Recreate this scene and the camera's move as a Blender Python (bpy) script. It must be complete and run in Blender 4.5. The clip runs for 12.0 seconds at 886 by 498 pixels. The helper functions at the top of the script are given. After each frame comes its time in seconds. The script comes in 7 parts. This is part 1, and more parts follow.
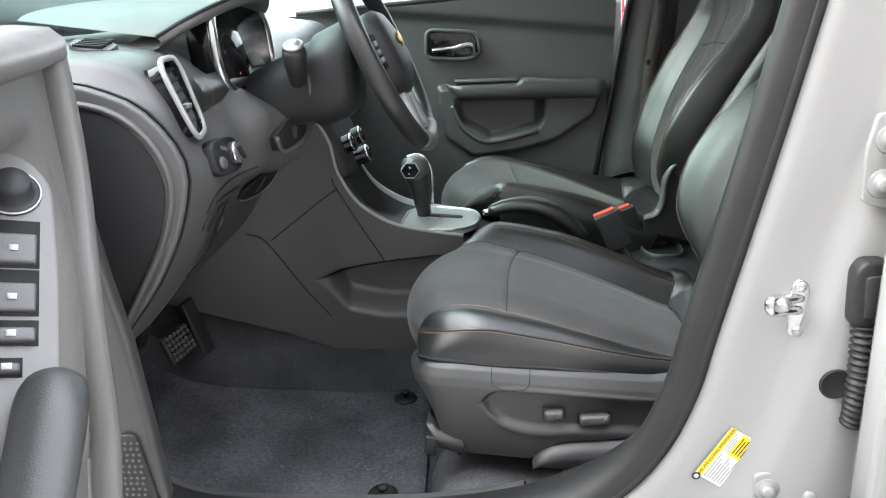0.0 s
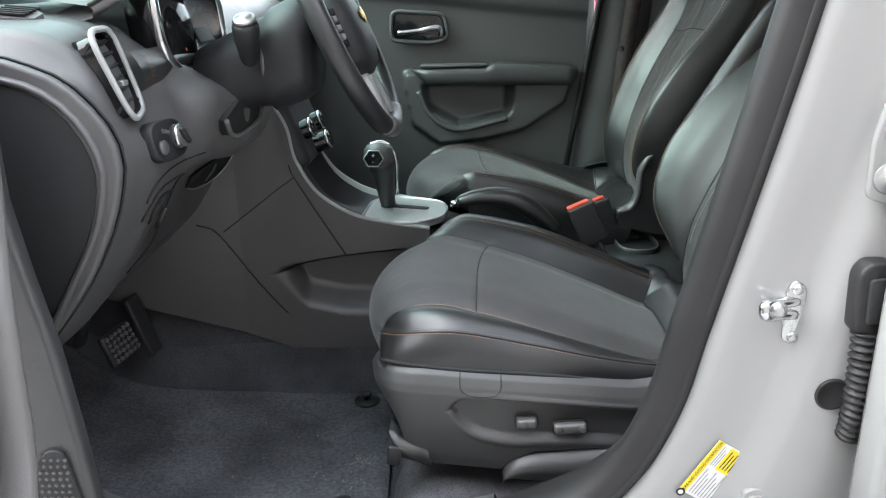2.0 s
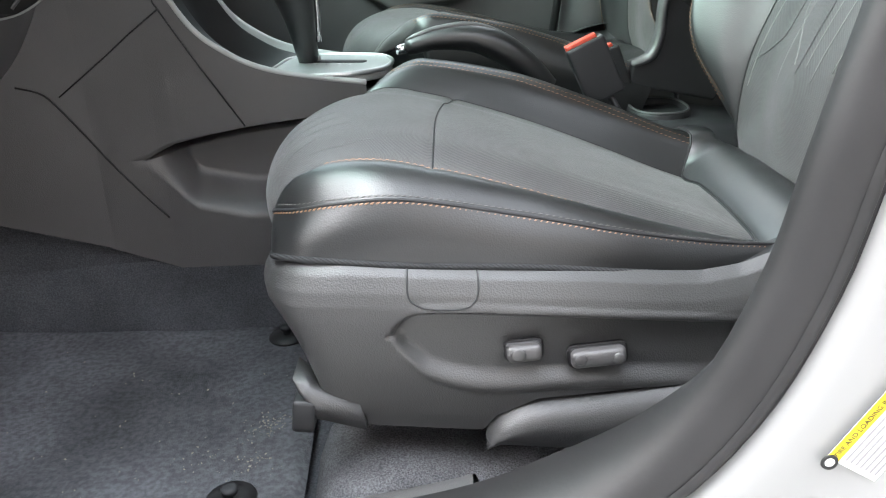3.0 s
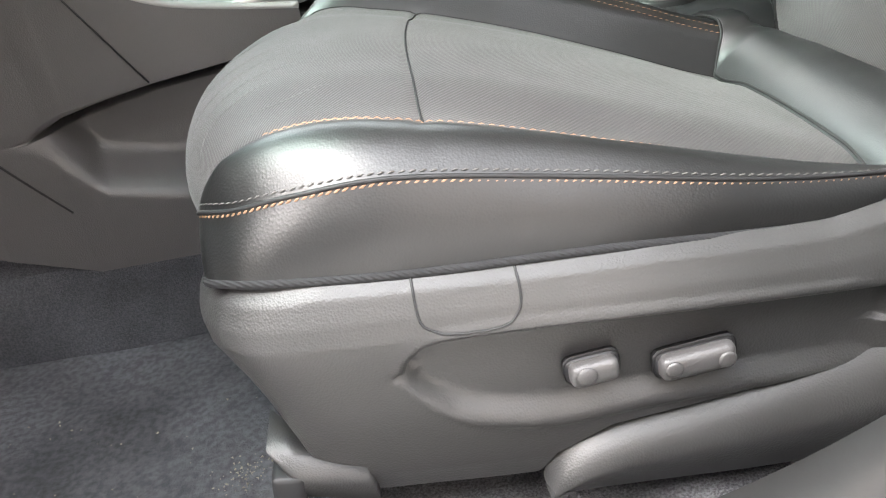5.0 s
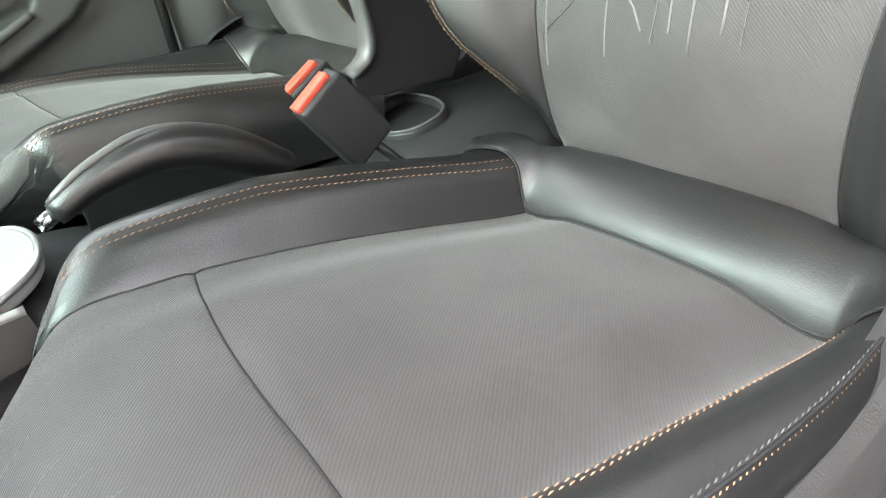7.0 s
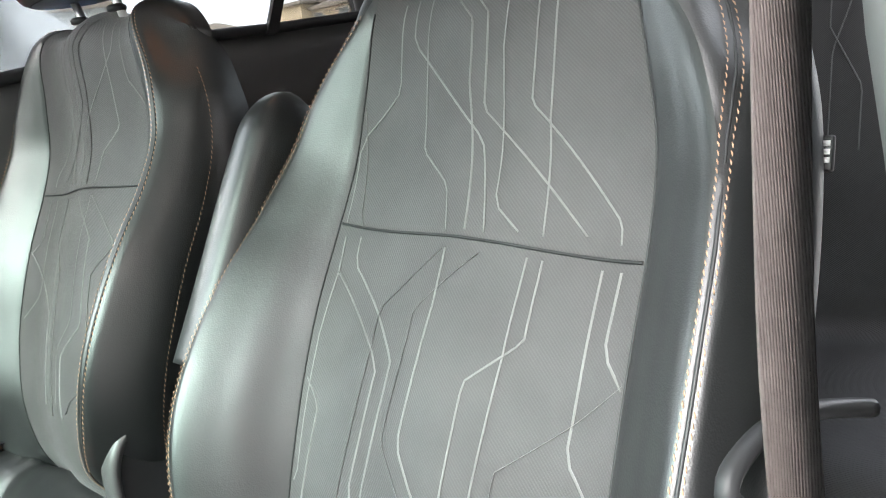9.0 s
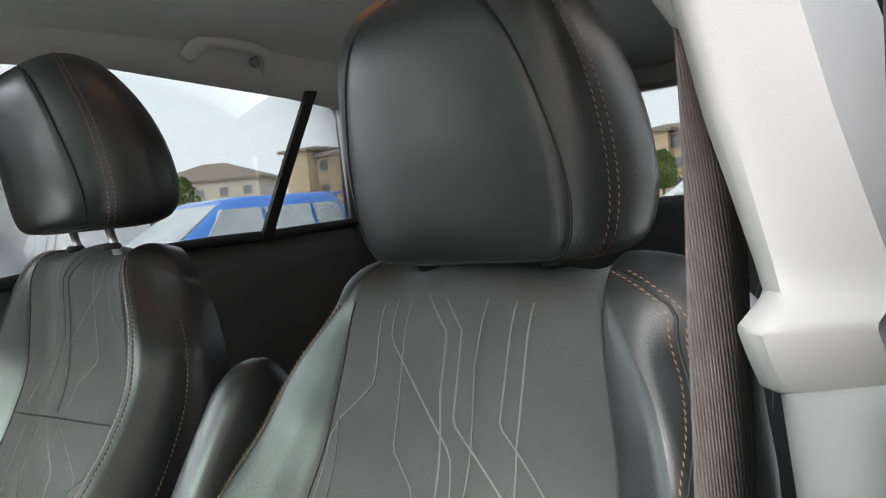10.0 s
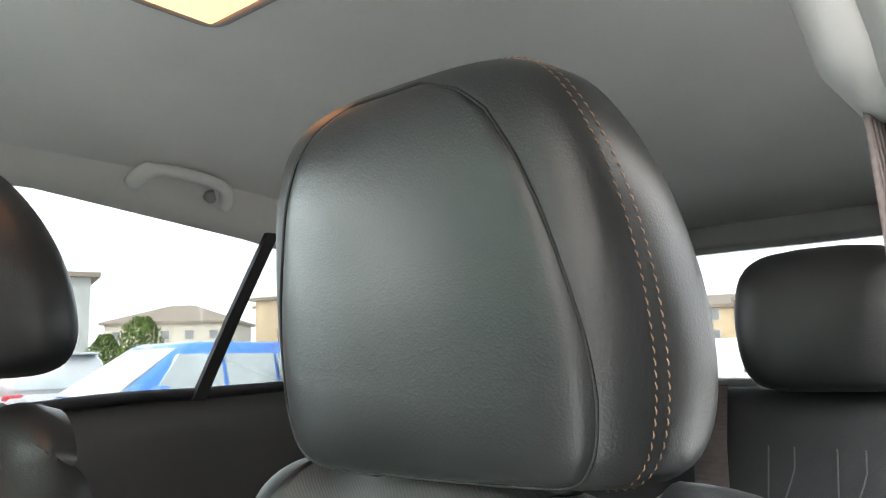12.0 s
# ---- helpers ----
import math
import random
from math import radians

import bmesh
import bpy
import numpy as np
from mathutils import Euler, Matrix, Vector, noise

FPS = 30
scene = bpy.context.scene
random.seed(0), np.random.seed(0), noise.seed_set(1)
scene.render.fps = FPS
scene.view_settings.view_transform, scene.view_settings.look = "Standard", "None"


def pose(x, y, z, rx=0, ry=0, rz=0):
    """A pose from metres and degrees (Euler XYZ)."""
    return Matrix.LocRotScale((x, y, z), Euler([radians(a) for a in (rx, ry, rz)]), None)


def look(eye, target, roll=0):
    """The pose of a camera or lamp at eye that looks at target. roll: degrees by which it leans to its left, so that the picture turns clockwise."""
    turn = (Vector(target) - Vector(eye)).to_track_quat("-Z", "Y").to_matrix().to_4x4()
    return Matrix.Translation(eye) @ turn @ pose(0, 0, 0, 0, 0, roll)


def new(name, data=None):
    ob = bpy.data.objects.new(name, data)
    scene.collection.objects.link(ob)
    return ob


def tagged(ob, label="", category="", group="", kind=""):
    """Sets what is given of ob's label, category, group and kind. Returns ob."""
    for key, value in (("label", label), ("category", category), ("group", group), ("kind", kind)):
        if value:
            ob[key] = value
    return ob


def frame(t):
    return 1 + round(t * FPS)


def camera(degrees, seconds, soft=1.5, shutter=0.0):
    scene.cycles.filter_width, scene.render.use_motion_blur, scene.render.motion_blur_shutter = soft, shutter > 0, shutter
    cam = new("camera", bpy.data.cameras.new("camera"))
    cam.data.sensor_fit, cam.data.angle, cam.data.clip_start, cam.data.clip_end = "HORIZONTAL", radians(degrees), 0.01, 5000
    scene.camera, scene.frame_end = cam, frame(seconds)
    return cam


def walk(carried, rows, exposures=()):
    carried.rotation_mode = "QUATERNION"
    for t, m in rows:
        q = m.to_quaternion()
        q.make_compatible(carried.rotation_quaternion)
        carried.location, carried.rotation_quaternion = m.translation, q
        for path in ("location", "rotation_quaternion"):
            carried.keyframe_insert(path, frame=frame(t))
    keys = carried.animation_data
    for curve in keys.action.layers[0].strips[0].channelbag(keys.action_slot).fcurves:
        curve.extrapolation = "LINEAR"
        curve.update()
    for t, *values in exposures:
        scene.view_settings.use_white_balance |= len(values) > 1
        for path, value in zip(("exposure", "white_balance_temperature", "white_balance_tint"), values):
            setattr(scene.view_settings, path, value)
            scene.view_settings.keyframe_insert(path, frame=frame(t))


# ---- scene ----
import functools

# ---- camera and its path ----
cam = camera(59.7, 12.0, soft=1.1)
PATH = [
    (0, (0.317, -1.732, 1.226), (0.164, 0.163, 0.605), -2.3),
    (0.5, (0.306, -1.766, 1.22), (0.187, 0.142, 0.63), -1.6),
    (1, (0.304, -1.773, 1.222), (0.199, 0.137, 0.64), -1.4),
    (1.5, (0.309, -1.771, 1.223), (0.211, 0.138, 0.633), -1.3),
    (2, (0.309, -1.636, 1.204), (0.247, 0.254, 0.554), -1.1),
    (2.1, (0.314, -1.59, 1.185), (0.257, 0.295, 0.518), -1.4),
    (2.5, (0.329, -1.405, 1.047), (0.294, 0.468, 0.349), -1.9),
    (3, (0.329, -1.21, 0.924), (0.33, 0.635, 0.153), -2.7),
    (3.2, (0.329, -1.137, 0.898), (0.348, 0.698, 0.103), -2.8),
    (4.8, (0.331, -1.0, 0.872), (0.398, 0.761, -0.075), -7.3),
    (5, (0.298, -0.983, 0.882), (0.39, 0.761, -0.092), -9.3),
    (5.5, (0.204, -0.899, 0.94), (0.411, 0.8, -0.095), -14.3),
    (6, (0.173, -0.817, 0.989), (0.57, 0.82, -0.089), -17.5),
    (6.5, (0.224, -0.765, 1.011), (0.782, 0.796, -0.107), -19.5),
    (6.7, (0.247, -0.754, 1.004), (0.886, 0.786, -0.101), -19.3),
    (8.3, (0.395, -0.754, 1.077), (1.605, 0.629, 0.287), -13.0),
    (8.5, (0.396, -0.757, 1.104), (1.675, 0.607, 0.396), -11.8),
    (8.6, (0.408, -0.764, 1.116), (1.696, 0.618, 0.458), -11.3),
    (9, (0.421, -0.771, 1.191), (1.803, 0.59, 0.707), -9.4),
    (9.5, (0.42, -0.796, 1.269), (1.87, 0.554, 0.995), -7.4),
    (10, (0.456, -0.789, 1.334), (1.93, 0.558, 1.219), -5.5),
    (10.5, (0.533, -0.722, 1.354), (2.029, 0.605, 1.358), -3.6),
    (11, (0.601, -0.666, 1.349), (2.108, 0.647, 1.426), -2.4),
    (11.5, (0.613, -0.653, 1.348), (2.131, 0.64, 1.503), -1.8),
    (12, (0.613, -0.653, 1.35), (2.139, 0.606, 1.64), -1.5),
]

walk(cam, [(t, look(eye, target, roll)) for t, eye, target, roll in PATH],
     exposures=[(0.0, 2.66, 6270, 13), (1.0, 2.54, 6230, 13), (2.0, 2.47, 6130, 13), (2.5, 3.16, 6130, 13), (3.0, 3.22, 6200, 13), (5.0, 3.65, 6650, 15), (6.5, 3.76, 6650, 16), (8.5, 3.80, 6400, 15), (9.0, 3.60, 6350, 14), (9.5, 3.04, 6350, 13),
                (10.0, 2.85, 6300, 12), (10.5, 2.95, 6300, 11), (11.0, 3.61, 6300, 11), (11.5, 3.87, 6350, 10), (12.0, 4.02, 6350, 10)])

# ---- sky and sun: bright overcast ----
world = bpy.data.worlds.new("overcast_sky")
scene.world = world
world.use_nodes = True
wn = world.node_tree.nodes
wl = world.node_tree.links
sky = wn.new("ShaderNodeTexSky")
sky.sky_type = "NISHITA"
sky.sun_disc = False
sky.sun_elevation = radians(34)
sky.sun_rotation = radians(263)
sky.air_density = 1.0
sky.dust_density = 4.0
haze = wn.new("ShaderNodeMix")
haze.data_type = "RGBA"
haze.inputs[0].default_value = 0.8
haze.inputs[7].default_value = (9.0, 9.4, 9.6, 1)
wl.new(sky.outputs[0], haze.inputs[6])
wl.new(haze.outputs[2], wn["Background"].inputs[0])
wn["Background"].inputs[1].default_value = 0.096
sun_data = bpy.data.lights.new("sun", "SUN")
sun_data.energy = 1.45
sun_data.angle = radians(75)
sun_data.color = (1.0, 0.97, 0.92)
sun = new("sun", sun_data)
sun.matrix_world = look((-8, -1.0, 5.5), (0, 0, 0))


# ---- mesh helpers ----
def link_mesh(name, verts, faces, material, parent=None, label="", smooth=True):
    me = bpy.data.meshes.new(name)
    me.from_pydata([tuple(v) for v in verts], [], faces)
    me.validate()
    if smooth:
        me.polygons.foreach_set("use_smooth", [True] * len(me.polygons))
    me.materials.append(material)
    ob = new(name, me)
    if parent is not None:
        ob.parent = parent
    if label:
        ob["label"] = label
    return ob


def part(name, bm, material, parent=None, label="", smooth=True, auto=None):
    me = bpy.data.meshes.new(name)
    bmesh.ops.recalc_face_normals(bm, faces=bm.faces)
    if auto is not None:
        for e in bm.edges:
            if len(e.link_faces) == 2 and e.calc_face_angle(0) > radians(auto):
                e.smooth = False
    bm.to_mesh(me)
    bm.free()
    if smooth:
        me.polygons.foreach_set("use_smooth", [True] * len(me.polygons))
    me.materials.append(material)
    ob = new(name, me)
    if parent is not None:
        ob.parent = parent
    if label:
        ob["label"] = label
    return ob


def unwrap(ob, uvs):
    """Lays the given place in metres of every vertex down as its texture place."""
    layer = ob.data.uv_layers.new(name="cloth")
    idx = np.zeros(len(ob.data.loops), dtype=np.int32)
    ob.data.loops.foreach_get("vertex_index", idx)
    layer.data.foreach_set("uv", np.array(uvs, dtype=np.float32)[idx].ravel())
    return ob


def thing(name, label, category, group="", kind="", at=(0, 0, 0)):
    ob = new(name)
    ob.location = at
    ob.empty_display_size = 0.05
    return tagged(ob, label, category, group, kind)


def spline(points, n):
    """A smooth run of n points through the given ones (Catmull-Rom, even in chord length)."""
    p = np.array(points, float)
    q = np.vstack([2 * p[0] - p[1], p, 2 * p[-1] - p[-2]])
    out = []
    for i in range(len(p) - 1):
        a, b, c, d = q[i], q[i + 1], q[i + 2], q[i + 3]
        for k in range(12):
            t = k / 12
            out.append(0.5 * (2 * b + (c - a) * t + (2 * a - 5 * b + 4 * c - d) * t * t + (3 * b - a - 3 * c + d) * t ** 3))
    out.append(p[-1])
    out = np.array(out)
    run = np.r_[0, np.cumsum(np.linalg.norm(np.diff(out, axis=0), axis=1))]
    want = np.linspace(0, run[-1], n)
    return np.stack([np.interp(want, run, out[:, k]) for k in range(p.shape[1])], 1)


def across(c, v):
    """The point at v of a smooth curve through c, one unit to each stretch, that never swings past short stretches."""
    n = len(c)
    i = min(int(v), n - 2)
    t = v - i
    step = [max(1e-6, math.hypot(c[k + 1][0] - c[k][0], c[k + 1][1] - c[k][1])) for k in range(max(0, i - 1), min(n - 1, i + 2))]
    first = max(0, i - 1)

    def way(k):
        return ((c[k + 1][0] - c[k][0]) / step[k - first], (c[k + 1][1] - c[k][1]) / step[k - first])

    def lean_at(k):
        if k == 0:
            return way(0)
        if k == n - 1:
            return way(n - 2)
        a, b, da, db = way(k - 1), way(k), step[k - 1 - first], step[k - first]
        return ((a[0] * db + b[0] * da) / (da + db), (a[1] * db + b[1] * da) / (da + db))
    m0, m1, d = lean_at(i), lean_at(i + 1), step[i - first]
    h00, h10, h01, h11 = 2 * t ** 3 - 3 * t * t + 1, t ** 3 - 2 * t * t + t, 3 * t * t - 2 * t ** 3, t ** 3 - t * t
    return tuple(h00 * c[i][q] + h10 * d * m0[q] + h01 * c[i + 1][q] + h11 * d * m1[q] for q in (0, 1))


def add_grid(bm, pts, closed_u=False, closed_v=False):
    nu, nv = len(pts), len(pts[0])
    vs = [[bm.verts.new(tuple(pts[i][j])) for j in range(nv)] for i in range(nu)]
    for i in range(nu if closed_u else nu - 1):
        for j in range(nv if closed_v else nv - 1):
            a, b = vs[i][j], vs[(i + 1) % nu][j]
            c, d = vs[(i + 1) % nu][(j + 1) % nv], vs[i][(j + 1) % nv]
            try:
                bm.faces.new((a, b, c, d))
            except ValueError:
                pass
    return vs


def grid(pts, **kw):
    bm = bmesh.new()
    add_grid(bm, pts, **kw)
    return bm


def frames_along(pts):
    pts = [Vector(p) for p in pts]
    tang = []
    for i in range(len(pts)):
        a, b = pts[max(i - 1, 0)], pts[min(i + 1, len(pts) - 1)]
        tang.append((b - a).normalized())
    up = Vector((0, 0, 1)) if abs(tang[0].z) < 0.9 else Vector((0, 1, 0))
    out = []
    for p, t in zip(pts, tang):
        side = t.cross(up)
        if side.length < 1e-6:
            side = t.orthogonal()
        side.normalize()
        up = side.cross(t).normalized()
        out.append((p, t, side, up))
    return out


def add_tube(bm, pts, r, n=8, closed=False, flat=1.0, caps=True):
    """A tube of radius r (a number or one per point) along pts; flat squashes it along its up."""
    fr = frames_along(pts)
    rings = []
    for i, (p, t, side, up) in enumerate(fr):
        rr = r[i] if hasattr(r, "__len__") else r
        rings.append([p + side * (rr * math.cos(2 * math.pi * k / n)) + up * (rr * flat * math.sin(2 * math.pi * k / n)) for k in range(n)])
    vs = add_grid(bm, rings, closed_u=closed, closed_v=True)
    if caps and not closed:
        bm.faces.new(vs[0][::-1])
        bm.faces.new(vs[-1])


def tube(pts, r, **kw):
    bm = bmesh.new()
    add_tube(bm, pts, r, **kw)
    return bm


def add_box(bm, m, size, bevel=0.0, seg=2):
    """A box of that size round the pose m, with rounded edges."""
    res = bmesh.ops.create_cube(bm, size=1.0)
    vs = res["verts"]
    bmesh.ops.scale(bm, vec=size, verts=vs)
    if bevel > 0:
        edges = list({e for v in vs for e in v.link_edges})
        out = bmesh.ops.bevel(bm, geom=edges, offset=bevel, segments=seg, affect="EDGES", profile=0.6)
        vs = list({v for f in out["faces"] for v in f.verts} | {v for v in vs if v.is_valid})
        vs = [v for v in vs if v.is_valid]
        seen = set(vs)
        stack = list(vs)
        while stack:
            v = stack.pop()
            for e in v.link_edges:
                w = e.other_vert(v)
                if w not in seen:
                    seen.add(w)
                    stack.append(w)
        vs = list(seen)
    bmesh.ops.transform(bm, matrix=m, verts=vs)


def box(m, size, bevel=0.0, seg=2):
    bm = bmesh.new()
    add_box(bm, m, size, bevel, seg)
    return bm


def slab(outline, axis, lo, hi, bevel=0.0, seg=2):
    """A plate: a flat outline, pushed out along an axis from lo to hi, with rounded rims."""
    bm = bmesh.new()

    def place(a, b, c):
        return (c, a, b) if axis == "x" else (a, c, b) if axis == "y" else (a, b, c)
    low = [bm.verts.new(place(a, b, lo)) for a, b in outline]
    high = [bm.verts.new(place(a, b, hi)) for a, b in outline]
    n = len(outline)
    bm.faces.new(low)
    bm.faces.new(high[::-1])
    for i in range(n):
        bm.faces.new((low[i], low[(i + 1) % n], high[(i + 1) % n], high[i]))
    bmesh.ops.recalc_face_normals(bm, faces=bm.faces)
    if bevel > 0:
        rim = [e for e in bm.edges if (e.verts[0] in low) == (e.verts[1] in low)]
        bmesh.ops.bevel(bm, geom=rim, offset=bevel, segments=seg, affect="EDGES", profile=0.6)
    return bm


def loft(rings, caps=True, closed=True):
    bm = bmesh.new()
    vs = add_grid(bm, rings, closed_v=closed)
    if caps and closed:
        bm.faces.new(vs[0][::-1])
        bm.faces.new(vs[-1])
    return bm


def lathe(m, profile, n=24):
    """A turned shape: (radius, height) pairs round the z axis of the pose m."""
    bm = bmesh.new()
    rings = []
    for r, z in profile:
        rings.append([m @ Vector((r * math.cos(2 * math.pi * k / n), r * math.sin(2 * math.pi * k / n), z)) for k in range(n)])
    vs = add_grid(bm, rings, closed_v=True)
    if profile[0][0] > 1e-4:
        bm.faces.new(vs[0][::-1])
    if profile[-1][0] > 1e-4:
        bm.faces.new(vs[-1])
    return bm


def rounded(outline, r, n=4):
    """An outline with its corners rounded."""
    out = []
    m = len(outline)
    for i in range(m):
        p, a, b = Vector(outline[i]), Vector(outline[i - 1]), Vector(outline[(i + 1) % m])
        da, db = (a - p), (b - p)
        k = min(r, da.length * 0.45, db.length * 0.45)
        s, e = p + da.normalized() * k, p + db.normalized() * k
        for j in range(n + 1):
            t = j / n
            out.append(tuple((1 - t) ** 2 * s + 2 * t * (1 - t) * p + t * t * e))
    return out


def stitches(pts, normals, length=0.0042, gap=0.0022, r=0.0007, lift=0.0006):
    """A run of sewing stitches laid along a line on a surface."""
    bm = bmesh.new()
    p = np.array([tuple(v) for v in pts], float)
    nn = np.array([tuple(v) for v in normals], float)
    run = np.r_[0, np.cumsum(np.linalg.norm(np.diff(p, axis=0), axis=1))]
    s = 0.0
    while s + length < run[-1]:
        a = np.array([np.interp(s, run, p[:, k]) for k in range(3)])
        b = np.array([np.interp(s + length, run, p[:, k]) for k in range(3)])
        up = np.array([np.interp(s + length / 2, run, nn[:, k]) for k in range(3)])
        up = up / (np.linalg.norm(up) + 1e-9)
        t = (b - a) / (np.linalg.norm(b - a) + 1e-9)
        side = np.cross(t, up)
        side /= np.linalg.norm(side) + 1e-9
        a2, b2 = a + side * r * 0.8, b - side * r * 0.8
        ring = []
        for q, e in ((a2, 0.35), ((a2 + b2) / 2, 1.0), (b2, 0.35)):
            ring.append([bm.verts.new(tuple(q + up * (lift * e + dz * r * e) + side * (dy * r * e))) for dy, dz in ((-1, 0), (0, 1), (1, 0))])
        for k in range(2):
            for j in range(2):
                bm.faces.new((ring[k][j], ring[k + 1][j], ring[k + 1][j + 1], ring[k][j + 1]))
        s += length + gap
    return bm


# ---- materials ----
def woven(nt, vec, pitch):
    """Twill ribs crossed by finer ones, as a height from 0 to 1."""
    turn = nt.nodes.new("ShaderNodeMapping")
    turn.inputs["Rotation"].default_value = (0, 0, math.radians(90))
    nt.links.new(vec, turn.inputs["Vector"])
    rib = nt.nodes.new("ShaderNodeTexWave")
    rib.bands_direction = "DIAGONAL"
    rib.inputs["Scale"].default_value = 0.363 / pitch
    rib.inputs["Distortion"].default_value = 0.5
    nt.links.new(turn.outputs[0], rib.inputs["Vector"])
    weft = nt.nodes.new("ShaderNodeTexWave")
    weft.bands_direction = "DIAGONAL"
    weft.inputs["Scale"].default_value = 0.363 / pitch
    weft.inputs["Distortion"].default_value = 0.5
    nt.links.new(vec, weft.inputs["Vector"])
    low = nt.nodes.new("ShaderNodeMapRange")
    low.inputs[3].default_value = 0.75
    nt.links.new(weft.outputs["Fac"], low.inputs[0])
    both = nt.nodes.new("ShaderNodeMath")
    both.operation = "MULTIPLY"
    nt.links.new(rib.outputs["Fac"], both.inputs[0])
    nt.links.new(low.outputs[0], both.inputs[1])
    return both.outputs[0]


def material(name, base, rough=0.5, metal=0.0, bump=(), tint=None, spec=0.5, rough_var=0.0, coat=0.0, coords="Object", weave=0.0, fleck=None, coat_rough=0.08, sheen=0.0, ior=1.5):
    """bump: rows of (kind, scale, strength, distance); tint: (scale, amount) of slow colour change."""
    mat = bpy.data.materials.new(name)
    mat.use_nodes = True
    nt = mat.node_tree
    bs = nt.nodes["Principled BSDF"]
    bs.inputs["Base Color"].default_value = (*base, 1)
    bs.inputs["Roughness"].default_value = rough
    bs.inputs["Metallic"].default_value = metal
    bs.inputs["Specular IOR Level"].default_value = spec
    bs.inputs["Coat Weight"].default_value = coat
    bs.inputs["Coat Roughness"].default_value = coat_rough
    bs.inputs["IOR"].default_value = ior
    bs.inputs["Sheen Weight"].default_value = sheen
    bs.inputs["Sheen Roughness"].default_value = 0.45
    tc = nt.nodes.new("ShaderNodeTexCoord")
    prev = None
    for kind, scale, strength, distance in bump:
        if kind == "weave":
            tx = None
            out = woven(nt, tc.outputs[coords], scale)
        elif kind == "voronoi":
            tx = nt.nodes.new("ShaderNodeTexVoronoi")
            tx.feature = "F1"
            out = tx.outputs["Distance"]
        elif kind in ("wave", "ribs"):
            tx = nt.nodes.new("ShaderNodeTexWave")
            tx.bands_direction = "DIAGONAL" if kind == "wave" else "X"
            tx.inputs["Distortion"].default_value = 0.4
            out = tx.outputs["Fac"]
        else:
            tx = nt.nodes.new("ShaderNodeTexNoise")
            tx.inputs["Detail"].default_value = 4
            out = tx.outputs["Fac"]
        if tx is not None:
            tx.inputs["Scale"].default_value = scale
            nt.links.new(tc.outputs[coords], tx.inputs["Vector"])
        b = nt.nodes.new("ShaderNodeBump")
        b.inputs["Strength"].default_value = strength
        b.inputs["Distance"].default_value = distance
        nt.links.new(out, b.inputs["Height"])
        if prev is not None:
            nt.links.new(prev.outputs[0], b.inputs["Normal"])
        prev = b
    if prev is not None:
        nt.links.new(prev.outputs[0], bs.inputs["Normal"])
    if tint:
        tx = nt.nodes.new("ShaderNodeTexNoise")
        tx.inputs["Scale"].default_value = tint[0]
        tx.inputs["Detail"].default_value = 5
        nt.links.new(tc.outputs[coords], tx.inputs["Vector"])
        ramp = nt.nodes.new("ShaderNodeMapRange")
        ramp.inputs[1].default_value, ramp.inputs[2].default_value = 0.3, 0.7
        ramp.inputs[3].default_value, ramp.inputs[4].default_value = 1 - tint[1], 1 + tint[1]
        nt.links.new(tx.outputs["Fac"], ramp.inputs[0])
        mul = nt.nodes.new("ShaderNodeVectorMath")
        mul.operation = "SCALE"
        mul.inputs[0].default_value = base
        fine = ramp.outputs[0]
        if weave:
            deep = nt.nodes.new("ShaderNodeMapRange")
            deep.inputs[3].default_value, deep.inputs[4].default_value = 0.86, 1.14
            nt.links.new(woven(nt, tc.outputs[coords], weave), deep.inputs[0])
            prod = nt.nodes.new("ShaderNodeMath")
            prod.operation = "MULTIPLY"
            nt.links.new(fine, prod.inputs[0])
            nt.links.new(deep.outputs[0], prod.inputs[1])
            fine = prod.outputs[0]
        if fleck:
            spot = nt.nodes.new("ShaderNodeTexNoise")
            spot.inputs["Scale"].default_value = fleck[0]
            spot.inputs["Detail"].default_value = 2
            nt.links.new(tc.outputs[coords], spot.inputs["Vector"])
            span = nt.nodes.new("ShaderNodeMapRange")
            span.inputs[1].default_value, span.inputs[2].default_value = 0.35, 0.65
            span.inputs[3].default_value, span.inputs[4].default_value = 1 - fleck[1], 1 + fleck[1]
            nt.links.new(spot.outputs["Fac"], span.inputs[0])
            prod = nt.nodes.new("ShaderNodeMath")
            prod.operation = "MULTIPLY"
            nt.links.new(fine, prod.inputs[0])
            nt.links.new(span.outputs[0], prod.inputs[1])
            fine = prod.outputs[0]
        nt.links.new(fine, mul.inputs["Scale"])
        nt.links.new(mul.outputs[0], bs.inputs["Base Color"])
    if rough_var:
        tx = nt.nodes.new("ShaderNodeTexNoise")
        tx.inputs["Scale"].default_value = 14
        tx.inputs["Detail"].default_value = 6
        nt.links.new(tc.outputs[coords], tx.inputs["Vector"])
        ramp = nt.nodes.new("ShaderNodeMapRange")
        ramp.inputs[1].default_value, ramp.inputs[2].default_value = 0.3, 0.7
        ramp.inputs[3].default_value, ramp.inputs[4].default_value = rough - rough_var, rough + rough_var
        nt.links.new(tx.outputs["Fac"], ramp.inputs[0])
        nt.links.new(ramp.outputs[0], bs.inputs["Roughness"])
    return mat


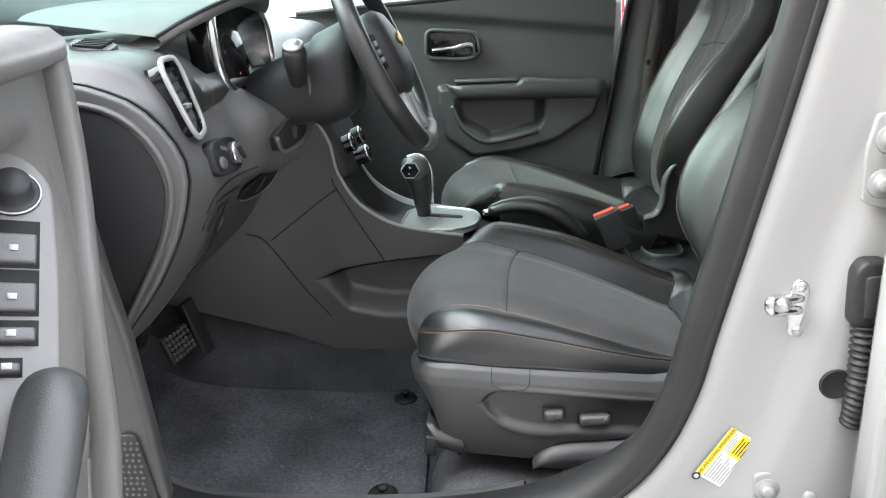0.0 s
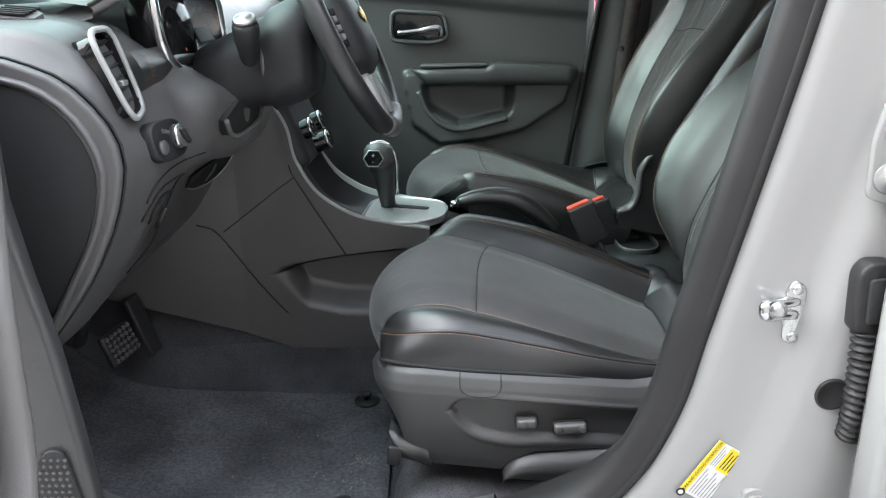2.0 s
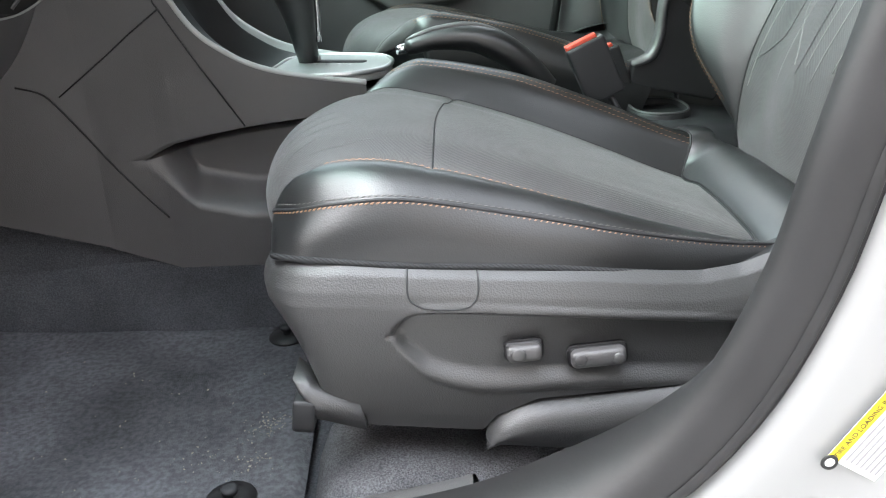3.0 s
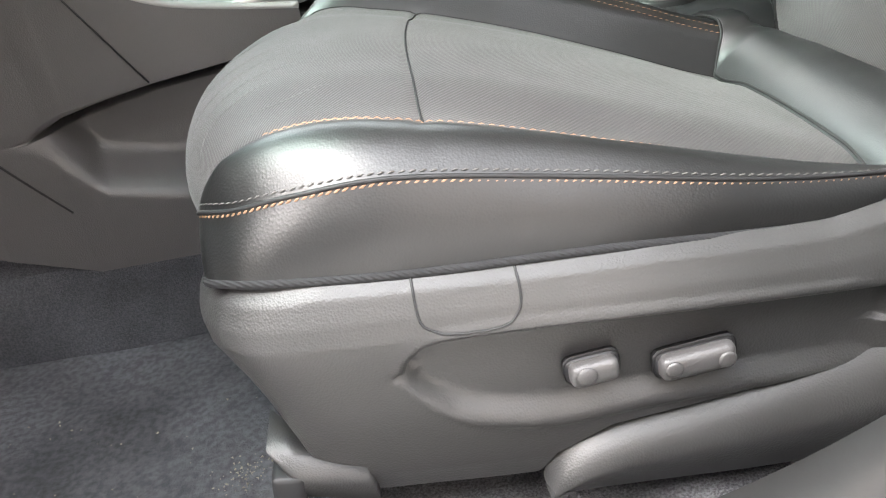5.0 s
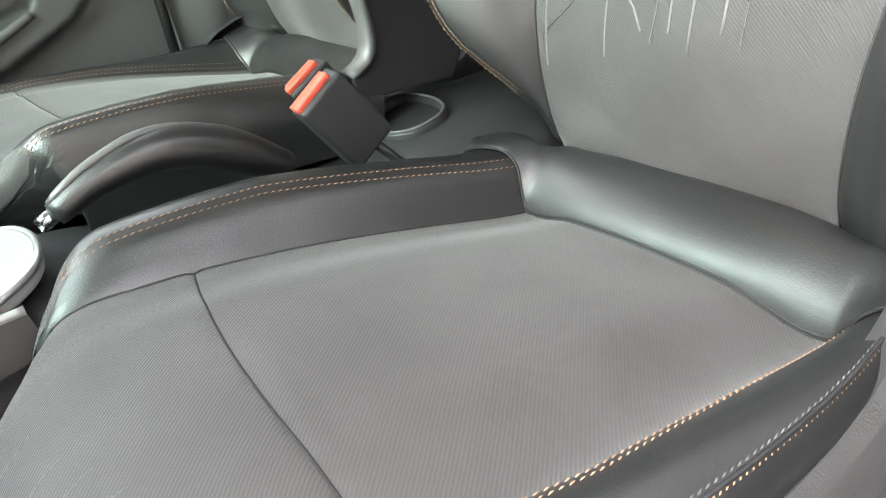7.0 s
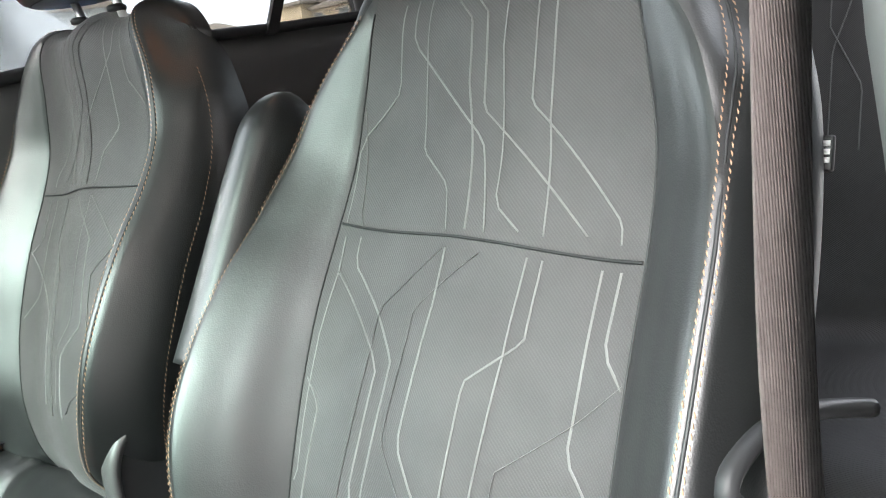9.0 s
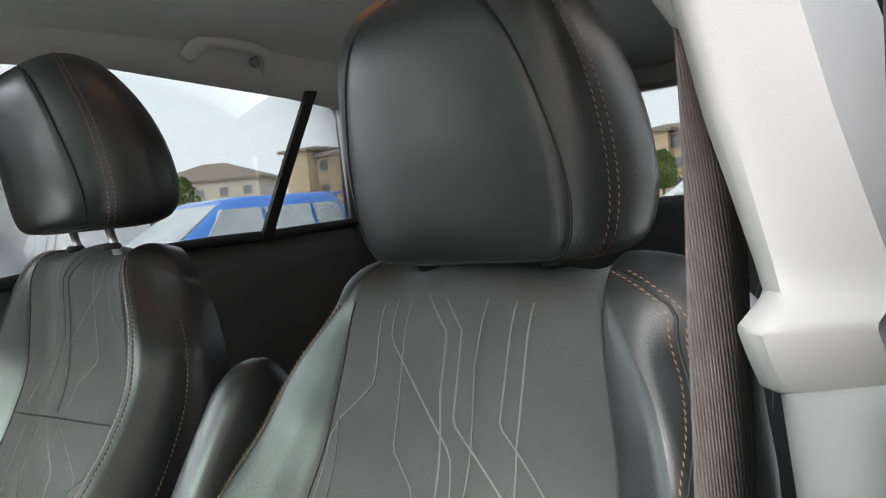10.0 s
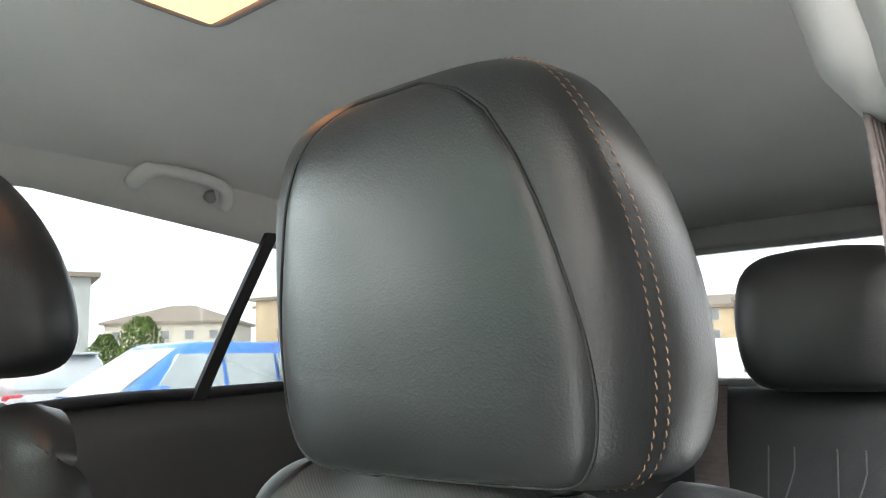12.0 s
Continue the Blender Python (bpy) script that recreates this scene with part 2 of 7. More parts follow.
leather = material("black_leather", (0.0135, 0.0140, 0.0145), 0.40, bump=(("voronoi", 620, 0.22, 0.0005), ("noise", 240, 0.06, 0.0006), ("noise", 110, 0.08, 0.0010), ("noise", 45, 0.05, 0.0012)), tint=(6, 0.15), rough_var=0.07, spec=0.8, coat=0.06, coat_rough=0.30, ior=1.56)
fabric = material("charcoal_woven_insert", (0.0640, 0.0590, 0.0590), 0.62, bump=(("weave", 0.0020, 0.33, 0.0006), ("noise", 900, 0.40, 0.0005), ("noise", 26, 0.18, 0.002)), tint=(11, 0.14), rough_var=0.06, weave=0.0020, sheen=0.25, coords="UV")
thread = material("tan_thread", (0.40, 0.24, 0.15), 0.7, bump=(("noise", 900, 0.3, 0.0003),))
grey_thread = material("grey_thread", (0.13, 0.125, 0.12), 0.7, bump=(("noise", 900, 0.3, 0.0003),))
plastic = material("charcoal_grained_plastic", (0.098, 0.096, 0.096), 0.41, bump=(("voronoi", 620, 0.3, 0.0005), ("noise", 18, 0.05, 0.002)), tint=(4, 0.1), rough_var=0.06, spec=0.85)
console_plastic = material("brown_black_grained_plastic", (0.098, 0.094, 0.092), 0.41, bump=(("voronoi", 620, 0.3, 0.0005), ("noise", 18, 0.05, 0.002)), tint=(4, 0.1), rough_var=0.06, spec=0.85)
plastic_dark = material("black_plastic", (0.028, 0.0285, 0.030), 0.5, bump=(("noise", 400, 0.15, 0.0004),), tint=(5, 0.15), rough_var=0.05)
gloss_black = material("gloss_black", (0.012, 0.012, 0.013), 0.12, tint=(8, 0.2))
carpet = material("black_carpet", (0.084, 0.087, 0.095), 0.95, bump=(("noise", 700, 0.8, 0.002), ("noise", 60, 0.3, 0.004)), tint=(6, 0.4), spec=0.15, fleck=(420, 0.22))
riser_carpet = material("grey_speckled_carpet", (0.12, 0.12, 0.126), 0.95, bump=(("noise", 520, 0.9, 0.003), ("noise", 60, 0.3, 0.004)), tint=(20, 0.2), spec=0.15, fleck=(520, 0.35))
mat_rubber = material("dusty_floor_mat", (0.118, 0.120, 0.129), 0.9, bump=(("noise", 500, 0.9, 0.002), ("noise", 25, 0.4, 0.004)), tint=(6, 0.42), spec=0.2, fleck=(150, 0.22))
rubber = material("black_rubber", (0.021, 0.0205, 0.021), 0.5, bump=(("noise", 300, 0.2, 0.0004),), tint=(9, 0.2))
paint = material("white_paint", (0.31, 0.31, 0.304), 0.22, bump=(("noise", 260, 0.02, 0.0005),), tint=(3, 0.02), coat=0.6)
trim_light = material("pale_grey_trim", (0.29, 0.284, 0.275), 0.6, bump=(("voronoi", 500, 0.15, 0.0004),), tint=(5, 0.04))
seat_plastic = material("dark_grained_plastic", (0.052, 0.0515, 0.0515), 0.41, bump=(("voronoi", 640, 0.40, 0.0005), ("noise", 18, 0.05, 0.002)), tint=(4, 0.1), rough_var=0.06, spec=0.85)
taupe = material("taupe_door_plastic", (0.160, 0.152, 0.147), 0.41, bump=(("voronoi", 560, 0.3, 0.0005), ("noise", 18, 0.05, 0.002)), tint=(4, 0.08), rough_var=0.06, spec=0.85)
dark_fabric = material("black_woven_fabric", (0.022, 0.023, 0.025), 0.7, bump=(("wave", 150, 0.5, 0.0007),), tint=(9, 0.2))
headlining = material("grey_headlining", (0.74, 0.73, 0.71), 0.95, bump=(("noise", 900, 0.4, 0.0008),), tint=(3, 0.06), spec=0.1)
chrome = material("chrome", (0.75, 0.76, 0.77), 0.12, 1.0, tint=(9, 0.06), rough_var=0.04)
satin = material("satin_silver", (0.62, 0.62, 0.62), 0.34, 0.85, tint=(6, 0.06), rough_var=0.05)
silver_plastic = material("silver_painted_plastic", (0.41, 0.415, 0.41), 0.38, 0.2, tint=(6, 0.08), rough_var=0.05)
zinc = material("zinc_plated_steel", (0.62, 0.63, 0.62), 0.3, 0.9, bump=(("noise", 120, 0.1, 0.0005),), tint=(20, 0.15), rough_var=0.1)
red_plastic = material("red_plastic", (0.75, 0.10, 0.06), 0.4, tint=(30, 0.08))
webbing = material("brown_grey_webbing", (0.105, 0.085, 0.082), 0.8, bump=(("ribs", 120, 0.6, 0.0009), ("wave", 150, 0.25, 0.0006), ("noise", 600, 0.4, 0.0005)), tint=(60, 0.18))
yellow = material("yellow_print", (0.85, 0.66, 0.02), 0.5, tint=(20, 0.03))
label_white = material("white_sticker", (0.75, 0.75, 0.74), 0.45, tint=(20, 0.03))
# black for print and seams, and for shade in the dash openings
ink = material("black_ink_and_shade", (0.02, 0.02, 0.02), 0.6, tint=(20, 0.1))
ink_grey = material("grey_ink", (0.35, 0.35, 0.35), 0.6, tint=(20, 0.1))
print_grey = material("pale_print", (0.190, 0.186, 0.180), 0.7, tint=(40, 0.1))
faint_print = material("faint_print", (0.085, 0.087, 0.09), 0.7, tint=(40, 0.1))
crease_cloth = material("creased_cloth", (0.185, 0.185, 0.18), 0.7, tint=(40, 0.2))
pillar_cloth = material("grey_pillar_trim", (0.165, 0.167, 0.165), 0.75, bump=(("noise", 500, 0.3, 0.0005),), tint=(5, 0.06), spec=0.3)
crumb = material("pale_crumbs", (0.33, 0.30, 0.24), 0.9, tint=(60, 0.3))
marking = material("white_marking", (0.7, 0.7, 0.7), 0.5, tint=(20, 0.05))


def glass_material(name, tint, density):
    mat = bpy.data.materials.new(name)
    mat.use_nodes = True
    nt = mat.node_tree
    nt.nodes.remove(nt.nodes["Principled BSDF"])
    tr = nt.nodes.new("ShaderNodeBsdfTransparent")
    tr.inputs[0].default_value = (*tint, 1)
    gl = nt.nodes.new("ShaderNodeBsdfGlossy")
    gl.inputs["Roughness"].default_value = 0.02
    fr = nt.nodes.new("ShaderNodeFresnel")
    fr.inputs[0].default_value = 1.18
    mx = nt.nodes.new("ShaderNodeMixShader")
    nt.links.new(fr.outputs[0], mx.inputs[0])
    nt.links.new(tr.outputs[0], mx.inputs[1])
    nt.links.new(gl.outputs[0], mx.inputs[2])
    nt.links.new(mx.outputs[0], nt.nodes["Material Output"].inputs[0])
    return mat


glass = glass_material("window_glass", (0.84, 0.88, 0.86), 0)
rear_glass = glass_material("privacy_window_glass", (0.38, 0.39, 0.385), 0)
screen_glass = glass_material("green_windscreen_glass", (0.66, 0.910, 0.830), 0)


# pale zigzag lines of the printed insert: distance from the middle, run up the backrest
PRINT_LINES = []


def zigzag(*pts):
    PRINT_LINES.append(list(pts))


zigzag((0.160, 0.695), (0.164, 0.628), (0.163, 0.573), (0.158, 0.500), (0.152, 0.482))
zigzag((0.110, 0.706), (0.115, 0.628), (0.119, 0.616), (0.163, 0.578), (0.172, 0.560), (0.174, 0.487))
zigzag((0.091, 0.708), (0.093, 0.669), (0.087, 0.657), (0.002, 0.571), (-0.005, 0.560), (-0.021, 0.481))
zigzag((0.068, 0.706), (0.073, 0.663), (0.078, 0.563), (0.074, 0.556), (0.040, 0.529), (0.034, 0.519), (0.024, 0.481))
zigzag((0.043, 0.710), (0.011, 0.675), (0.010, 0.670), (0.014, 0.618), (0.000, 0.482))
zigzag((0.015, 0.705), (-0.008, 0.677), (-0.008, 0.672), (-0.004, 0.598), (-0.007, 0.590), (-0.116, 0.485))
zigzag((-0.032, 0.705), (-0.024, 0.645), (-0.026, 0.515), (-0.031, 0.503), (-0.054, 0.484))
zigzag((-0.060, 0.706), (-0.052, 0.599), (-0.055, 0.592), (-0.142, 0.500), (-0.146, 0.492), (-0.148, 0.479))
zigzag((-0.076, 0.705), (-0.069, 0.580), (-0.077, 0.482))
zigzag((0.171, 0.473), (0.168, 0.435), (0.171, 0.368), (0.169, 0.317), (0.166, 0.272), (0.163, 0.234), (0.165, 0.223))
zigzag((0.174, 0.326), (0.157, 0.304), (0.153, 0.294), (0.153, 0.263), (0.153, 0.196), (0.151, 0.151), (0.150, 0.110))
zigzag((0.168, 0.435), (0.091, 0.361), (0.079, 0.344), (0.084, 0.278), (0.088, 0.236), (0.083, 0.221), (0.068, 0.206), (0.034, 0.177), (0.022, 0.158))
zigzag((0.023, 0.465), (0.090, 0.408), (0.095, 0.396), (0.095, 0.366), (0.102, 0.276), (0.108, 0.197), (0.113, 0.185), (0.154, 0.145), (0.155, 0.134))
zigzag((0.152, 0.474), (0.151, 0.454), (0.146, 0.442), (0.096, 0.399), (0.065, 0.365), (0.058, 0.355), (0.059, 0.332), (0.063, 0.286), (0.068, 0.224), (0.072, 0.182), (0.073, 0.129))
zigzag((-0.021, 0.463), (0.033, 0.413), (0.041, 0.403), (0.041, 0.379), (0.049, 0.290), (0.046, 0.281), (0.016, 0.249), (0.006, 0.236), (0.005, 0.227), (0.007, 0.174), (0.011, 0.149))
zigzag((0.019, 0.465), (0.016, 0.414), (0.025, 0.296), (0.021, 0.282), (-0.004, 0.250), (-0.010, 0.237), (-0.008, 0.183), (-0.008, 0.159))
zigzag((-0.067, 0.463), (-0.065, 0.376), (-0.058, 0.271), (-0.054, 0.162))
zigzag((-0.081, 0.462), (-0.081, 0.396), (-0.075, 0.388), (-0.036, 0.354), (-0.034, 0.343), (-0.027, 0.146))
zigzag((-0.174, 0.374), (-0.136, 0.339), (-0.076, 0.289), (-0.075, 0.278), (-0.072, 0.194), (-0.070, 0.153))
zigzag((-0.135, 0.459), (-0.135, 0.342), (-0.134, 0.321), (-0.139, 0.307), (-0.173, 0.270))
zigzag((-0.153, 0.458), (-0.152, 0.402), (-0.157, 0.389), (-0.174, 0.370))


# ---- the front seats ----
def seat_build(name, label, cy, side, lean=0.0, group="front seats"):
    """A front seat. side: -1 where its outboard side is -y, +1 where it is +y. Built for the one that is set lowest and furthest back."""
    root = thing(name, label, "car seat", group)

    def Y(o):
        # o: distance from the middle, negative outboard
        return cy - side * o

    prof = spline([(0.180, 0.560), (0.149, 0.600), (0.135, 0.655), (0.155, 0.702), (0.200, 0.727), (0.265, 0.731), (0.345, 0.717),
                   (0.450, 0.684), (0.550, 0.645), (0.625, 0.613), (0.665, 0.598)], 90)
    tang = np.gradient(prof, axis=0)
    tang /= np.linalg.norm(tang, axis=1)[:, None]
    norm = np.stack([-tang[:, 1], tang[:, 0]], 1)
    run = np.r_[0, np.cumsum(np.linalg.norm(np.diff(prof, axis=0), axis=1))]
    L = run[-1]
    knots = [0.0, 0.06, 0.115, 0.15, 0.19, 0.25, 0.32, 0.45, L]

    def lerp(s, vals):
        return float(np.interp(s, knots, vals))

    @functools.lru_cache(maxsize=None)
    def section(s):
        """Control points across the cushion at run s: (offset, height over the middle line), outboard to inboard."""
        out = lerp(s, [0.150, 0.158, 0.170, 0.214, 0.240, 0.252, 0.256, 0.258, 0.245])
        cro = lerp(s, [0.143, 0.150, 0.162, 0.202, 0.220, 0.223, 0.222, 0.216, 0.190])
        cri = lerp(s, [0.143, 0.150, 0.162, 0.192, 0.207, 0.212, 0.211, 0.205, 0.158])
        valo = lerp(s, [0.150, 0.155, 0.162, 0.168, 0.174, 0.180, 0.187, 0.199, 0.190])
        val = lerp(s, [0.136, 0.142, 0.154, 0.182, 0.183, 0.178, 0.172, 0.160, 0.135])
        hb = lerp(s, [0.000, 0.000, 0.001, 0.006, 0.012, 0.015, 0.020, 0.030, 0.040])
        hi = lerp(s, [0.000, 0.000, 0.000, 0.000, 0.003, 0.012, 0.026, 0.037, 0.040])
        ho = lerp(s, [-0.003, -0.003, -0.004, -0.012, -0.016, -0.013, -0.008, 0.004, 0.020])
        drop = lerp(s, [-0.025, -0.030, -0.040, -0.060, -0.072, -0.078, -0.075, -0.055, -0.020])
        return [(-out - 0.004, drop), (-out, ho), (-(out + cro) / 2 - 0.004, hb + 0.004), (-cro, hb), (-valo, -0.003), (-valo * 0.5, 0.002), (0, 0.004),
                (val * 0.5, 0.002), (val, -0.003), (cri, hi), ((out + cri) / 2 + 0.004, hi + 0.002), (out, ho + 0.006), (out + 0.004, drop - 0.02)]


    def surf(s, v, lift=0.0):
        x, z = np.interp(s, run, prof[:, 0]), np.interp(s, run, prof[:, 1])
        nx, nz = np.interp(s, run, norm[:, 0]), np.interp(s, run, norm[:, 1])
        o, h = across(section(s), v)
        for seam, depth in ((4.0, 0.004), (8.0, 0.004), (3.0, 0.0015), (9.0, 0.0015), (1.0, 0.002), (11.0, 0.002)):
            h -= depth * math.exp(-((v - seam) / 0.10) ** 2)
        if 3.9 < v < 8.1:
            h -= 0.0022 * math.exp(-((s - seam_s(v)) / 0.004) ** 2)
        h += lift
        bow = (1.3 if o < 0 else 2.1) * o * o * float(np.interp(s, [0, 0.10, 0.20, 0.32], [1, 1, 0.7, 0.0]))
        return Vector((x + nx * h + bow, Y(o), z + nz * h))

    def seam_s(v):
        return float(np.interp(0.325 + 0.030 * max(0.0, (v - 5) / 3) ** 2, prof[16:, 0], run[16:]))

    def patch(nm, s0, s1, v0, v1, nu, nv, mat, lab=""):
        pts, uvs = [], []
        for i in range(nu):
            row = []
            for j in range(nv):
                v = v0 + (v1 - v0) * j / (nv - 1)
                a = s0(v) if callable(s0) else s0
                b = s1(v) if callable(s1) else s1
                row.append(surf(a + (b - a) * i / (nu - 1), v))
                uvs.append((a + (b - a) * i / (nu - 1), row[-1].y))
            pts.append(row)
        return unwrap(part(nm, grid(pts), mat, root, lab), uvs)

    F0 = 0.112

    def front_end(v):
        # the woven cover of the front reaches up over the inboard bolster's nose
        return F0 + 0.135 * min(1.0, max(0.0, (v - 7.9) / 0.9)) ** 0.6 * min(1.0, max(0.0, (11.0 - v) / 0.7)) ** 0.6
    patch("cushion_front", 0.0, front_end, 3.98, 12.0, 30, 80, fabric, "charcoal woven front of the cushion")
    patch("cushion_insert", F0, seam_s, 3.98, 8.02, 40, 40, fabric, "charcoal woven front cushion insert")
    patch("cushion_insert", seam_s, L, 3.98, 8.02, 44, 40, fabric, "charcoal woven rear cushion insert")
    # outboard bolster and side panel, hung from the edge of the insert
    s_top, s_low = 0.122, 0.086
    sew = spline([tuple(surf(s_top, 4.0)), (0.172, Y(-0.187), 0.684), (0.200, Y(-0.216), 0.694), (0.235, Y(-0.232), 0.703), (0.300, Y(-0.247), 0.709), (0.400, Y(-0.247), 0.690),
                  (0.500, Y(-0.249), 0.669), (0.580, Y(-0.246), 0.655), (0.660, Y(-0.236), 0.645)], 90)
    hem = spline([tuple(surf(s_low, 4.0)), (0.172, Y(-0.218), 0.655), (0.188, Y(-0.236), 0.659), (0.220, Y(-0.249), 0.660), (0.300, Y(-0.258), 0.655), (0.400, Y(-0.261), 0.650),
                  (0.500, Y(-0.257), 0.638), (0.580, Y(-0.254), 0.630), (0.660, Y(-0.245), 0.622)], 90)
    edge = [surf(s_top + (L - s_top) * i / 89, 4.0) for i in range(90)]
    def bolster_at(i, t, lift=0.0):
        a, b = edge[i], Vector(sew[i])
        fat = min(1.0, (a - b).length / 0.04)
        return a.lerp(b, t) + Vector((-0.002, (Y(-1) - cy) * 0.004, 0.014)) * (fat * math.sin(math.pi * t ** 0.8)) + Vector((0, 0, lift))
    rows = [[bolster_at(i, j / 17) for j in range(18)] for i in range(90)]
    part("cushion_bolster", grid(rows), leather, root, "glossy black leather bolster")
    lead = [surf(s_low + (s_top - s_low) * i / 7, 4.0) for i in range(8)]
    top_run = spline([tuple(p) for p in lead[::3]] + [tuple(p) for p in sew[4::8]], 90)
    rows = []
    for i in range(90):
        a, b = Vector(top_run[i]), Vector(hem[i])
        fat = min(1.0, (a - b).length / 0.05)
        rows.append([a.lerp(b, j / 9) + Vector((-0.001, (Y(-1) - cy) * 0.005, 0.0)) * (fat * math.sin(math.pi * j / 9)) for j in range(10)])
    part("cushion_side", grid(rows), leather, root, "black leather cushion side")
    part("hem", tube([Vector(p) + Vector((0.001, (Y(-1) - cy) * -0.001, -0.003)) for p in hem], 0.0036, n=8), dark_fabric, root, "ribbed black fabric hem")
    part("piping", tube([Vector(p) for p in sew], 0.0016, n=6), plastic_dark, root, "black piping")
    low_line = [Vector(p) + (Vector(h) - Vector(p)).normalized() * 0.0028 for p, h in zip(sew, hem)]
    part("stitching", stitches(low_line, [Vector((0, Y(-1) - cy, 0.25))] * 90, 0.0042, 0.0009, 0.00095), thread, root, "tan stitching")
    top_line = [bolster_at(i, 1 - min(0.5, 0.0032 / max(0.006, (edge[i] - Vector(sew[i])).length)), 0.0004) for i in range(90)]
    part("stitching", stitches(top_line, [Vector((0, (Y(-1) - cy) * 0.6, 0.8))] * 90, 0.0042, 0.0018, 0.0007), grey_thread, root, "grey stitching")
    for dv in (0.003, 0.0085):
        hi_line = [bolster_at(i, min(0.8, dv / max(0.012, (edge[i] - Vector(sew[i])).length)), 0.0006) for i in range(14, 90)]
        part("stitching", stitches(hi_line, [Vector((0, 0, 1))] * len(hi_line)), thread, root, "tan stitching")
    patch("cushion_bolster", front_end, L, 8.02, 11.0, 90, 20, leather, "glossy black leather bolster")
    patch("cushion_side", F0, L, 11.0, 12.0, 90, 8, leather, "black leather cushion side")
    # the leather roll at the back of the cushion, sewn across from bolster to bolster
    crest = surf(L, 8.0).z + 0.042
    base = [bolster_at(89, t) for t in (1.0, 0.8, 0.6, 0.4, 0.2)] + [surf(L, v) for v in np.linspace(4.0, 11.0, 60)]
    base = [(p, min(1.0, max(0.10, (crest - p.z) / 0.042))) for p in base]
    depth = [1.0] * 5 + [float(np.interp(v, [8.0, 9.0], [1.0, 0.35])) for v in np.linspace(4.0, 11.0, 60)]
    roll_prof = spline([(-0.004, -0.006), (0.003, 0.008), (0.016, 0.022), (0.036, 0.035), (0.056, 0.040), (0.076, 0.032), (0.092, 0.006), (0.096, -0.030)], 20)
    part("cushion_rear_roll", grid([[p + Vector((x * d, 0, z * k + 0.004)) for (p, k), d in zip(base, depth)] for x, z in roll_prof]), leather, root, "smooth black leather roll behind the insert")
    part("roll_seam", tube([p + Vector((-0.001, 0, 0.004)) for p, k in base], 0.0016, n=6), ink, root, "dark sewn seam")

    def line(v, s0, s1, n=120, lift=0.0):
        ps, ns = [], []
        for k in range(n):
            s = s0 + (s1 - s0) * k / (n - 1)
            p = surf(s, v, lift)
            e = surf(s, v, lift + 0.01) - p
            f1 = surf(s, min(v + 0.05, 12), lift) - surf(s, max(v - 0.05, 0), lift)
            f2 = surf(min(s + 0.004, L), v, lift) - surf(max(s - 0.004, 0), v, lift)
            nrm = f1.cross(f2)
            if nrm.dot(e) < 0:
                nrm = -nrm
            if nrm.length < 1e-9:
                nrm = e
            ps.append(p)
            ns.append(nrm.normalized())
        return ps, ns
    for v in (8.9, 9.15) if side < 0 else (10.0, 10.22):
        ps, ns = line(v, 0.235, L)
        part("stitching", stitches(ps, ns), thread, root, "tan stitching")
    # foam and pan under the cover
    pan = []
    for s in np.linspace(0.0, L, 30):
        a, b = surf(s, 3.9), surf(s, 12.0)
        a = a + Vector((0.006, 0, -0.012))
        pan.append([a, (a + b) / 2 + Vector((0.01, 0, -0.02)), b])
    part("cushion_underside", grid(pan), plastic_dark, root)

    # backrest
    bp = spline([(0.748, 0.600), (0.738, 0.660), (0.748, 0.735), (0.775, 0.805), (0.815, 0.885), (0.862, 0.965), (0.909, 1.034),
                 (0.946, 1.100), (0.966, 1.170), (0.982, 1.235), (1.004, 1.268), (1.040, 1.280), (1.075, 1.272)], 90)
    bp[:, 0] -= lean * (bp[:, 1] - 0.6)
    bt = np.gradient(bp, axis=0)
    bt /= np.linalg.norm(bt, axis=1)[:, None]
    bnorm = np.stack([-bt[:, 1], bt[:, 0]], 1)
    brun = np.r_[0, np.cumsum(np.linalg.norm(np.diff(bp, axis=0), axis=1))]
    BL = brun[-1]
    bz = [0.0, 0.08, 0.12, 0.16, 0.26, 0.36, 0.46, 0.56, 0.64, 0.675, 0.70, BL]

    def blerp(s, vals):
        """The table's value at s, eased over a hand's width so that the cover runs without ripples."""
        return sum(w * blerp_at(s + d, vals) for d, w in ((-0.036, 0.15), (-0.018, 0.225), (0.0, 0.25), (0.018, 0.225), (0.036, 0.15)))

    def blerp_at(s, vals):
        s = min(BL, max(0.0, s))
        k = max(0, min(len(bz) - 2, int(np.searchsorted(bz, s)) - 1))
        h = bz[k + 1] - bz[k]
        t = min(1.0, max(0.0, (s - bz[k]) / h))
        slope = [(vals[i + 1] - vals[i]) / (bz[i + 1] - bz[i]) for i in range(len(bz) - 1)]

        def tan(i):
            if i == 0 or i == len(bz) - 1 or slope[i - 1] * slope[i] <= 0:
                return 0.0
            return 2 * slope[i - 1] * slope[i] / (slope[i - 1] + slope[i])
        return (vals[k] * (2 * t ** 3 - 3 * t * t + 1) + vals[k + 1] * (3 * t * t - 2 * t ** 3) + h * tan(k) * (t ** 3 - 2 * t * t + t) + h * tan(k + 1) * (t ** 3 - t * t))

    @functools.lru_cache(maxsize=None)
    def bsection(s):
        val = blerp(s, [0.149, 0.154, 0.159, 0.163, 0.171, 0.179, 0.182, 0.175, 0.160, 0.153, 0.148, 0.142])
        valo = blerp(s, [0.155, 0.160, 0.164, 0.168, 0.180, 0.178, 0.175, 0.168, 0.153, 0.149, 0.146, 0.140])
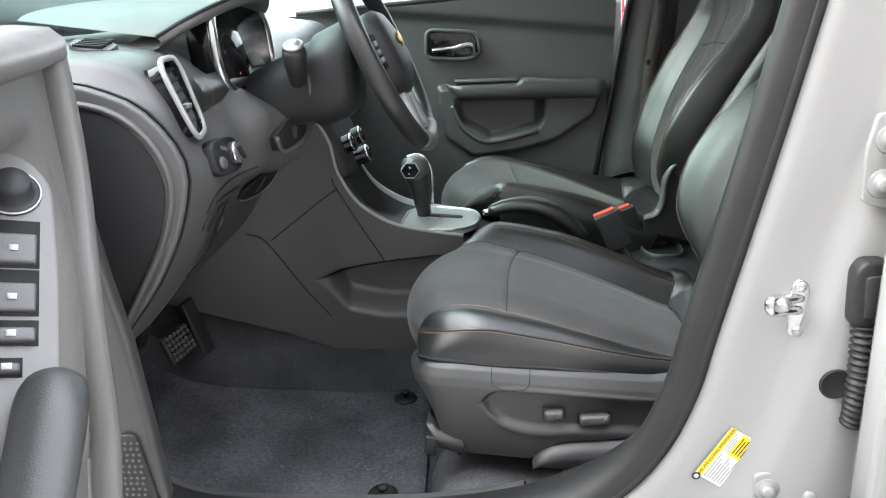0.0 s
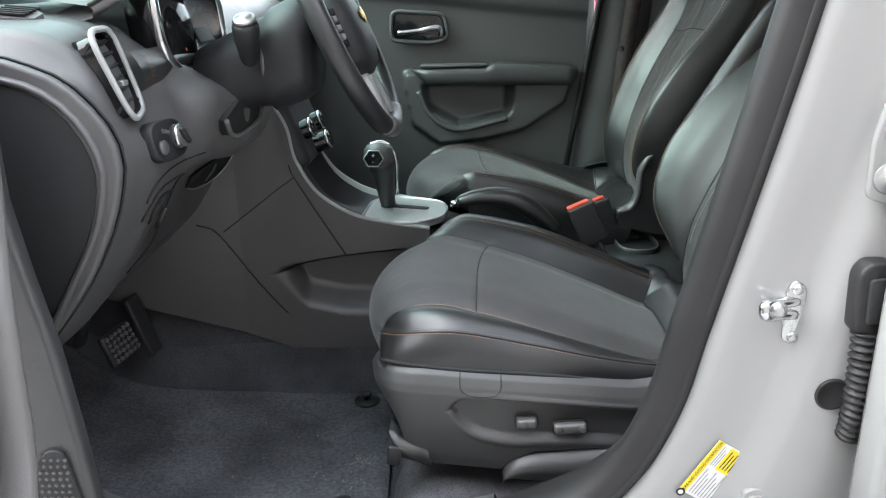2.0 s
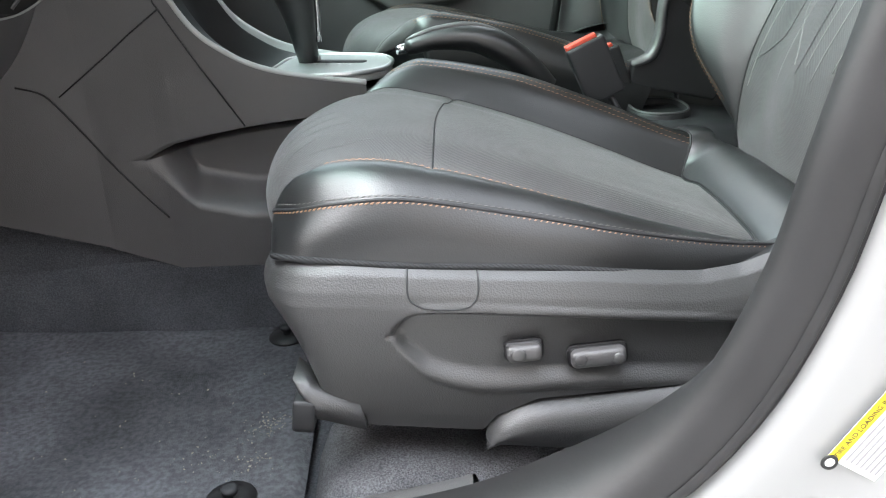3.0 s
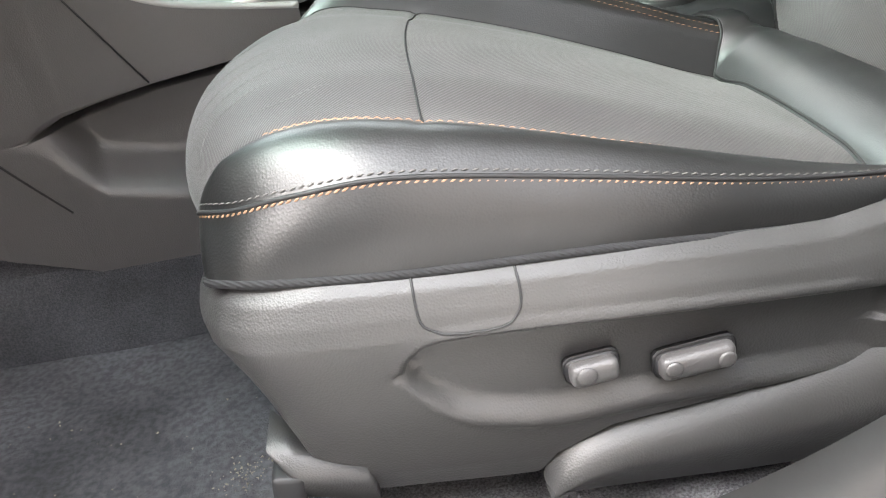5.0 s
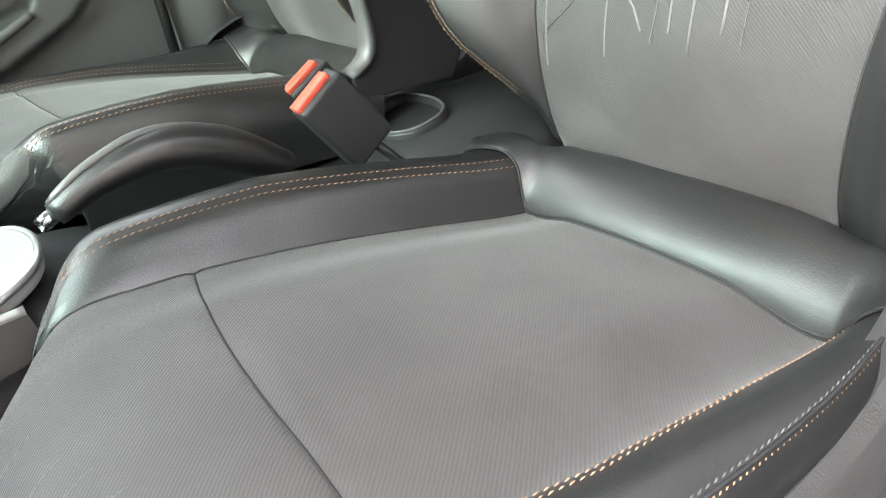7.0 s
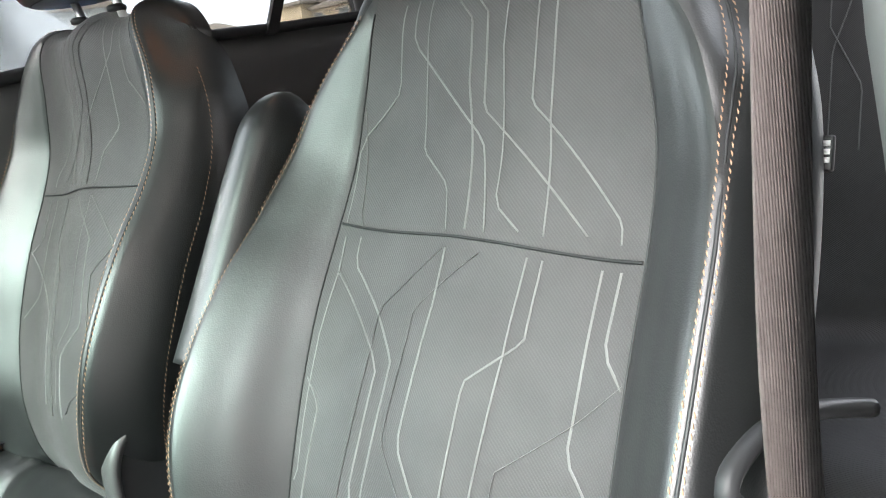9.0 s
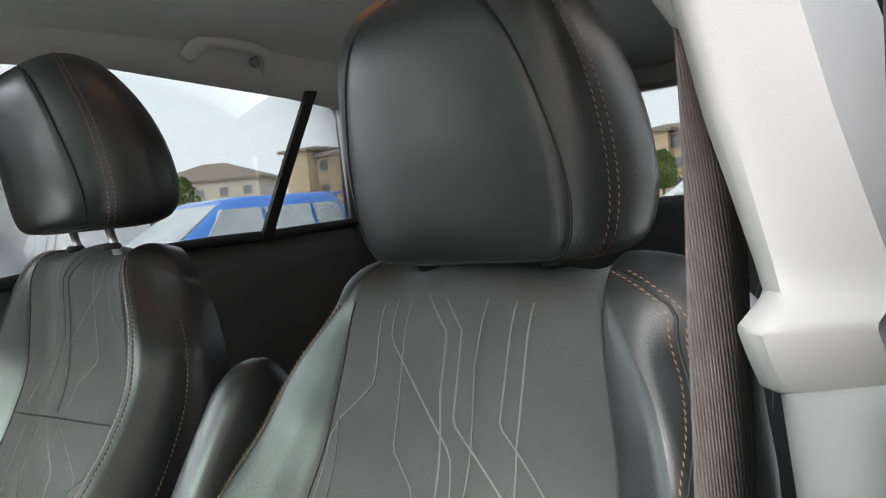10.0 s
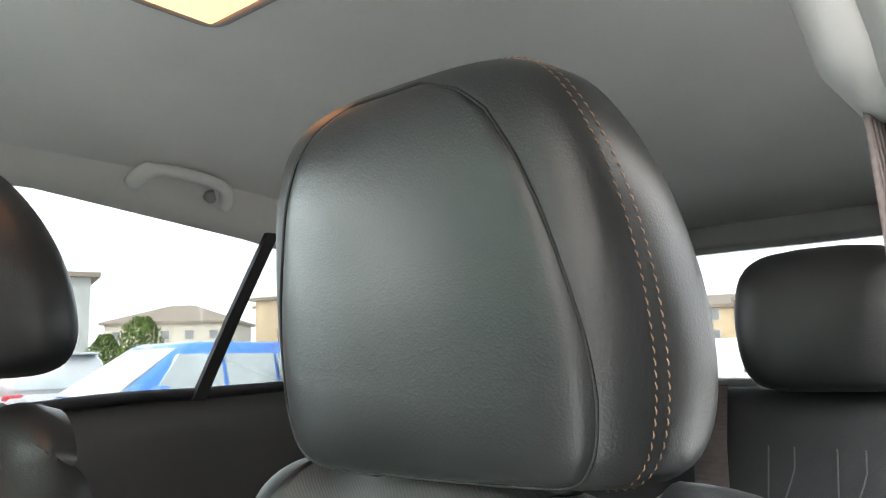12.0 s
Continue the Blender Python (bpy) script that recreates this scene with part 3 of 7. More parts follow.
        cro = val + blerp(s, [0.004, 0.006, 0.042, 0.078, 0.095, 0.090, 0.079, 0.069, 0.054, 0.030, 0.006, 0.004])
        out = val + blerp(s, [0.062, 0.072, 0.086, 0.102, 0.114, 0.109, 0.099, 0.092, 0.087, 0.085, 0.084, 0.073])
        croo = blerp(s, [0.222, 0.234, 0.237, 0.240, 0.247, 0.247, 0.243, 0.228, 0.200, 0.176, 0.151, 0.144])
        outo = blerp(s, [0.240, 0.254, 0.258, 0.262, 0.268, 0.266, 0.262, 0.252, 0.241, 0.238, 0.234, 0.215])
        hc = blerp(s, [-0.006, 0.000, 0.042, 0.068, 0.082, 0.070, 0.048, 0.029, 0.013, 0.005, 0.001, 0.000])
        hco = blerp(s, [0.020, 0.035, 0.040, 0.044, 0.045, 0.043, 0.040, 0.030, 0.014, 0.006, 0.001, 0.000])
        ho = blerp(s, [-0.040, -0.030, -0.008, 0.022, 0.044, 0.036, 0.018, 0.000, -0.014, -0.022, -0.026, -0.030])
        hoo = blerp(s, [0.000, 0.012, 0.016, 0.020, 0.020, 0.016, 0.010, -0.002, -0.016, -0.022, -0.026, -0.030])
        back = blerp(s, [-0.10, -0.10, -0.10, -0.10, -0.10, -0.10, -0.10, -0.10, -0.085, -0.065, -0.045, -0.015])
        w = min(1.0, max(0.0, (s - 0.58) / 0.12))
        w = w * w * (3 - 2 * w)

        def mix(p, q):
            return (p[0] * (1 - w) + q[0] * w, p[1] * (1 - w) + q[1] * w)
        rim1, rim2 = mix((outo + 0.006 + 0.014 * min(1.0, max(0.0, (s - 0.30) / 0.15)), back * 0.45 + hoo * 0.4), (0.252, -0.052)), mix((outo, hoo), (0.207, -0.012))
        in1, in2 = mix((out + 0.006, back * 0.45 + ho * 0.4), (0.226, -0.056)), mix((out, ho), (0.196, -0.018))
        return [(-outo + 0.015, back - 0.01 * w), (-rim1[0], rim1[1]), (-rim2[0], rim2[1]), (-croo, hco), (-valo - (croo - valo) * 0.5, hco * 0.56), (-valo, -0.002), (0, 0.004),
                (val, -0.002), (val + (cro - val) * 0.5, hc * 0.52 + 0.005 * min(1.0, max(0.0, hc) / 0.05)), (cro, hc), in2, in1, (out - 0.015, back * (1 - w) + min(back - 0.01, in1[1] - 0.012) * w)]

    def roof(s):
        # the outboard seam swings over the shoulder to the insert's top corner
        return float(np.interp(s, [0.44, 0.50, 0.55, 0.585, 0.615, 0.65, 0.695, 0.705, 0.715, 0.725, 0.732], [0, -0.04, -0.16, -0.36, -0.6, -0.85, -0.96, -0.85, -0.60, -0.32, -0.1]))

    def flank(s):
        return float(np.interp(s, [0.12, 0.30, 0.56, 0.64], [1.35, 1.2, 0.78, 0.7]))

    def bsurf(s, v, lift=0.0):
        x, z = np.interp(s, brun, bp[:, 0]), np.interp(s, brun, bp[:, 1])
        # the normal points to the front, away from the seat's back
        nx, nz = np.interp(s, brun, bnorm[:, 0]), np.interp(s, brun, bnorm[:, 1])
        o, h = across(bsection(s), v)
        for seam, depth in ((5.0, 0.002), (7.0, 0.002), (3.0 + roof(s), 0.0025), (9.0, 0.0025), (1.0, 0.0015), (11.0, 0.0015)):
            h -= depth * math.exp(-((v - seam) / 0.07) ** 2) * min(1.0, max(0.15, (0.69 - s) / 0.06))
        h += lift
        return Vector((x + nx * h, Y(o) + 0.014, z + nz * h))

    def bpatch(nm, s0, s1, v0, v1, nu, nv, mat, lab=""):
        pts = [[bsurf(s0 + (s1 - s0) * i / (nu - 1), v0 + (v1 - v0) * j / (nv - 1)) for j in range(nv)] for i in range(nu)]
        return unwrap(part(nm, grid(pts), mat, root, lab), [(s0 + (s1 - s0) * i / (nu - 1), pts[i][j].y) for i in range(nu) for j in range(nv)])
    bpatch("backrest_insert", 0.0, 0.485, 5.0, 7.0, 50, 24, fabric, "charcoal woven lower backrest insert")
    bpatch("backrest_insert", 0.485, BL, 5.0, 7.0, 40, 24, fabric, "charcoal woven upper backrest insert")
    bpatch("backrest_bolster", 0.0, 0.70, 3.0, 5.0, 80, 18, leather, "glossy black leather bolster")
    bpatch("backrest_bolster", 0.0, 0.70, 7.0, 9.0, 80, 18, leather, "glossy black leather bolster")
    bpatch("backrest_shoulder", 0.70, BL, 3.0, 5.0, 12, 10, leather)
    bpatch("backrest_shoulder", 0.70, BL, 7.0, 9.0, 12, 10, leather)
    bpatch("backrest_side", 0.0, BL, 0.0, 3.0, 80, 16, leather, "black leather side of the backrest")
    bpatch("backrest_side", 0.0, BL, 9.0, 12.0, 80, 16, leather, "black leather side of the backrest")
    rear = []
    for s in np.linspace(0, BL, 40):
        a, b = bsurf(s, 0.0), bsurf(s, 12.0)
        mid = (a + b) / 2
        rear.append([a, mid.lerp(a, 0.5) + Vector((0.012, 0, 0)), mid + Vector((0.016, 0, 0)), mid.lerp(b, 0.5) + Vector((0.012, 0, 0)), b])
    part("backrest_rear", grid(rear), leather, root)

    def bline(v, s0, s1, n=140, sway=None):
        ps, ns = [], []
        v_base = v
        for k in range(n):
            s = s0 + (s1 - s0) * k / (n - 1)
            v = v_base + (sway(s) if sway else 0.0)
            p = bsurf(s, v)
            e = bsurf(s, v, 0.01) - p
            f1 = bsurf(s, min(v + 0.05, 12)) - bsurf(s, max(v - 0.05, 0))
            f2 = bsurf(min(s + 0.004, BL), v) - bsurf(max(s - 0.004, 0), v)
            nrm = f1.cross(f2)
            if nrm.dot(e) < 0:
                nrm = -nrm
            if nrm.length < 1e-9:
                nrm = e
            ps.append(p)
            ns.append(nrm.normalized())
        return ps, ns
    for v in (2.86, 3.13, 8.87, 9.14):
        ps, ns = bline(v, 0.085 if v > 6 else 0.02, 0.700 if v > 6 else 0.735, 220, None if v > 6 else roof)
        part("stitching", stitches(ps, ns, lift=0.0013), thread, root, "tan stitching")
    part("mid_seam", tube([bsurf(0.475 + 0.010 * (v - 6), v, 0.0009) for v in np.linspace(5.02, 6.98, 60)], 0.0015, n=6), ink, root, "dark sewn seam across the insert")
    part("mid_seam", tube([surf(seam_s(v), v, 0.0008) for v in np.linspace(4.03, 7.97, 60)], 0.0008, n=6), ink, root, "dark sewn seam across the insert")
    for v in (5.0, 7.0):
        part("insert_seam", tube([bsurf(s, v, 0.0002) for s in np.linspace(0.01, 0.70, 90)], 0.0011, n=6), ink, root)
    part("insert_seam", tube([surf(s, 8.0, 0.0006) for s in np.linspace(0.20, L, 90)], 0.0010, n=6), ink, root)
    for v in (3.0, 9.0):
        ps, ns = bline(v, 0.115 if v > 6 else 0.02, 0.695 if v > 6 else 0.735, 220, None if v > 6 else roof)
        part("piping", tube(ps, 0.0016, n=6), plastic_dark, root, "black piping")
    ps, ns = bline(0.0, 0.12, 0.62, 140, flank)
    part("stitching", stitches(ps, ns), thread, root, "tan stitching")
    ps, ns = bline(10.65, 0.12, 0.62)
    part("stitching", stitches(ps, ns), thread, root, "tan stitching")
    # pale geometric lines printed on the insert
    for run_ in PRINT_LINES:
        fine = []
        for (o0, s0), (o1, s1) in zip(run_[:-1], run_[1:]):
            for k in range(10):
                fine.append((o0 + (o1 - o0) * k / 10, s0 + (s1 - s0) * k / 10))
        fine.append(run_[-1])
        ps = []
        for o, s in fine:
            sec = bsection(s)
            if o > 0.985 * sec[7][0] or o < 0.985 * sec[5][0]:
                continue
            lo, hi = 5.0, 7.0
            for _ in range(24):
                mid = (lo + hi) / 2
                if (bsurf(s, mid).y - Y(0) - 0.014) * (-side) < o:
                    lo = mid
                else:
                    hi = mid
            ps.append(bsurf(s, lo, 0.0004))
        if len(ps) > 2:
            part("printed_line", tube(ps, 0.0012, n=6, flat=0.18), print_grey, root)
    return root, surf, bsurf, Y


def headrest_build(root, cy, dx=0.0, dz=0.0, tall=1.0):
    """A padded headrest: stacked rounded sections from the lower rim to the crown, with a sewn-in front panel."""
    levels = [(1.276, 0.098, 0.998, 1.078), (1.280, 0.120, 0.981, 1.106), (1.292, 0.134, 0.971, 1.128), (1.315, 0.142, 0.966, 1.138), (1.345, 0.1455, 0.962, 1.138), (1.385, 0.1450, 0.957, 1.130),
              (1.425, 0.140, 0.953, 1.116), (1.460, 0.132, 0.949, 1.098), (1.490, 0.120, 0.948, 1.078), (1.512, 0.105, 0.953, 1.060), (1.527, 0.083, 0.965, 1.042), (1.535, 0.055, 0.982, 1.022), (1.537, 0.02, 0.996, 1.008)]
    lv = spline(levels, 44)
    lv[:, 0] = 1.537 - (1.537 - lv[:, 0]) * tall
    n = 64

    def at(i, a):
        z, w, f, b = [float(np.interp(i, range(len(lv)), lv[:, k])) for k in range(4)]
        ca, sa = math.cos(a), math.sin(a)
        xx = math.copysign(abs(ca) ** (0.55 if ca < 0 else 0.8), ca)
        yy = math.copysign(abs(sa) ** 0.62, sa)
        x = 0.5 * (f + b) + 0.5 * (b - f) * xx
        taper = 1 - 0.05 * max(0.0, -xx) - 0.10 * max(0.0, xx)
        return Vector((x + dx, cy + 1.115 * w * yy * taper + (0.007 if cy < 0 else 0), z + dz))

    def front_half(i):
        return float(np.interp(i, [3.6, 5, 8, 11, 14, 18, 21.5, 25, 28.7, 31, 32.5, 33.5], [0.70, 0.79, 0.82, 0.81, 0.77, 0.70, 0.645, 0.59, 0.50, 0.36, 0.20, 0.12]))
    hr_ = part("headrest", loft([[at(i, 2 * math.pi * k / n) for k in range(n)] for i in range(len(lv))]), leather, root, "padded black leather headrest")
    panel = []
    for i in np.linspace(3.6, 33.5, 40):
        h = front_half(i)
        row = []
        for j in range(28):
            u = -1 + 2 * j / 27
            p = at(i, math.pi + h * u)
            edge = min(1 - abs(u), (i - 3.6) / 8, (33.5 - i) / 4)
            row.append(p + Vector((-0.0035 * min(1.0, max(edge, 0) * 9) ** 0.5 + 0.0008, 0, 0)))
        panel.append(row)
    part("front_panel", grid(panel), leather, hr_, "smooth leather front panel")
    rim = [at(i, math.pi - front_half(i)) for i in np.linspace(3.6, 33.5, 50)] + [at(33.5, math.pi + front_half(33.5) * u) for u in np.linspace(-0.9, 0.9, 8)]
    rim += [at(i, math.pi + front_half(i)) for i in np.linspace(33.5, 3.6, 50)] + [at(3.6, math.pi + front_half(3.6) * u) for u in np.linspace(0.95, -0.95, 20)]
    rim = [p + Vector((-0.0012, 0, 0)) for p in rim]
    part("seam", tube(rim, 0.0010, n=8, closed=True), ink, hr_, "black sewn seam")
    part("seam_stitching", stitches(rim, [Vector((-1, 0.0, 0.1))] * len(rim), 0.0026, 0.0014, 0.0009), plastic_dark, hr_, "black stitching along the seam")
    for off in (-0.05, 0.05):
        a0 = 1.24 + off
        run_a = [at(i, math.pi + a0) for i in np.linspace(1.5, 40, 60)]
        run_b = [at(i, math.pi - a0) for i in np.linspace(40, 1.5, 60)]
        ps = run_a + run_b
        cen = Vector((1.04 + dx, cy, 1.39 + dz))
        part("stitching", stitches(ps, [(p - cen).normalized() for p in ps], lift=0.0008), thread, hr_, "tan stitching")
    for o in (-0.06, 0.06):
        post = thing_post(root, 1.035 + dx, cy + o, dz)
    return hr_


def thing_post(root, x, y, dz):
    post = part("headrest_post", tube([(x + 0.02, y, 1.22 + dz), (x, y, 1.31 + dz)], 0.006, n=12), satin, root, "bright steel post")
    part("collar", lathe(pose(x + 0.004, y, 1.268 + dz), [(0.012, 0), (0.013, 0.003), (0.013, 0.006), (0.009, 0.009)], 16), plastic_dark, post, "black collar")
    return post


def shield_build(root, Y, side):
    """The sculpted plastic valance along the outboard side and round the front of a seat."""
    plan = spline([(0.190, 0.205), (0.172, 0.12), (0.162, 0.02), (0.158, -0.09), (0.158, -0.165), (0.172, -0.228), (0.215, -0.258), (0.30, -0.268), (0.40, -0.272), (0.50, -0.270), (0.60, -0.266), (0.67, -0.262), (0.72, -0.250), (0.75, -0.225)], 116)
    run = np.r_[0, np.cumsum(np.linalg.norm(np.diff(plan, axis=0), axis=1))]
    tg = np.gradient(plan, axis=0)
    tg /= np.linalg.norm(tg, axis=1)[:, None]
    nm = np.stack([-tg[:, 1], tg[:, 0]], 1)

    scoop_top = spline([(0.282, 0.592), (0.289, 0.604), (0.31, 0.6125), (0.38, 0.610), (0.49, 0.599), (0.62, 0.585)], 60)
    scoop_low = spline([(0.282, 0.588), (0.294, 0.570), (0.32, 0.550), (0.37, 0.538), (0.43, 0.539), (0.50, 0.536), (0.62, 0.526)], 60)

    def point(i, w, lift=0.0):
        x, o = float(np.interp(i, range(len(plan)), plan[:, 0])), float(np.interp(i, range(len(plan)), plan[:, 1]))
        ztop = float(np.interp(x, [0.166, 0.18, 0.24, 0.30, 0.44, 0.52, 0.555, 0.59, 0.62, 0.65, 0.69, 0.75], [0.646, 0.652, 0.656, 0.653, 0.644, 0.636, 0.634, 0.638, 0.648, 0.660, 0.668, 0.670]))
        if o > -0.17:
            ztop = 0.646 - 0.05 * min(1, (o + 0.17) / 0.08)
        zbot = float(np.interp(x, [0.166, 0.20, 0.23, 0.36, 0.372, 0.41, 0.58, 0.68], [0.535, 0.505, 0.490, 0.481, 0.500, 0.519, 0.530, 0.545]))
        if o > -0.17:
            zbot = 0.535 + 0.02 * min(1, (o + 0.17) / 0.1)
        z = zbot + (ztop - zbot) * w
        below = ztop - z
        # ledge under the cushion, then the belly, then in again
        out = float(np.interp(below, [0, 0.008, 0.022, 0.034, 0.05, 0.10, 0.15, 0.19], [-0.012, -0.002, 0.006, 0.010, 0.009, 0.004, -0.003, -0.014]))
        # the recessed scoop round the switches
        if o < -0.2:
            top_edge = float(np.interp(x, scoop_top[:, 0], scoop_top[:, 1]))
            low_edge = float(np.interp(x, scoop_low[:, 0], scoop_low[:, 1]))
            inside = min(top_edge - z, z - low_edge, (0.60 - x) * 0.5, (x - 0.279) * 0.8)
            if inside > -0.01:
                t = min(1.0, max(0.0, (inside + 0.003) / (0.008 if top_edge - z < z - low_edge else 0.016)))
                t = t * t * (3 - 2 * t)
                out = out * (1 - t) + t * (-0.006)
                rim = math.exp(-((inside + 0.006) / 0.005) ** 2)
                out += 0.0015 * rim * min(1.0, max(0.0, (x - 0.285) / 0.03))
        k = out + lift
        tx, ty = float(np.interp(i, range(len(plan)), tg[:, 0])), float(np.interp(i, range(len(plan)), tg[:, 1]))
        tuck = 0.52 * max(0.0, below - 0.02) * max(0.0, 1 - max(0.0, x - 0.16) / 0.07)
        return Vector((x - abs(ty) * (k - tuck) if x < 0.25 else x, Y(o - abs(tx) * k), z))

    pts = [[point(i, w) for w in np.linspace(0, 1, 90)] for i in np.linspace(0, len(plan) - 1, 300)]
    sh = part("side_shield", grid(pts), seat_plastic, root, "grained charcoal plastic side shield with recessed scoop")
    part("shield_rim", grid([[point(i, 1.0), point(i, 1.0, -0.02)] for i in range(len(plan))]), plastic_dark, root)
    def on(x, z, lift):
        side_ = [k for k in range(len(plan)) if plan[k][1] < -0.22]
        i = float(np.interp(x, [plan[k][0] for k in side_], side_))
        best = min(np.linspace(0, 1, 400), key=lambda w: abs(point(i, w).z - z))
        return point(i, best, lift)
    return sh, on


def groove_line(root, on, pts, name, r=0.0009):
    ps = [on(x, z, 0.0002) for x, z in spline(pts, 40)]
    part(name, tube(ps, r, n=6), plastic_dark, root)


driver, dsurf, dbsurf, dY = seat_build("bucket_seat", "black leather driver bucket seat with charcoal woven inserts and tan stitching", -0.336, -1)
headrest_build(driver, -0.333)
_, don = shield_build(driver, dY, -1)
for s0, v0, s1, v1, bend in ((0.165, 4.9, 0.255, 5.35, 0.10), (0.155, 5.1, 0.245, 5.7, 0.08), (0.150, 4.6, 0.235, 5.0, 0.06), (0.170, 5.6, 0.235, 6.0, 0.05), (0.190, 4.5, 0.275, 4.75, -0.05), (0.180, 6.2, 0.225, 6.5, 0.05)):
    run_ = [dsurf(s0 + (s1 - s0) * t, v0 + (v1 - v0) * t + bend * math.sin(math.pi * t) + 0.015 * math.sin(9 * t), 0.0002) for t in np.linspace(0, 1, 24)]
    part("crease", tube(run_, [0.00042 * math.sin(math.pi * (0.08 + 0.84 * k / 23)) for k in range(24)], n=5, flat=0.5), crease_cloth, driver)
groove_line(driver, don, [(0.297, 0.655), (0.297, 0.632), (0.302, 0.624), (0.315, 0.620), (0.340, 0.619), (0.352, 0.622), (0.358, 0.632), (0.358, 0.650)], "cover_gap")
# seat switches
def seat_switch(x, z, w, h, dimples, name, lab):
    m = pose(x, -0.6135, z, 0, -4, 0)
    part("switch_recess", box(pose(x, -0.6105, z, 0, -4, 0), (w + 0.005, 0.010, h + 0.004), min(h * 0.45, 0.009), 3), plastic_dark, driver)
    sw = part(name, box(m, (w, 0.017, h), h * 0.38, 4), plastic, driver, lab)
    for dx_, r in dimples:
        part("dimple", lathe(pose(x + dx_, -0.6222, z + 0.001, 90, 0, 0), [(0.0001, 0.0012), (r * 0.7, 0.0012), (r, 0.0002), (r * 0.9, -0.001)], 16), plastic, sw)
seat_switch(0.397, 0.573, 0.031, 0.0165, [(-0.006, 0.007)], "lumbar_switch", "oval grey lumbar switch")
seat_switch(0.463, 0.565, 0.049, 0.0175, [(-0.017, 0.006), (0.017, 0.006)], "seat_position_switch", "long grey seat position switch with two pale dimples")
# lower outboard rail cover and front rail foot
rc = spline([(0.362, 0.477), (0.372, 0.497), (0.405, 0.514), (0.48, 0.521), (0.58, 0.533), (0.66, 0.545)], 24)
lowc = spline([(0.362, 0.474), (0.40, 0.470), (0.45, 0.465), (0.52, 0.458), (0.60, 0.456), (0.66, 0.455)], 24)
crest = []
for k in range(24):
    (xa, za), (xb, zb) = rc[k], lowc[k]
    ridge = 0.35 + 0.2 * math.sin(k / 23 * 3)
    crest.append([Vector((xa, -0.598, za)), Vector((xa, -0.612, za - 0.004)), Vector((xa * 0.6 + xb * 0.4, -0.624, za + (zb - za) * 0.38)), Vector((xa * 0.3 + xb * 0.7, -0.622, za + (zb - za) * 0.55)), Vector((xb, -0.618, zb + 0.004)), Vector((xb, -0.598, zb))])
part("rail_cover", grid(crest), seat_plastic, driver, "grained plastic rail cover")
part("seat_rail", box(pose(0.46, -0.500, 0.448), (0.46, 0.045, 0.03), 0.004), plastic_dark, driver, "black steel seat rail")
tag_mid = dbsurf(0.555, 0.80)
airbag_tag = part("airbag_tag", box(Matrix.Translation(tag_mid) @ pose(0, -0.002, 0, 0, 18, 0), (0.007, 0.010, 0.026), 0.002, 2), plastic_dark, driver, "black side airbag tag")
for k in range(3):
    part("tag_bar", box(Matrix.Translation(tag_mid) @ pose(0, -0.002, 0, 0, 18, 0) @ pose(-0.0036, 0.0, 0.007 - 0.006 * k), (0.0008, 0.006, 0.004), 0.0), label_white, airbag_tag)
part("seat_rail", box(pose(0.42, -0.115, 0.435), (0.50, 0.045, 0.05), 0.004), plastic_dark, driver, "black steel seat rail")
part("rail_foot", box(pose(0.192, -0.590, 0.507, 0, 8, 0), (0.022, 0.030, 0.034), 0.004), plastic_dark, driver, "black plastic rail end cap")
part("shield_toe", loft([[(0.186, -0.560, 0.548), (0.186, -0.601, 0.548), (0.190, -0.601, 0.535), (0.190, -0.560, 0.535)], [(0.20, -0.560, 0.530), (0.20, -0.604, 0.530), (0.205, -0.604, 0.505), (0.205, -0.560, 0.505)], [(0.245, -0.560, 0.515), (0.245, -0.606, 0.515), (0.25, -0.606, 0.492), (0.25, -0.560, 0.492)]]), seat_plastic, driver)
part("seat_pan", box(pose(0.42, -0.336, 0.525), (0.44, 0.42, 0.09), 0.02), plastic_dark, driver)

passenger, _, _, pY = seat_build("bucket_seat", "black leather passenger bucket seat with charcoal inserts and upright backrest", 0.336, 1, lean=0.15)
headrest_build(passenger, 0.336, -0.118, 0.008, 0.92)
shield_build(passenger, pY, 1)
part("seat_pan", box(pose(0.42, 0.336, 0.505), (0.44, 0.44, 0.14), 0.02), plastic_dark, passenger)
part("seat_rail", box(pose(0.42, 0.12, 0.40), (0.50, 0.045, 0.10), 0.004), plastic_dark, passenger, "black steel seat rail")
part("seat_rail", box(pose(0.42, 0.56, 0.40), (0.50, 0.045, 0.10), 0.004), plastic_dark, passenger, "black steel seat rail")
passenger.matrix_world = pose(0.02, 0, 0.040)

# ---- the car body round the driver's door opening ----
body = thing("car_body", "white painted car body with open driver door opening", "car", kind="structure")
seal_path = spline([(0.715, 1.46), (0.700, 1.32), (0.677, 1.206), (0.650, 1.077), (0.618, 0.936), (0.584, 0.790), (0.564, 0.700), (0.525, 0.608), (0.462, 0.533),
                    (0.365, 0.478), (0.20, 0.448), (0.0, 0.443), (-0.18, 0.454), (-0.275, 0.510), (-0.312, 0.62), (-0.328, 0.80), (-0.338, 1.05), (-0.325, 1.18)], 120)
seal_frames = []
for k in range(len(seal_path)):
    a, b = seal_path[max(k - 1, 0)], seal_path[min(k + 1, len(seal_path) - 1)]
    t = (b - a) / np.linalg.norm(b - a)
    seal_frames.append((seal_path[k], np.array([-t[1], t[0]])))   # points out of the opening


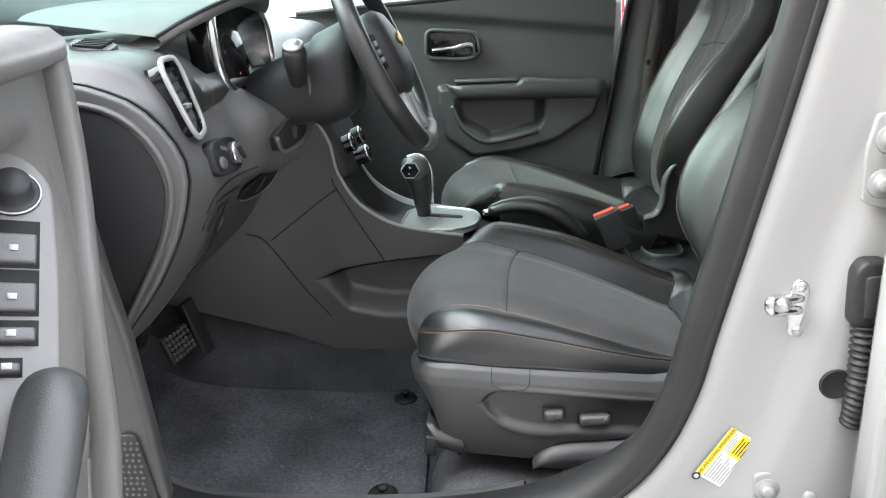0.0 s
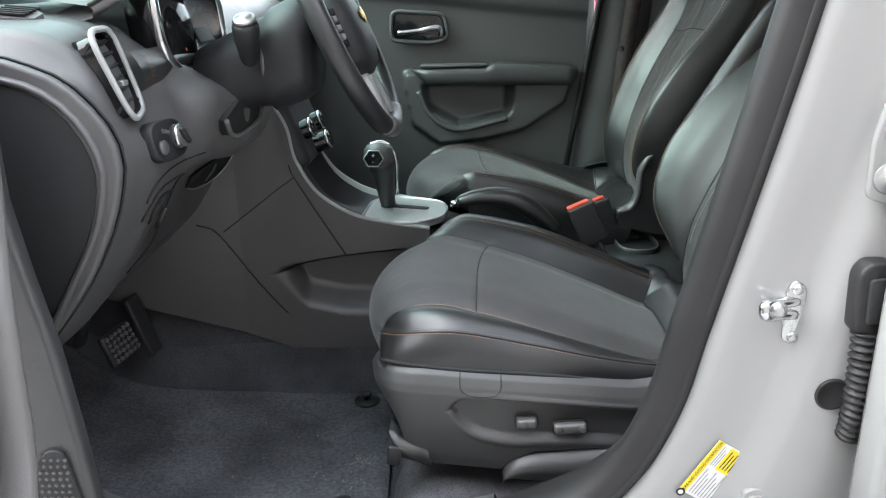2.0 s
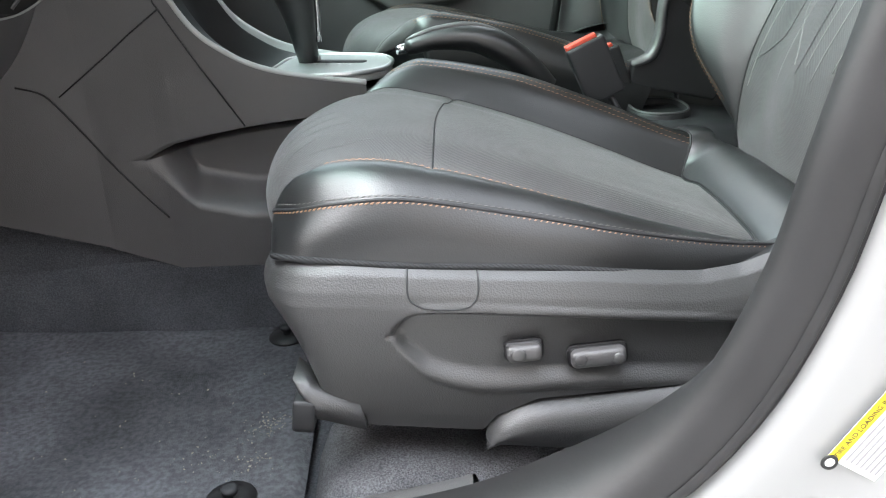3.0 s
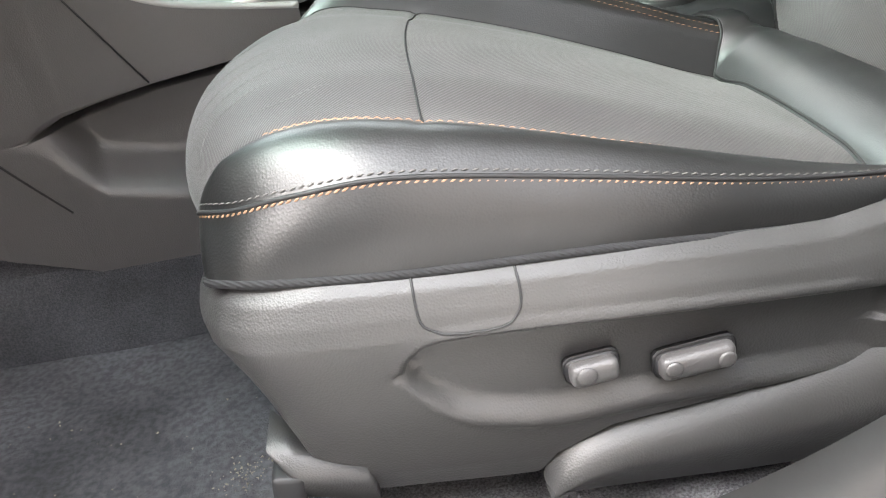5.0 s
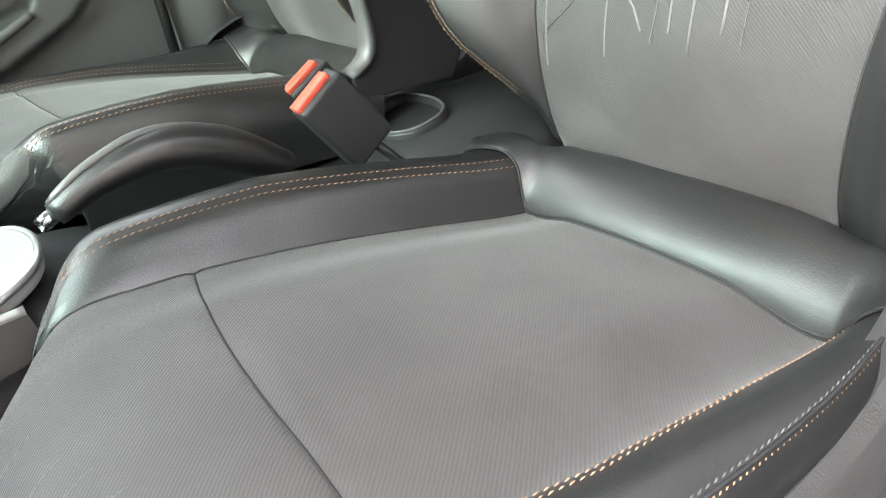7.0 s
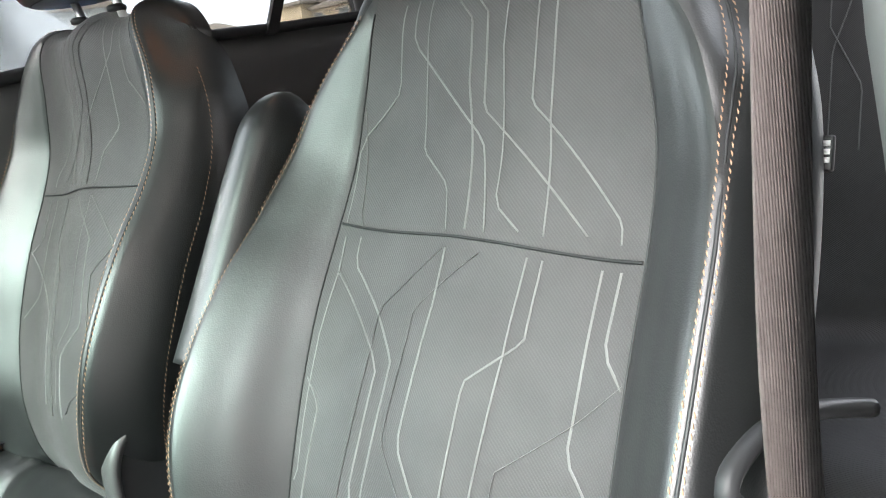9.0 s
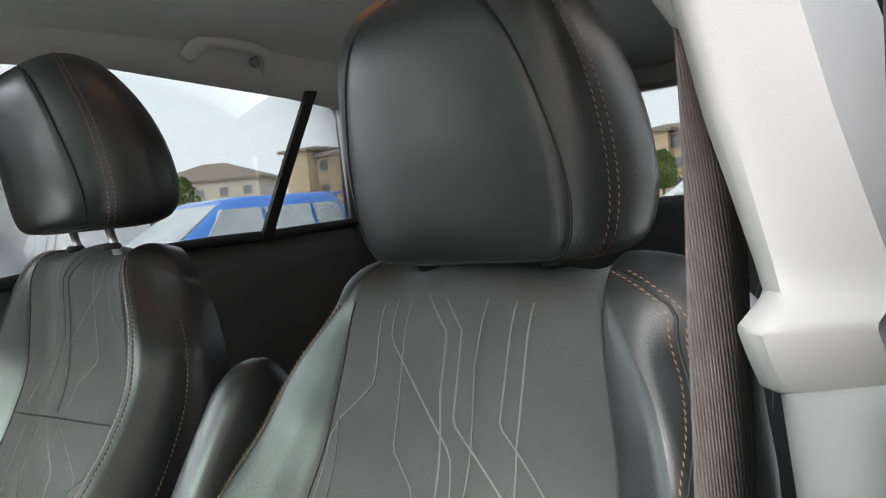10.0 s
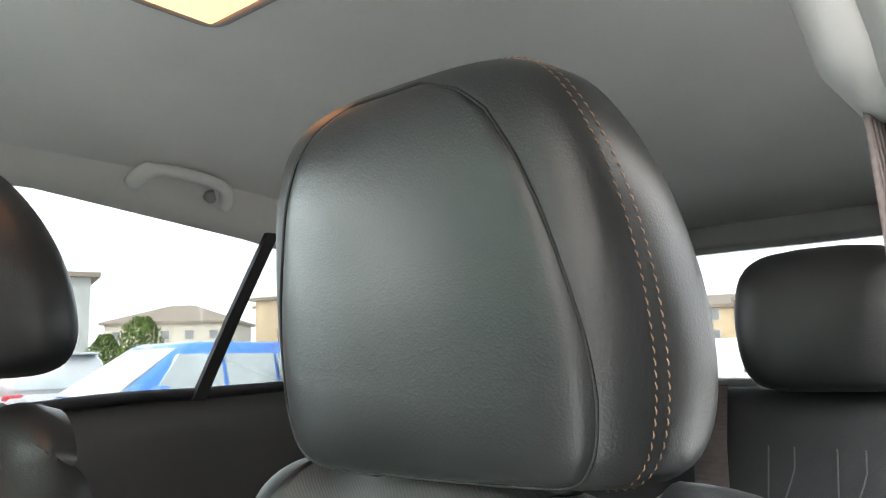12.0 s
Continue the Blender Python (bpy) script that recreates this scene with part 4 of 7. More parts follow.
def rim_rows(spec):
    """Rows along the door opening; spec: (distance outwards from the seal line, y)."""
    rows = []
    for p, n in seal_frames:
        slim = float(np.interp(p[1], [0.50, 0.62], [1.0, 0.42])) if p[0] > 0 else 1.0
        rows.append([Vector((p[0] + n[0] * d, -0.777 + (y + 0.777) * (slim if y > -0.777 else 1.0), p[1] + n[1] * d)) for d, y in spec])
    return rows
sgn = 1 if seal_frames[0][1][0] > 0 else -1
def rows_out(spec):
    return rim_rows([(d * sgn, y) for d, y in spec])
part("door_seal", grid(rows_out([(-0.020, -0.690), (-0.026, -0.715), (-0.024, -0.742), (-0.014, -0.762), (-0.002, -0.774), (0.010, -0.777), (0.018, -0.770), (0.020, -0.755)])), rubber, body, "black rubber door seal")
part("seal_lip", grid(rows_out([(0.004, -0.7765), (0.007, -0.780), (0.011, -0.779), (0.013, -0.7765)])), rubber, body)
part("door_frame", grid(rows_out([(0.012, -0.750), (0.018, -0.774), (0.024, -0.783), (0.036, -0.787), (0.060, -0.790), (0.095, -0.794), (0.110, -0.800), (0.120, -0.812), (0.135, -0.818), (0.20, -0.822), (0.24, -0.822)])), paint, body, "white painted door frame")
part("sill_trim", grid([r for r, (p, n) in zip(rows_out([(-0.020, -0.690), (-0.019, -0.676), (-0.008, -0.664), (0.03, -0.655), (0.12, -0.640)]), seal_frames) if p[1] < 0.475 or p[0] < 0]), plastic, body, "charcoal plastic entry trim")
# outer skin below and behind
part("rocker_panel", box(pose(0.2, -0.80, 0.29), (2.2, 0.10, 0.20), 0.03, 3), paint, body, "white rocker panel")
rd = thing("rear_door", "closed white rear door beside the opening", "car door")
part("door_skin", slab([(0.756, 0.30), (1.72, 0.30), (1.78, 0.75), (1.74, 1.08), (0.756, 1.08)], "y", -0.905, -0.85, 0.012, 3), paint, rd)
part("window_frame", slab([(0.825, 1.08), (0.88, 1.08), (0.94, 1.62), (0.88, 1.62)], "y", -0.80, -0.74, 0.008), gloss_black, rd, "gloss black window frame")
part("window_pane", slab([(0.88, 1.08), (1.72, 1.08), (1.62, 1.56), (0.94, 1.60)], "y", -0.775, -0.770), rear_glass, rd)

# striker, hinges, wiring boot and sticker on the pillar
st = thing("door_striker", "zinc plated door striker bolted to the white pillar", "striker")
part("base_plate", slab(rounded([(0.680, 0.796), (0.699, 0.790), (0.706, 0.812), (0.702, 0.866), (0.688, 0.874), (0.679, 0.860)], 0.008), "y", -0.797, -0.787, 0.002), zinc, st)
part("loop", tube(spline([(0.694, -0.792, 0.846), (0.672, -0.803, 0.848), (0.652, -0.814, 0.852), (0.646, -0.820, 0.848), (0.650, -0.818, 0.838), (0.668, -0.806, 0.834), (0.692, -0.794, 0.830)], 24), 0.0065, n=12), chrome, st, "bright steel loop")
part("roller", lathe(pose(0.662, -0.811, 0.843, 60, 0, 20), [(0.0001, -0.012), (0.008, -0.012), (0.010, -0.008), (0.010, 0.008), (0.008, 0.012), (0.0001, 0.012)], 16), zinc, st)
for z in (0.802, 0.862):
    part("screw", lathe(pose(0.692, -0.7975, z, 90, 0, 0), [(0.0001, 0.003), (0.005, 0.003), (0.007, 0.0), (0.007, -0.002)], 14), zinc, st)


def hinge(name, outline, bolts, y):
    h = thing(name, "white painted door hinge plate with two bolts", "hinge", "door hinges")
    part("hinge_plate", slab(rounded(outline, 0.008), "y", y - 0.006, y + 0.004, 0.002), paint, h)
    for x, z in bolts:
        bolt = part("bolt", lathe(pose(x, y - 0.006, z, 90, 0, 0), [(0.0001, 0.010), (0.0085, 0.010), (0.0095, 0.008), (0.0095, 0.003), (0.014, 0.002), (0.015, 0.0)], 6), paint, h)
        part("washer", lathe(pose(x, y - 0.006, z, 90, 0, 0), [(0.0165, 0.0015), (0.018, 0.0)], 20), paint, bolt)
hinge("hinge_upper", [(0.737, 0.978), (0.735, 1.04), (0.743, 1.083), (0.775, 1.083), (0.790, 1.070), (0.788, 0.978), (0.765, 0.970)], [(0.760, 1.053), (0.757, 1.001)], -0.822)
hinge("hinge_lower", [(0.650, 0.560), (0.650, 0.598), (0.662, 0.604), (0.745, 0.600), (0.760, 0.59), (0.755, 0.545), (0.70, 0.545)], [(0.668, 0.578), (0.722, 0.571)], -0.812)
boot = thing("wiring_boot", "black rubber wiring boot between pillar and rear door", "wiring boot")
part("plug", slab(rounded([(0.738, 0.825), (0.735, 0.895), (0.745, 0.910), (0.775, 0.910), (0.778, 0.83), (0.765, 0.820)], 0.01), "y", -0.842, -0.815, 0.006, 3), rubber, boot)
part("plug_face", slab(rounded([(0.748, 0.838), (0.746, 0.892), (0.768, 0.894), (0.768, 0.84)], 0.006), "y", -0.846, -0.840, 0.002), plastic_dark, boot)
bell = spline([(0.755, -0.835, 0.825), (0.756, -0.838, 0.79), (0.757, -0.838, 0.755), (0.758, -0.836, 0.72), (0.760, -0.830, 0.69)], 66)
part("bellows", tube(bell, [0.0125 + 0.0035 * math.cos(k / 65 * 2 * math.pi * 15) for k in range(66)], n=14), rubber, boot)
part("hole_grommet", lathe(pose(0.738, -0.820, 0.738, 90, 0, 0), [(0.0001, 0.001), (0.017, 0.001), (0.019, 0.003), (0.021, 0.0)], 20), rubber, boot)

# tyre information sticker
stick = thing("tyre_sticker", "white and yellow tyre information sticker on the pillar", "sticker")
sa, sb = Vector((0.577, -0.7945, 0.588)), Vector((0.622, -0.7945, 0.660))
su = (sb - sa)
slen = su.length
su.normalize()
sv = Vector((su.z, 0, -su.x))
sm = Matrix((( su.x, sv.x, 0, sa.x), (0, 0, -1, sa.y), (su.z, sv.z, 0, sa.z), (0, 0, 0, 1)))


def flat_box(name, u0, u1, v0, v1, mat, lift, parent=stick):
    bm = bmesh.new()
    add_box(bm, sm @ Matrix.Translation(((u0 + u1) / 2, (v0 + v1) / 2, lift)), (u1 - u0, v1 - v0, 0.0004))
    return part(name, bm, mat, parent, smooth=False)
flat_box("paper", 0.0, slen, 0.0, 0.042, label_white, 0.0005)
flat_box("yellow_band", 0.0, slen, 0.0, 0.009, yellow, 0.0009)
flat_box("yellow_box", 0.048, 0.083, 0.020, 0.041, yellow, 0.0009)
for k in range(7):
    flat_box("print_line", 0.004, 0.044 - 0.006 * (k % 3), 0.0125 + 0.0042 * k, 0.0138 + 0.0042 * k, ink_grey, 0.0008)
for k in range(3):
    flat_box("print_line", 0.050, 0.081 - 0.004 * k, 0.0115 + 0.003 * k, 0.0125 + 0.003 * k, ink_grey, 0.0008)
for k in range(4):
    flat_box("print_line", 0.052, 0.079 - 0.003 * (k % 2), 0.0235 + 0.0042 * k, 0.0248 + 0.0042 * k, ink, 0.0012)


def lettering(text, size, m, mat, parent, name="lettering"):
    cu = bpy.data.curves.new(name, "FONT")
    cu.body = text
    cu.size = size
    cu.extrude = 0.0001
    tmp = bpy.data.objects.new(name, cu)
    scene.collection.objects.link(tmp)
    dg = bpy.context.evaluated_depsgraph_get()
    me = bpy.data.meshes.new_from_object(tmp.evaluated_get(dg))
    bpy.data.objects.remove(tmp)
    me.transform(m)
    me.materials.clear()
    me.materials.append(mat)
    ob = new(name, me)
    ob.parent = parent
    return ob
lettering("TIRE AND LOADING INFORMATION", 0.0052, sm @ Matrix.Translation((0.003, 0.0063, 0.0013)) @ Matrix.Diagonal((0.96, -1, 1, 1)), ink, stick)
mark_m = Matrix.Translation(sa + su * -0.002 + sv * 0.004 + Vector((0, -0.001, 0))) @ Matrix.Rotation(radians(90), 4, "X")
tyre_mark = part("tyre_mark", lathe(mark_m, [(0.0036, 0.0006), (0.0040, 0.001), (0.0056, 0.001), (0.0060, 0.0)], 24), ink, stick)
part("hub_mark", lathe(mark_m, [(0.0001, 0.0008), (0.0034, 0.0008), (0.0037, 0.0002)], 20), label_white, tyre_mark)

# ---- floor ----
floor = thing("floor", "black carpeted car floor with raised tunnel", "floor", kind="structure")
rows = []
for x in np.linspace(-0.95, 2.3, 110):
    row = []
    for y in np.linspace(-0.70, 0.70, 60):
        z = 0.362
        toe = 0.5 * ((-0.42 - x) + math.hypot(-0.42 - x, 0.09))
        z += 0.9 * toe if toe < 0.35 else 0.315 + 1.6 * (toe - 0.35)
        tun = max(0.0, 1 - (abs(y) / 0.15) ** 4) if abs(y) < 0.15 else 0.0
        z += tun * float(np.interp(x, [-0.6, 0.2, 0.9, 1.5], [0.22, 0.16, 0.10, 0.05]))
        edge = max(0.0, abs(y) - 0.60)
        z += 0.6 * edge
        z += 0.004 * noise.noise(Vector((x * 7, y * 7, 0)))
        row.append((x, y, z))
    rows.append(row)
part("carpet", grid(rows), carpet, floor)
rows = []
for k in range(40):
    x = 0.178 + 0.62 * k / 39
    drop_ = 0.055 * max(0.0, 1 - k / 2.2) ** 2
    rows.append([Vector((x + 0.010 * (1 - w) , -0.655 + 0.20 * w, 0.372 + (0.062 + 0.006 * math.sin(x * 30)) * min(1.0, 4.5 * w, 6 * (1 - w)) ** 0.5 - drop_ * min(1, 4 * w))) for w in np.linspace(0, 1, 24)])
part("carpet_riser", grid(rows), riser_carpet, floor, "grey speckled raised carpet beside the seat rail")
mat_ob = thing("floor_mat", "dusty dark grey carpeted driver floor mat", "floor mat")
rows = []
for x in np.linspace(0, 1, 60):
    row = []
    for y in np.linspace(0, 1, 46):
        xx = -0.60 + 0.765 * x - 0.02 * (y - 0.5)
        yy = -0.640 + 0.46 * y + (0.03 * (1 - y) * (1 - x) ** 4)
        z = 0.371 + 0.010
        toe = 0.5 * ((-0.42 - xx) + math.hypot(-0.42 - xx, 0.09))
        z += 0.9 * toe
        edge = max(0.0, -0.60 - yy)
        z += 0.6 * edge
        d = min(x * 0.765, (1 - x) * 0.765, y * 0.46, (1 - y) * 0.46)
        z -= 0.008 * max(0.0, 1 - d / 0.012) ** 2
        z += 0.005 * noise.noise(Vector((xx * 9, yy * 9, 2)))
        row.append((xx, yy, z))
    rows.append(row)
part("mat_sheet", grid(rows), mat_rubber, mat_ob)
rnd = random.Random(5)
verts, faces = [], []
for cx_, cy_, sp, n_ in ((0.116, -0.445, 0.014, 90), (0.06, -0.505, 0.02, 25), (0.108, -0.51, 0.012, 40), (-0.15, -0.43, 0.12, 50), (0.0, -0.5, 0.12, 60)):
    for k in range(n_):
        p = Vector((cx_ + rnd.gauss(0, sp), cy_ + rnd.gauss(0, sp), 0.3875 + rnd.random() * 0.004))
        q = Euler((rnd.random() * 1.2, rnd.random() * 1.2, rnd.random() * 6)).to_matrix()
        sz = 0.0006 + 0.0016 * rnd.random() ** 2
        base = len(verts)
        verts += [p + q @ (Vector(w) * sz) for w in ((-1, -0.5, 0), (1, -0.4, 0), (0.2, 0.8, 0), (0, 0, 0.8))]
        faces += [(base, base + 1, base + 3), (base + 1, base + 2, base + 3), (base + 2, base, base + 3)]
crumbs = link_mesh("debris", verts, faces, crumb, None, "", smooth=False)
tagged(crumbs, "pale dry crumbs scattered on the floor mat", "debris", kind="stuff")
anchor = thing("mat_anchor", "black plastic floor mat anchor with a round foot", "mat anchor")
part("disc", lathe(pose(0.099, -0.224, 0.3853), [(0.0001, 0.006), (0.012, 0.006), (0.026, 0.003), (0.027, 0.0)], 24), rubber, anchor)
part("stud", lathe(pose(0.099, -0.224, 0.389), [(0.005, 0.0), (0.005, 0.010), (0.009, 0.011), (0.009, 0.015), (0.006, 0.018), (0.0001, 0.018)], 16), plastic_dark, anchor)
anchor = thing("mat_anchor", "black plastic floor mat anchor near the sill", "mat anchor")
part("disc", lathe(pose(0.098, -0.568, 0.386), [(0.0001, 0.006), (0.012, 0.006), (0.026, 0.003), (0.027, 0.0)], 24), rubber, anchor)
part("stud", lathe(pose(0.098, -0.568, 0.390), [(0.005, 0.0), (0.005, 0.006), (0.009, 0.007), (0.009, 0.011), (0.006, 0.013), (0.0001, 0.013)], 16), plastic_dark, anchor)

# ---- dashboard ----
dash = thing("dashboard", "charcoal soft grained dashboard with vents and cluster hood", "dashboard")


DASH_AT = [-0.688, -0.660, -0.600, -0.520, -0.450, -0.380, -0.240, -0.150, 0.150, 0.640, 0.688]
DASH_KEYS = [
    [(-0.300, 0.700), (-0.266, 0.742), (-0.195, 0.829), (-0.149, 0.908), (-0.127, 0.971), (-0.123, 1.008), (-0.136, 1.048), (-0.177, 1.096), (-0.229, 1.121), (-0.283, 1.134), (-0.420, 1.150), (-0.62, 1.150), (-0.82, 1.13)],
    [(-0.300, 0.700), (-0.258, 0.745), (-0.190, 0.829), (-0.146, 0.908), (-0.122, 0.971), (-0.120, 1.008), (-0.136, 1.042), (-0.158, 1.100), (-0.196, 1.146), (-0.262, 1.163), (-0.420, 1.172), (-0.62, 1.160), (-0.82, 1.13)],
    [(-0.300, 0.700), (-0.250, 0.745), (-0.186, 0.824), (-0.142, 0.900), (-0.114, 0.965), (-0.110, 1.010), (-0.132, 1.036), (-0.150, 1.090), (-0.178, 1.148), (-0.240, 1.170), (-0.420, 1.180), (-0.62, 1.165), (-0.82, 1.13)],
    [(-0.300, 0.705), (-0.250, 0.755), (-0.196, 0.830), (-0.155, 0.895), (-0.118, 0.955), (-0.104, 1.000), (-0.112, 1.040), (-0.138, 1.085), (-0.170, 1.140), (-0.240, 1.170), (-0.420, 1.185), (-0.62, 1.165), (-0.82, 1.13)]]
DASH_KEYS.append([(-0.300, 0.715), (-0.250, 0.770), (-0.205, 0.850), (-0.150, 0.925), (-0.098, 0.952), (-0.078, 0.995), (-0.070, 1.050), (-0.110, 1.085), (-0.168, 1.120), (-0.240, 1.165), (-0.420, 1.185), (-0.62, 1.165), (-0.82, 1.13)])
DASH_KEYS.append([(-0.300, 0.720), (-0.250, 0.780), (-0.205, 0.870), (-0.140, 0.930), (-0.075, 0.942), (-0.048, 0.985), (-0.048, 1.035), (-0.110, 1.075), (-0.170, 1.110), (-0.240, 1.160), (-0.420, 1.185), (-0.62, 1.165), (-0.82, 1.13)])
DASH_KEYS.append(DASH_KEYS[-1])
flat_face = [(-0.300, 0.720), (-0.235, 0.785), (-0.185, 0.870), (-0.150, 0.950), (-0.130, 1.000), (-0.140, 1.040), (-0.160, 1.085), (-0.176, 1.125), (-0.205, 1.158), (-0.255, 1.176), (-0.420, 1.188), (-0.62, 1.165), (-0.82, 1.13)]
DASH_KEYS += [flat_face, flat_face, flat_face, DASH_KEYS[0]]


def dash_profile(y):
    """Outline in x, z from the lower edge up over the top to the windscreen, for a place y across."""
    k = max(0, min(len(DASH_AT) - 2, int(np.searchsorted(DASH_AT, y)) - 1))
    t = (y - DASH_AT[k]) / (DASH_AT[k + 1] - DASH_AT[k])
    t = t * t * (3 - 2 * t)
    return [(a[0] * (1 - t) + b[0] * t, a[1] * (1 - t) + b[1] * t) for a, b in zip(DASH_KEYS[k], DASH_KEYS[k + 1])]
ys = list(np.linspace(-0.688, -0.15, 64)) + list(np.linspace(-0.13, 0.688, 36))
part("dash_skin", grid([[Vector((p[0], y, p[1])) for p in spline(dash_profile(y), 70)] for y in ys]), plastic, dash)
cap_line = [tuple(p) for p in spline(DASH_KEYS[0], 40)]
cap_ob = part("end_cap", slab(cap_line + [(-0.82, 0.70)], "y", -0.704, -0.6885, 0.007, 3), plastic, dash, "charcoal end panel of the dashboard")
part("cap_gap", tube([(x + 0.0005, -0.6875, z + 0.0005) for x, z in cap_line[:32]], 0.0018, n=6), ink, cap_ob, "dark joint")
rim_in = spline([(-0.300, 0.722), (-0.262, 0.766), (-0.221, 0.830), (-0.179, 0.900), (-0.158, 0.959), (-0.156, 1.000), (-0.177, 1.049), (-0.219, 1.086), (-0.285, 1.103), (-0.45, 1.112), (-0.70, 1.10)], 40)
part("end_panel", slab([tuple(p) for p in rim_in] + [(-0.70, 0.722)], "y", -0.7055, -0.702, 0.001), plastic_dark, cap_ob, "darker end panel inset")
part("end_rim", tube([(x + 0.010, -0.7035, z + 0.004) for x, z in rim_in[:33]], 0.0085, n=10, flat=0.6), plastic, cap_ob, "rounded rim of the end panel")
# small demister outlet
dem = part("side_outlet", loft([[(-0.302, -0.622, 1.1795 + q), (-0.300, -0.606, 1.1855 + q), (-0.262, -0.590, 1.184 + q), (-0.242, -0.596, 1.175 + q), (-0.246, -0.612, 1.169 + q), (-0.280, -0.625, 1.171 + q)] for q in (-0.006, 0.002)]), plastic, dash, "side window demister outlet", smooth=False)
for k in range(5):
    part("slat", box(pose(-0.276 + 0.002 * k, -0.6185 + 0.0055 * k, 1.1775 + 0.0018 * k, 0, 6, 14), (0.042, 0.0028, 0.004), 0.001), gloss_black, dem)
# cluster hood
hood = []
for u in np.linspace(0, 1, 30):
    y = -0.545 + 0.42 * u
    edge = math.sin(math.pi * u) ** 0.6 if 0 < u < 1 else 0
    row = []
    for w in np.linspace(0, 1, 16):
        x = -0.42 + (0.27 + 0.050 * edge) * w - 0.055 * (1 - edge) * w
        z = 1.184 + 0.032 * (1 - w) + 0.064 * edge * (0.35 + 0.65 * w ** 0.8)
        row.append(Vector((x, y, z)))
    x, z = row[-1].x, row[-1].z
    row += [Vector((x + 0.006, y, z - 0.006)), Vector((x + 0.004, y, z - 0.016)), Vector((x - 0.02, y, z - 0.022)), Vector((x - 0.09, y, z - 0.03))]
    hood.append(row)
part("cluster_hood", grid(hood), plastic, dash, "charcoal hood over the instruments")
part("hood_rim", tube([r[15] for r in hood], 0.0035, n=8), plastic_dark, dash)
# instrument cluster with its bright ring
clus = part("instrument_panel", loft([[(-0.136 - 0.012 * math.sin(a) - q * 0.05, -0.335 + (0.147 - 0.01 * q) * math.copysign(abs(math.cos(a)) ** 0.6, math.cos(a)), 1.157 + (0.080 - 0.006 * q) * math.copysign(abs(math.sin(a)) ** 0.7, math.sin(a))) for a in np.linspace(0, 2 * math.pi, 40, endpoint=False)] for q in (0, 0.5, 1.0)]), gloss_black, dash, "dark instrument cluster, switched off")
ring = [(-0.136 - 0.012 * math.sin(a), -0.335 + 0.150 * math.copysign(abs(math.cos(a)) ** 0.6, math.cos(a)), 1.157 + 0.082 * math.copysign(abs(math.sin(a)) ** 0.7, math.sin(a))) for a in np.linspace(0, 2 * math.pi, 60, endpoint=False)]
part("cluster_ring", tube(ring, 0.0075, n=8, closed=True, flat=1.3), chrome, clus, "chrome ring")
part("cluster_face", loft([[(-0.160 - 0.012 * math.sin(a), -0.335 + k * math.copysign(abs(math.cos(a)) ** 0.6, math.cos(a)), 1.157 + k * 0.54 * math.copysign(abs(math.sin(a)) ** 0.7, math.sin(a))) for a in np.linspace(0, 2 * math.pi, 30, endpoint=False)] for k in (0.136, 0.13, 0.06, 0.003)], caps=False), plastic_dark, clus)
part("speedometer", box(pose(-0.138, -0.30, 1.145, 0, -25, 0), (0.004, 0.075, 0.060), 0.003), ink, clus, "dark digital speed panel")
part("cluster_needle", box(pose(-0.136, -0.395, 1.125, 0, -25, 0), (0.003, 0.004, 0.030), 0.001), red_plastic, clus, "red gauge mark")
# leather pad with the two lines of stitching beside the vent
pad = [[Vector((x, y, z)) for y in np.linspace(-0.585, -0.20, 14)] for x, z in spline([(-0.145, 1.062), (-0.128, 1.085), (-0.128, 1.105), (-0.140, 1.125)], 10)]
part("dash_pad", grid(pad), leather, dash, "stitched black leather pad")
for y in (-0.556, -0.549):
    pp = [Vector((x + 0.0015, y, z)) for x, z in spline([(-0.145, 1.062), (-0.128, 1.085), (-0.128, 1.105), (-0.140, 1.125)], 30)]
    part("stitching", stitches(pp, [Vector((1, 0, 0))] * 30), thread, dash, "tan stitching")
# side air vent
va, vb, vc_, vd_ = Vector((-0.164, -0.650, 1.150)), Vector((-0.124, -0.650, 1.046)), Vector((-0.134, -0.590, 1.052)), Vector((-0.164, -0.590, 1.152))
vn = (vb - va).cross(vc_ - vb).normalized()
if vn.x < 0:
    vn = -vn


def on_vent(u, w, d=0.0):
    return va.lerp(vd_, u).lerp(vb.lerp(vc_, u), w) + vn * d
vent = part("air_vent", loft([[on_vent(u, w, d) for u, w in rounded([(0, 0), (1, 0), (1, 1), (0, 1)], 0.3)] for d in (0.004, -0.022)], caps=False), gloss_black, dash, "side air vent with slats")
part("vent_back", grid([[on_vent(u, w, -0.021) for u in (0, 0.5, 1)] for w in (0, 0.5, 1)]), ink, vent, smooth=False)
part("vent_frame", tube([on_vent(u, w, 0.004) for u, w in rounded([(-0.06, -0.04), (1.06, -0.04), (1.06, 1.04), (-0.06, 1.04)], 0.34, 5)], 0.0042, n=10, closed=True), silver_plastic, vent, "silver vent surround")
for k in range(6):
    w = 0.12 + 0.152 * k
    part("slat", loft([[on_vent(u, w - 0.05, -0.004), on_vent(u, w + 0.02, -0.018), on_vent(u, w + 0.05, -0.016), on_vent(u, w - 0.02, -0.002)] for u in (0.02, 0.5, 0.98)]), plastic_dark, vent, smooth=False)
part("vent_tab", box(Matrix.Translation(on_vent(0.5, 0.62, 0.002)), (0.010, 0.016, 0.007), 0.002), satin, vent, "small silver tab")
